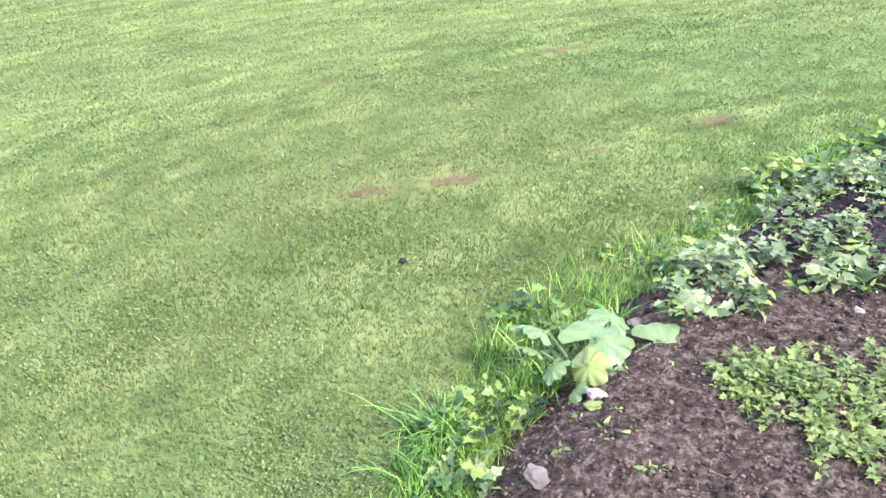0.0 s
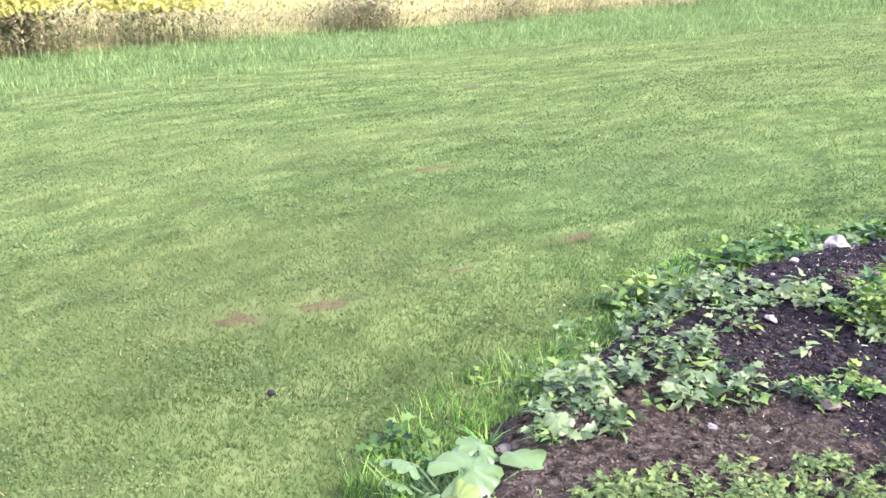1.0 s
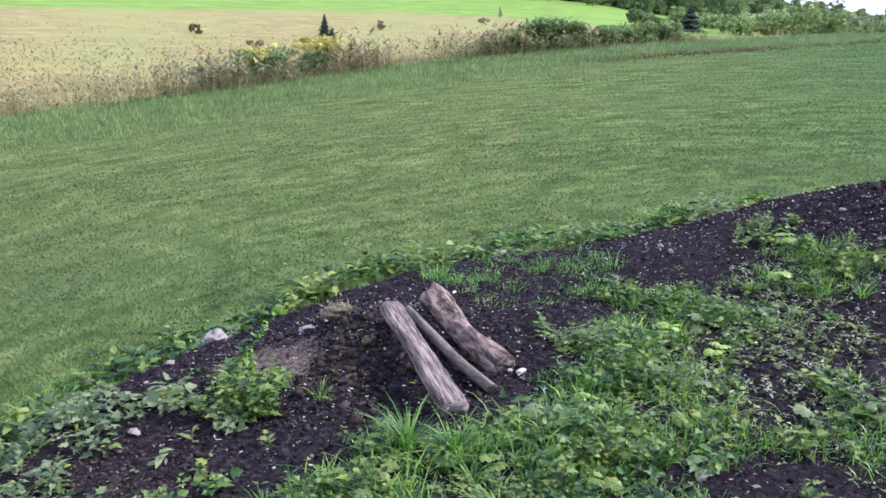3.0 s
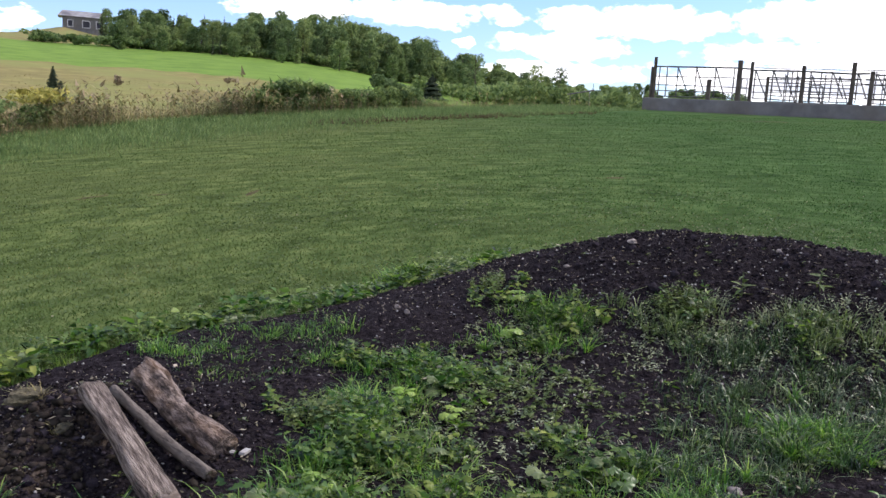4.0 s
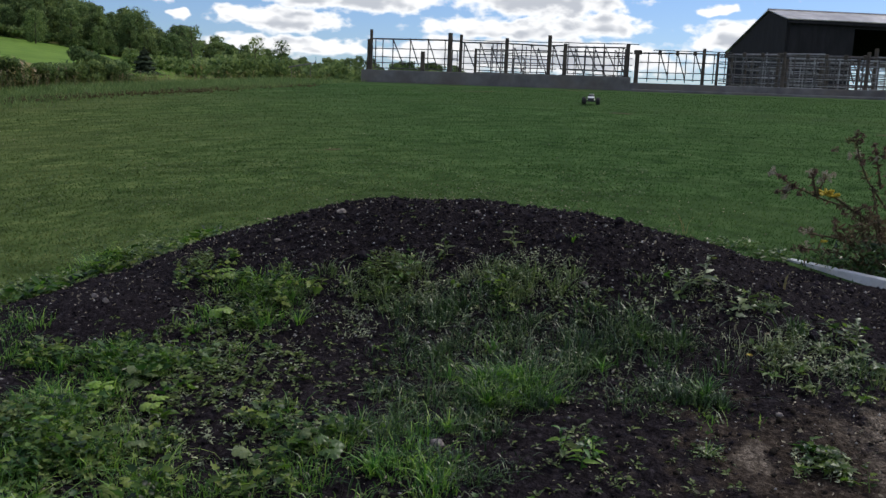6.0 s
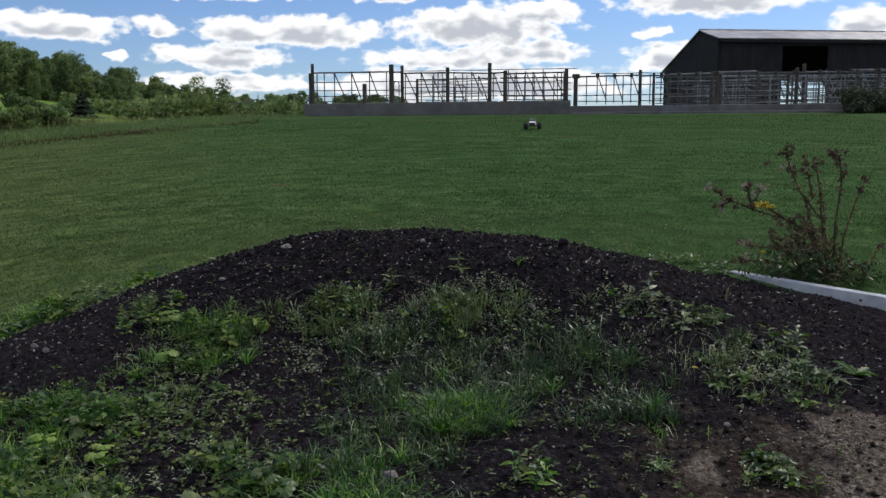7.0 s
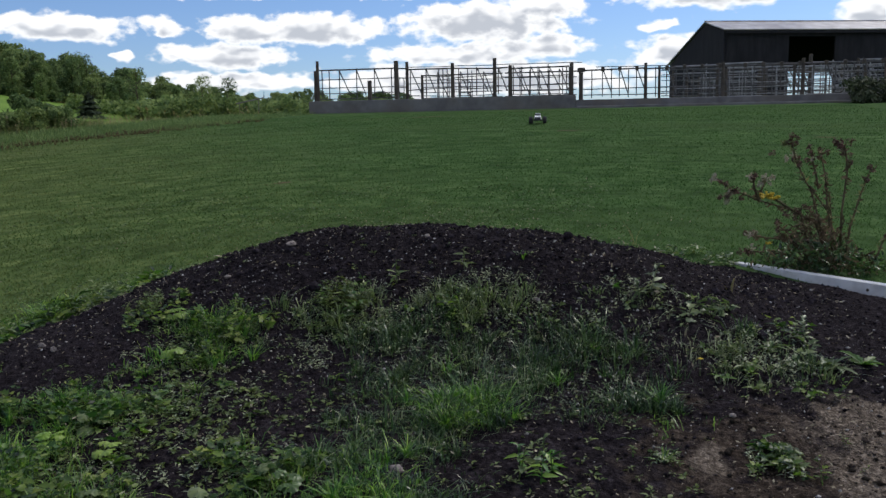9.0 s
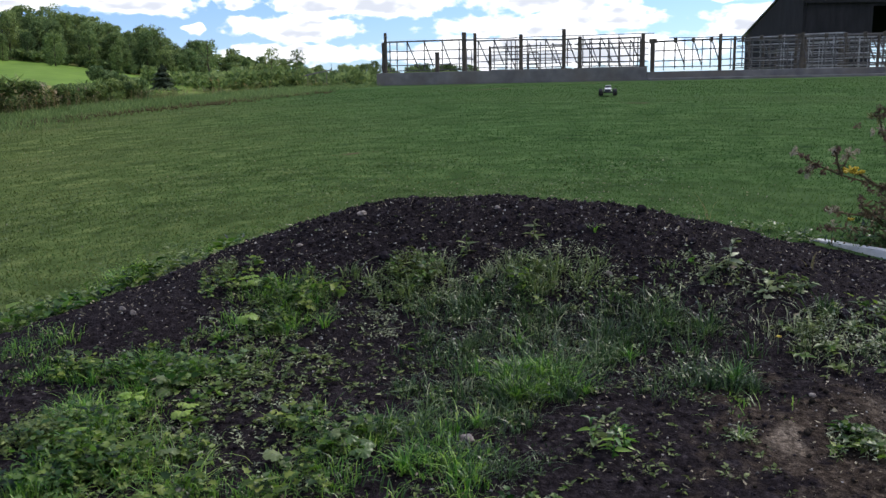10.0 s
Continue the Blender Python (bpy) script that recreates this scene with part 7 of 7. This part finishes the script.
# ---- thistle bush and board ----
def make_thistle():
    x0 = 9.1
    th = thing("thistle_bush", pose(x0, -2.06, gz(x0, -2.06)), "tall dried brown thistle with fluffy seed heads and one yellow flower", "thistle")
    rng = np.random.default_rng(12)
    foot = 0.45

    def local(y, z, dx=0.0):
        return Vector((dx, y + 2.06, z - foot))
    # stems as lines of (y, height) over the base
    stems = [[(-2.06, 0.43), (-1.99, 0.95), (-1.8, 1.2), (-1.71, 1.39), (-1.67, 1.53), (-1.61, 1.55)], [(-2.06, 0.43), (-1.98, 0.98), (-1.94, 1.25), (-1.89, 1.48)], [(-1.9, 1.15), (-1.86, 1.3), (-1.83, 1.42)],
             [(-2.09, 0.43), (-2.09, 0.95), (-2.12, 1.3), (-2.1, 1.5), (-2.03, 1.54)], [(-2.12, 0.43), (-2.17, 0.82), (-2.26, 1.12), (-2.33, 1.33)], [(-2.04, 0.45), (-1.88, 0.86), (-1.68, 0.97), (-1.41, 1.05), (-1.2, 1.14), (-1.06, 1.24)],
             [(-1.41, 1.05), (-1.37, 1.18), (-1.35, 1.28)], [(-1.41, 1.05), (-1.44, 1.15), (-1.47, 1.22)], [(-1.7, 0.96), (-1.58, 1.04), (-1.5, 1.08)], [(-1.2, 1.14), (-1.15, 1.08)], [(-2.04, 0.43), (-1.7, 0.7), (-1.36, 0.74)],
             [(-2.02, 0.43), (-1.65, 0.58), (-1.32, 0.6)], [(-2.3, 0.4), (-2.4, 0.6), (-2.46, 0.76)], [(-2.15, 0.42), (-2.25, 0.55), (-2.33, 0.62)], [(-2.03, 0.43), (-1.9, 0.9), (-1.82, 1.18)], [(-2.0, 0.43), (-1.82, 0.72), (-1.76, 0.97)],
             [(-2.05, 0.43), (-2.02, 0.85), (-2.0, 1.12)], [(-1.99, 0.43), (-1.76, 0.62), (-1.56, 0.8)]]
    for i, line in enumerate(stems):
        dx = rng.normal() * 0.07
        pts = [local(y, z, dx * k / len(line) + rng.normal() * 0.012) for k, (y, z) in enumerate(line)]
        bm = bmesh.new()
        for k, (p, q) in enumerate(zip(pts, pts[1:])):
            r = 0.0105 * (1 - 0.62 * k / len(pts))
            rod(bm, p, q, r, r * 0.85, 6)
        total = sum((q - p).length for p, q in zip(pts, pts[1:]))
        n = int(26 * total) + 4
        seg = rng.integers(0, len(pts) - 1, n)
        t = rng.uniform(0, 1, n)
        at = np.array([pts[q].lerp(pts[q + 1], float(f)) for q, f in zip(seg, t)])
        for p in at[: n // 3]:
            d = Vector((rng.normal(), rng.normal(), rng.uniform(-0.3, 0.8))).normalized() * rng.uniform(0.02, 0.06)
            rod(bm, Vector(p), Vector(p) + d, 0.0025, 0.006, 4)
        part("stem", bm, M_THISTLE, th)
        # curled dead leaves along the stem
        n *= 2
        at = np.repeat(at, 2, 0)
        out = rng.normal(size=(n, 3)) + np.array([0, 0, -0.3])
        out /= np.linalg.norm(out, axis=1)[:, None]
        up = np.cross(out, rng.normal(size=(n, 3)))
        up /= np.linalg.norm(up, axis=1)[:, None]
        l = rng.uniform(0.02, 0.055, n)
        lv, lf = leaf_quads(at, out, up, l, l * 0.5, 0.4, 0.6)
        mat = M_THISTLE if i % 4 else M_OLIVE
        part("stem_leaves", mesh_of("stem_leaves", lv, lf, mat), mat, th)
    # flower heads gone to seed: y, height, how many, how many of them pale, spread
    for y, z, heads, pale, spread in ((-1.64, 1.55, 7, 0, 0.05), (-1.7, 1.4, 6, 2, 0.05), (-1.88, 1.48, 4, 0, 0.035), (-1.84, 1.41, 4, 1, 0.035), (-2.05, 1.54, 6, 0, 0.045), (-2.1, 1.44, 3, 0, 0.03), (-2.33, 1.33, 2, 0, 0.02), (-2.29, 1.22, 2, 0, 0.02), (-1.05, 1.24, 2, 2, 0.015), (-1.1, 1.2, 2, 0, 0.025),
                                      (-1.16, 1.1, 6, 3, 0.045), (-1.15, 1.03, 1, 1, 0.01), (-1.24, 1.11, 3, 0, 0.025), (-1.35, 1.27, 4, 2, 0.035), (-1.46, 1.22, 5, 4, 0.045), (-1.37, 0.74, 5, 2, 0.05), (-1.33, 0.61, 4, 1, 0.04), (-1.78, 0.98, 5, 0, 0.06), (-1.7, 0.9, 4, 0, 0.06), (-1.58, 0.82, 3, 0, 0.05), (-2.46, 0.76, 1, 0, 0.01)):
        for q in range(heads):
            c = np.array(local(y, z)) + rng.normal(0, 1, 3) * spread * np.array([0.8, 1, 0.7])
            fluffy = q < pale
            n = 34
            ball = rng.normal(size=(n, 3))
            ball /= np.linalg.norm(ball, axis=1)[:, None]
            r = rng.uniform(0.018, 0.032)
            pt = c + ball * r * rng.uniform(0.4, 1.1, (n, 1))
            v = np.stack([pt + rng.normal(0, 0.009, (n, 3)) for _ in range(3)], 1).reshape(-1, 3)
            mat = M_FLUFF if fluffy else M_WITHERED
            part("seed_head", mesh_of("seed_head", v, np.arange(len(v)).reshape(-1, 3), mat), mat, th, "pale fluffy seed head" if fluffy else "withered reddish brown flower head")
    # leaves low in the bush
    n = 2200
    y = -1.95 + rng.normal(0, 0.24, n)
    hgt = rng.uniform(0, 1, n) ** 1.5 * np.clip(0.52 - 0.9 * np.abs(y + 1.85), 0.12, 0.5)
    p = np.stack([rng.normal(0, 0.16, n), y + 2.06, hgt], -1)
    out = rng.normal(size=(n, 3)) + np.array([0, 0, 0.3])
    out /= np.linalg.norm(out, axis=1)[:, None]
    up = np.cross(out, rng.normal(size=(n, 3)))
    up /= np.linalg.norm(up, axis=1)[:, None]
    l = 0.06 * rng.uniform(0.4, 1.3, n)
    for name, sel, mat in (("green_leaves", (hgt < 0.26) & (np.arange(n) % 4 > 0), M_BEDGRASS), ("brown_leaves", (hgt >= 0.26) | (np.arange(n) % 4 == 0), M_THISTLE)):
        v, f = leaf_quads(p[sel], out[sel], up[sel], l[sel], l[sel] * 0.32)
        part(name, mesh_of(name, v, f, mat), mat, th)
    for fy, fz, wide in ((-1.47, 1.09, 1.0), (-1.52, 1.075, 1.0), (-1.5, 0.68, 0.5)):
        bm = bmesh.new()
        for k in range(16):
            w = k * math.tau / 16
            c = local(fy, fz, -0.06)
            e = c + Vector((math.sin(w) * 0.05, math.cos(w) * 0.06, 0.012 + rng.normal() * 0.012)) * wide
            rod(bm, c, e, 0.005, 0.011 * wide, 4)
        part("flower", bm, M_PETAL, th, "yellow daisy-like flower")


M_WITHERED = material("withered_flower", [(0.3, (0.055, 0.03, 0.026)), (0.7, (0.17, 0.105, 0.085))], 20, 4, 0.9, 0, island=0.5, translucent=0.25)
M_FLUFF = material("seed_fluff", [(0.3, (0.26, 0.22, 0.17)), (0.7, (0.44, 0.39, 0.31))], 20, 4, 0.9, 0, translucent=0.4)
make_thistle()


def make_board():
    a, b = Vector((9.25, -1.25, 0.0)), Vector((7.35, -3.0, 0.0))
    d = (b - a).normalized()
    L = (b - a).length
    m = Matrix(((d.x, -d.y, 0, a.x), (d.y, d.x, 0, a.y), (0, 0, 1, 0.405), (0, 0, 0, 1)))
    th = thing("edging_board", m, "white weathered edging board between soil and lawn", "board")
    bm = bmesh.new()
    box(bm, 0, L, -0.02, 0.02, -0.14, 0.085, 0.006)
    part("plank", bm, M_WHITE, th)
    bm = bmesh.new()
    box(bm, -0.004, L, 0.024, 0.07, 0.06, 0.085, 0.004)
    part("lip", bm, M_WHITE, th)
    for k in (0.12, 1.3):
        bm = bmesh.new()
        rod(bm, (k, -0.021, 0.03), (k, -0.03, 0.03), 0.012, sides=8)
        part("nail_head", bm, M_POST, th)


make_board()


def make_lawn_flowers():
    """Small white flower heads scattered in the lawn, thicker behind the mound."""
    n = 420
    x = np.concatenate([RNG.uniform(8.6, 11.5, 200), RNG.uniform(1, 16, n - 200)])
    y = np.concatenate([RNG.uniform(-1.2, 3.0, 200), RNG.uniform(-1, 11, n - 200)])
    keep = bed_inside(x, y) < -0.05
    x, y = x[keep], y[keep]
    n = len(x)
    p = np.stack([x, y, ground_z(x, y) + 0.035], -1)
    r = RNG.uniform(0.006, 0.012, n)[:, None]
    up = np.array([0, 0, 1.0])
    v = [p + up * r, p - up * r * 0.5]
    for k in range(5):
        a = k * math.tau / 5
        v.append(p + np.array([math.cos(a), math.sin(a), 0]) * r)
    v = np.stack(v, 1).reshape(-1, 3)
    t = [[0, 2 + k, 2 + (k + 1) % 5] for k in range(5)] + [[1, 2 + (k + 1) % 5, 2 + k] for k in range(5)]
    f = (np.arange(n)[:, None, None] * 7 + np.array(t)[None]).reshape(-1, 3)
    tagged(new("white_clover_flowers", mesh_of("white_clover_flowers", v, f, M_LITTER)), "small white clover flower heads in the lawn", "flowers", kind="stuff")


# ---- stones, clods and litter ----
def stone(x, y, r, flat, seed, label, name="stone", mat=None, sink=0.3, group="stones in the soil"):
    bm = bmesh.new()
    bmesh.ops.create_icosphere(bm, subdivisions=3, radius=1.0)
    for v in bm.verts:
        k = 1 + 0.45 * noise.noise(v.co * 1.3 + Vector((seed, 0, 0))) + 0.16 * noise.noise(v.co * 3 + Vector((0, seed, 0)))
        v.co = Vector((v.co.x * k * r, v.co.y * k * r * 0.72, v.co.z * k * r * flat))
    ob = part(name, bm, mat or M_STONE, None, smooth=False)
    ob.matrix_basis = pose(x, y, gz(x, y) + r * flat * (1 - 2 * sink) + 0.01, 0, 0, seed * 50)
    return tagged(ob, label, "stone", group)


stone(3.0, 4.45, 0.085, 0.6, 1, "pale pinkish half-buried field stone at the bed edge")
stone(2.14, 3.56, 0.035, 0.35, 2, "flat white stone chip lying on soil")
stone(3.3, 3.92, 0.05, 0.45, 3, "long grey stone on the soil hump")
stone(2.0, 2.8, 0.045, 0.4, 4, "reddish flat stone in the soil", mat=M_REDSTONE)
stone(5.87, 3.26, 0.022, 0.8, 5, "small white stone on dark soil")
stone(5.95, 3.4, 0.02, 0.8, 6, "small yellowish stone on dark soil")
stone(7.4, 2.25, 0.045, 0.4, 7, "light grey stone near the mound crest")
stone(6.78, 0.3, 0.025, 0.6, 8, "white chip on the mound face")
stone(4.8, 0.75, 0.035, 0.7, 9, "brownish stone among grass")
stone(0.52, 2.4, 0.03, 0.6, 10, "grey pebble beside the squash plant")
stone(0.5, 2.34, 0.03, 0.4, 11, "yellow flat pebble on soil", mat=M_LEAF_YELLOW)
stone(0.74, 2.88, 0.035, 0.3, 12, "brown flat stone under the squash leaf", mat=M_POST)
stone(0.3, 2.05, 0.05, 0.3, 13, "dark slate-like stone on soil", mat=M_POST)
stone(3.83, 2.81, 0.014, 0.7, 14, "small white lump at the end of the rotten log", mat=M_CHIP)
bm = bmesh.new()
box(bm, -0.038, 0.038, -0.014, 0.014, 0, 0.016, 0.003)
tagged(part("wood_chip", bm, M_CHIP, None, at=pose(3.86, 2.76, gz(3.86, 2.76) + 0.012, 4, 6, 20)), "small pale wood chip lying on the soil", "wood")
stone(7.6, 0.15, 0.035, 0.9, 16, "dark clod of earth on the mound crest", "clod", M_CLOD, 0.1, "clods")
stone(-0.18, 3.64, 0.022, 0.5, 17, "dark clod of earth on the lawn", "clod", M_CLOD, 0.2, "clods")
stone(7.5, 1.2, 0.03, 0.5, 18, "grey stone on the mound crest")
for k, (x, y) in enumerate(((1.1, 2.25), (1.5, 2.75), (2.6, 4.2), (2.4, 4.05), (5.6, -0.8), (7.0, 2.6))):
    stone(x, y, 0.014 + 0.006 * (k % 3), 0.5, 30 + k, "small pale stone lying on dark soil")

stone(3.4, 3.76, 0.085, 0.45, 50, "dry root-bound grass sod lying on the soil hump", "sod", M_SOD, 0.2, "clods")
stone(3.37, 3.42, 0.045, 0.5, 51, "small dry grass sod on the soil hump", "sod", M_SOD, 0.2, "clods")
bm = bmesh.new()
box(bm, -0.13, 0.13, -0.025, 0.025, 0, 0.018, 0.004)
tagged(part("wood_piece", bm, M_LOG, None, at=pose(2.42, 4.75, gz(2.42, 4.75) + 0.02, 0, 3, 12)), "short weathered wooden slat in the grass edge", "wood")


def lumps(name, n, size, mat, label, category, region, clump=0.0):
    """Many small lumps lying on the soil: low eight-sided stones."""
    x, y = region(n)
    keep = bed_inside(x, y) > 0.05
    if mat is M_CLOD:   # few dark clods on the trodden sandy ground
        keep &= np.hypot((x - 5.25) / 0.75, (y + 1.15) / 0.65) > RNG.uniform(0.6, 1.2, len(x))
    if mat in (M_CLOD, M_NEARCLOD):
        keep &= np.hypot((x - 2.97) / 0.3, (y - 3.77) / 0.26) > RNG.uniform(0.6, 1.1, len(x))
    x, y = x[keep], y[keep]
    n = len(x)
    z = crumbly_z(x, y)
    r = size * RNG.lognormal(-0.1, 0.55, n).clip(0.25, 2.0)
    k = np.array([[1, 0, 0], [0, 1, 0], [-1, 0, 0], [0, -1, 0], [0, 0, 1], [0, 0, -1]], float)
    t = np.array([[0, 1, 4], [1, 2, 4], [2, 3, 4], [3, 0, 4], [1, 0, 5], [2, 1, 5], [3, 2, 5], [0, 3, 5]])
    if size > 0.011:   # larger ones have twenty faces
        bm = bmesh.new()
        bmesh.ops.create_icosphere(bm, subdivisions=1, radius=1.0)
        k = np.array([v.co[:] for v in bm.verts])
        t = np.array([[v.index for v in f.verts] for f in bm.faces])
        bm.free()
    sc = RNG.uniform(0.5, 1.35, (n, len(k), 1))
    a = RNG.uniform(0, math.tau, n)
    c, s = np.cos(a), np.sin(a)
    v = k[None] * sc * r[:, None, None] * np.array([1, 1, 0.7])
    v = np.stack([v[..., 0] * c[:, None] - v[..., 1] * s[:, None], v[..., 0] * s[:, None] + v[..., 1] * c[:, None], v[..., 2]], -1)
    v += np.stack([x, y, z + r * 0.35], -1)[:, None]
    f = (np.arange(n)[:, None, None] * len(k) + t[None]).reshape(-1, 3)
    return tagged(new(name, mesh_of(name, v.reshape(-1, 3), f, mat, None, False)), label, category, kind="stuff")


def soil_region(n):
    x1, y1 = scatter(n // 2, 0.1, 9.2, -2.0, 4.8)
    m = n - n // 2
    which = RNG.uniform(0, 1, m)
    x2 = np.where(which < 0.6, 7.1 + RNG.normal(0, 0.7, m), np.where(which < 0.85, 3.6 + RNG.normal(0, 0.5, m), 1.0 + RNG.normal(0, 0.4, m)))
    y2 = np.where(which < 0.6, 1.0 + RNG.normal(0, 1.3, m), np.where(which < 0.85, 3.5 + RNG.normal(0, 0.45, m), 2.3 + RNG.normal(0, 0.3, m)))
    return np.concatenate([x1, x2]), np.concatenate([y1, y2])


lumps("hump_clods", 420, 0.0165, M_NEARCLOD, "fist-sized dark clods on the soil hump", "soil", lambda n: (3.3 + RNG.normal(0, 0.3, n), 3.45 + RNG.normal(0, 0.3, n)))
lumps("soil_clods", 17000, 0.009, M_CLOD, "loose dark clods over the garden soil", "soil", lambda n: (lambda q: (np.where(q[0] < 2.0, 9.2 - q[0], q[0]), q[1]))(soil_region(n)))
lumps("near_clods", 1500, 0.0095, M_NEARCLOD, "loose brown clods round the squash plant", "soil", lambda n: (RNG.uniform(0.1, 2.3, n), RNG.uniform(1.6, 4.2, n)))
lumps("hump_crumbs", 3200, 0.0085, M_CLOD, "small dark crumbs on the soil hump", "soil", lambda n: (3.3 + RNG.normal(0, 0.55, n), 3.5 + RNG.normal(0, 0.5, n)))
lumps("dry_crumbs", 11000, 0.0042, M_CRUMB, "light dry crumbs over the garden soil", "soil", lambda n: tuple(np.concatenate(q) for q in zip(soil_region(n // 2), (RNG.uniform(0.2, 3.2, n // 2), RNG.uniform(1.8, 4.4, n // 2)))))
lumps("near_crumbs", 6500, 0.0045, M_CRUMB, "light dry crumbs and grit round the squash plant", "soil", lambda n: (RNG.uniform(0.1, 2.2, n), RNG.uniform(1.7, 3.6, n)))
lumps("near_pebbles", 300, 0.0085, M_CRUMB, "small pale stones round the squash plant", "pebbles", lambda n: (RNG.uniform(0.1, 2.4, n), RNG.uniform(1.7, 4.2, n)))
lumps("pebbles", 3600, 0.0062, M_CHIP, "small pale pebbles strewn over the soil", "pebbles", lambda n: (lambda q: (np.where(q[0] < 2.2, 7.4 - q[0], q[0]), q[1]))(soil_region(n)))
lumps("sandy_gravel", 2200, 0.0042, M_GRIT, "light sandy gravel spread on trodden soil", "gravel", lambda n: (5.4 + RNG.normal(0, 0.28, n), -1.3 + RNG.normal(0, 0.28, n)))
lumps("sandy_clods", 260, 0.011, M_NEARCLOD, "brown crumbs of earth on the sandy ground", "soil", lambda n: (5.35 + RNG.normal(0, 0.4, n), -1.05 + RNG.normal(0, 0.4, n)))
lumps("hump_gravel", 5200, 0.0042, M_GRIT, "light dry crumbs on the soil hump", "gravel", lambda n: (2.97 + RNG.normal(0, 0.16, n), 3.75 + RNG.normal(0, 0.17, n)))


def make_straws():
    n = 1300
    x, y = soil_region(n)
    a = RNG.uniform(0, math.tau, n)
    l = RNG.uniform(0.005, 0.028, n)
    z = top_z(x, y) + 0.012
    p = np.stack([x, y, z], -1)
    d = np.stack([np.cos(a) * l, np.sin(a) * l, RNG.normal(0, 0.006, n)], -1)
    s = np.stack([-np.sin(a), np.cos(a), 0.5 + 0 * a], -1) * 0.001
    v = np.stack([p - d - s, p - d + s, p + d + s, p + d - s], 1).reshape(-1, 3)
    tagged(new("straw_bits", mesh_of("straw_bits", v, np.arange(len(v)).reshape(-1, 4), M_SOD)), "dry straw and stem bits lying on the soil", "straw", kind="stuff")


make_straws()


def make_berm():
    """A low line of brown earth and clods where the lawn meets the crest."""
    line = np.array([(17.6, 14.3), (18.6, 13.8), (20.6, 12.6), (22.4, 11.9), (24.6, 11.9), (26.6, 11.2)])
    n = 1300
    i = RNG.integers(0, len(line) - 1, n)
    t = RNG.uniform(0, 1, n)[:, None]
    p = line[i] * (1 - t) + line[i + 1] * t + RNG.normal(0, 0.42, (n, 2))
    r = 0.024 * RNG.lognormal(0, 0.4, n).clip(0.3, 1.8)
    k = np.array([[1, 0, 0], [0, 1, 0], [-1, 0, 0], [0, -1, 0], [0, 0, 1], [0, 0, -1]], float)
    f = np.array([[0, 1, 4], [1, 2, 4], [2, 3, 4], [3, 0, 4], [1, 0, 5], [2, 1, 5], [3, 2, 5], [0, 3, 5]])
    v = k[None] * RNG.uniform(0.5, 1.4, (n, 6, 1)) * r[:, None, None] + np.column_stack([p, ground_z(p[:, 0], p[:, 1]) + r * 0.5])[:, None]
    fc = (np.arange(n)[:, None, None] * 6 + f[None]).reshape(-1, 3)
    tagged(new("earth_berm", mesh_of("earth_berm", v.reshape(-1, 3), fc, M_BARE)), "low line of turned brown earth along the lawn's crest", "soil", kind="stuff")


make_berm()


def make_litter_and_glints():
    """Pale flakes of dry leaf lying on soil and weeds; some stand in for leaf highlights."""
    n = 7500
    x, y = scatter(n, 1.5, 8.2, -1.8, 4.4)
    keep = bed_inside(x, y) > 0.1
    x, y = x[keep], y[keep]
    n = len(x)
    p = np.stack([x, y, top_z(x, y) + 0.008 + RNG.exponential(0.018, n)], -1)
    l = 0.0085 * RNG.lognormal(0, 0.4, n)[:, None]
    u, w = RNG.normal(size=(n, 3)) * np.array([1, 1, 0.5]), RNG.normal(size=(n, 3)) * np.array([1, 1, 0.5])
    u /= np.linalg.norm(u, axis=1)[:, None]
    w /= np.linalg.norm(w, axis=1)[:, None]
    v = np.stack([p - u * l, p + w * l * 0.5, p + u * l, p - w * l * 0.45], 1).reshape(-1, 3)
    tagged(new("dry_leaf_litter", mesh_of("dry_leaf_litter", v, np.arange(n * 4).reshape(-1, 4), M_LITTER)), "pale flakes of dry leaf and painted leaf glints on the bed", "litter", kind="stuff")


# pale colour shared by dry flakes, the leaf highlights they imitate, and clover heads
M_LITTER = material("dry_leaf_flake", [(0.3, (0.1690, 0.1430, 0.0910)), (0.6, (0.3900, 0.3445, 0.2470))], 9, 4, 0.6, 0, island=0.4, translucent=0.35)
make_litter_and_glints()
make_lawn_flowers()


def make_clods():
    """The clods large enough to lift, on the mound and on the hump, as pieces of the soil."""
    shapes = []
    for k in range(8):
        bm = bmesh.new()
        bmesh.ops.create_icosphere(bm, subdivisions=1, radius=1.0)
        for v in bm.verts:
            v.co *= RNG.uniform(0.6, 1.3)
            v.co.z *= 0.75
        me = bpy.data.meshes.new("clod")
        bm.to_mesh(me)
        bm.free()
        me.materials.append(M_CLOD)
        shapes.append(me)
    soil = bpy.data.objects["garden_soil"]
    x = np.concatenate([RNG.uniform(6.6, 9.0, 260), 3.35 + RNG.normal(0, 0.38, 190)])
    y = np.concatenate([RNG.uniform(-1.6, 4.0, 260), 3.45 + RNG.normal(0, 0.4, 190)])
    keep = np.flatnonzero(bed_inside(x, y) > 0.1)[:300]
    z = crumbly_z(x, y)
    for i in keep:
        r = 0.021 * float(RNG.lognormal(0, 0.4))
        ob = new("clod", shapes[i % 8])
        ob.parent = soil
        ob.matrix_basis = pose(x[i], y[i], z[i] + 0.3 * r, 0, 0, float(RNG.uniform(0, 360))) @ Matrix.Diagonal((r, r * float(RNG.uniform(0.7, 1.2)), r, 1))


make_clods()
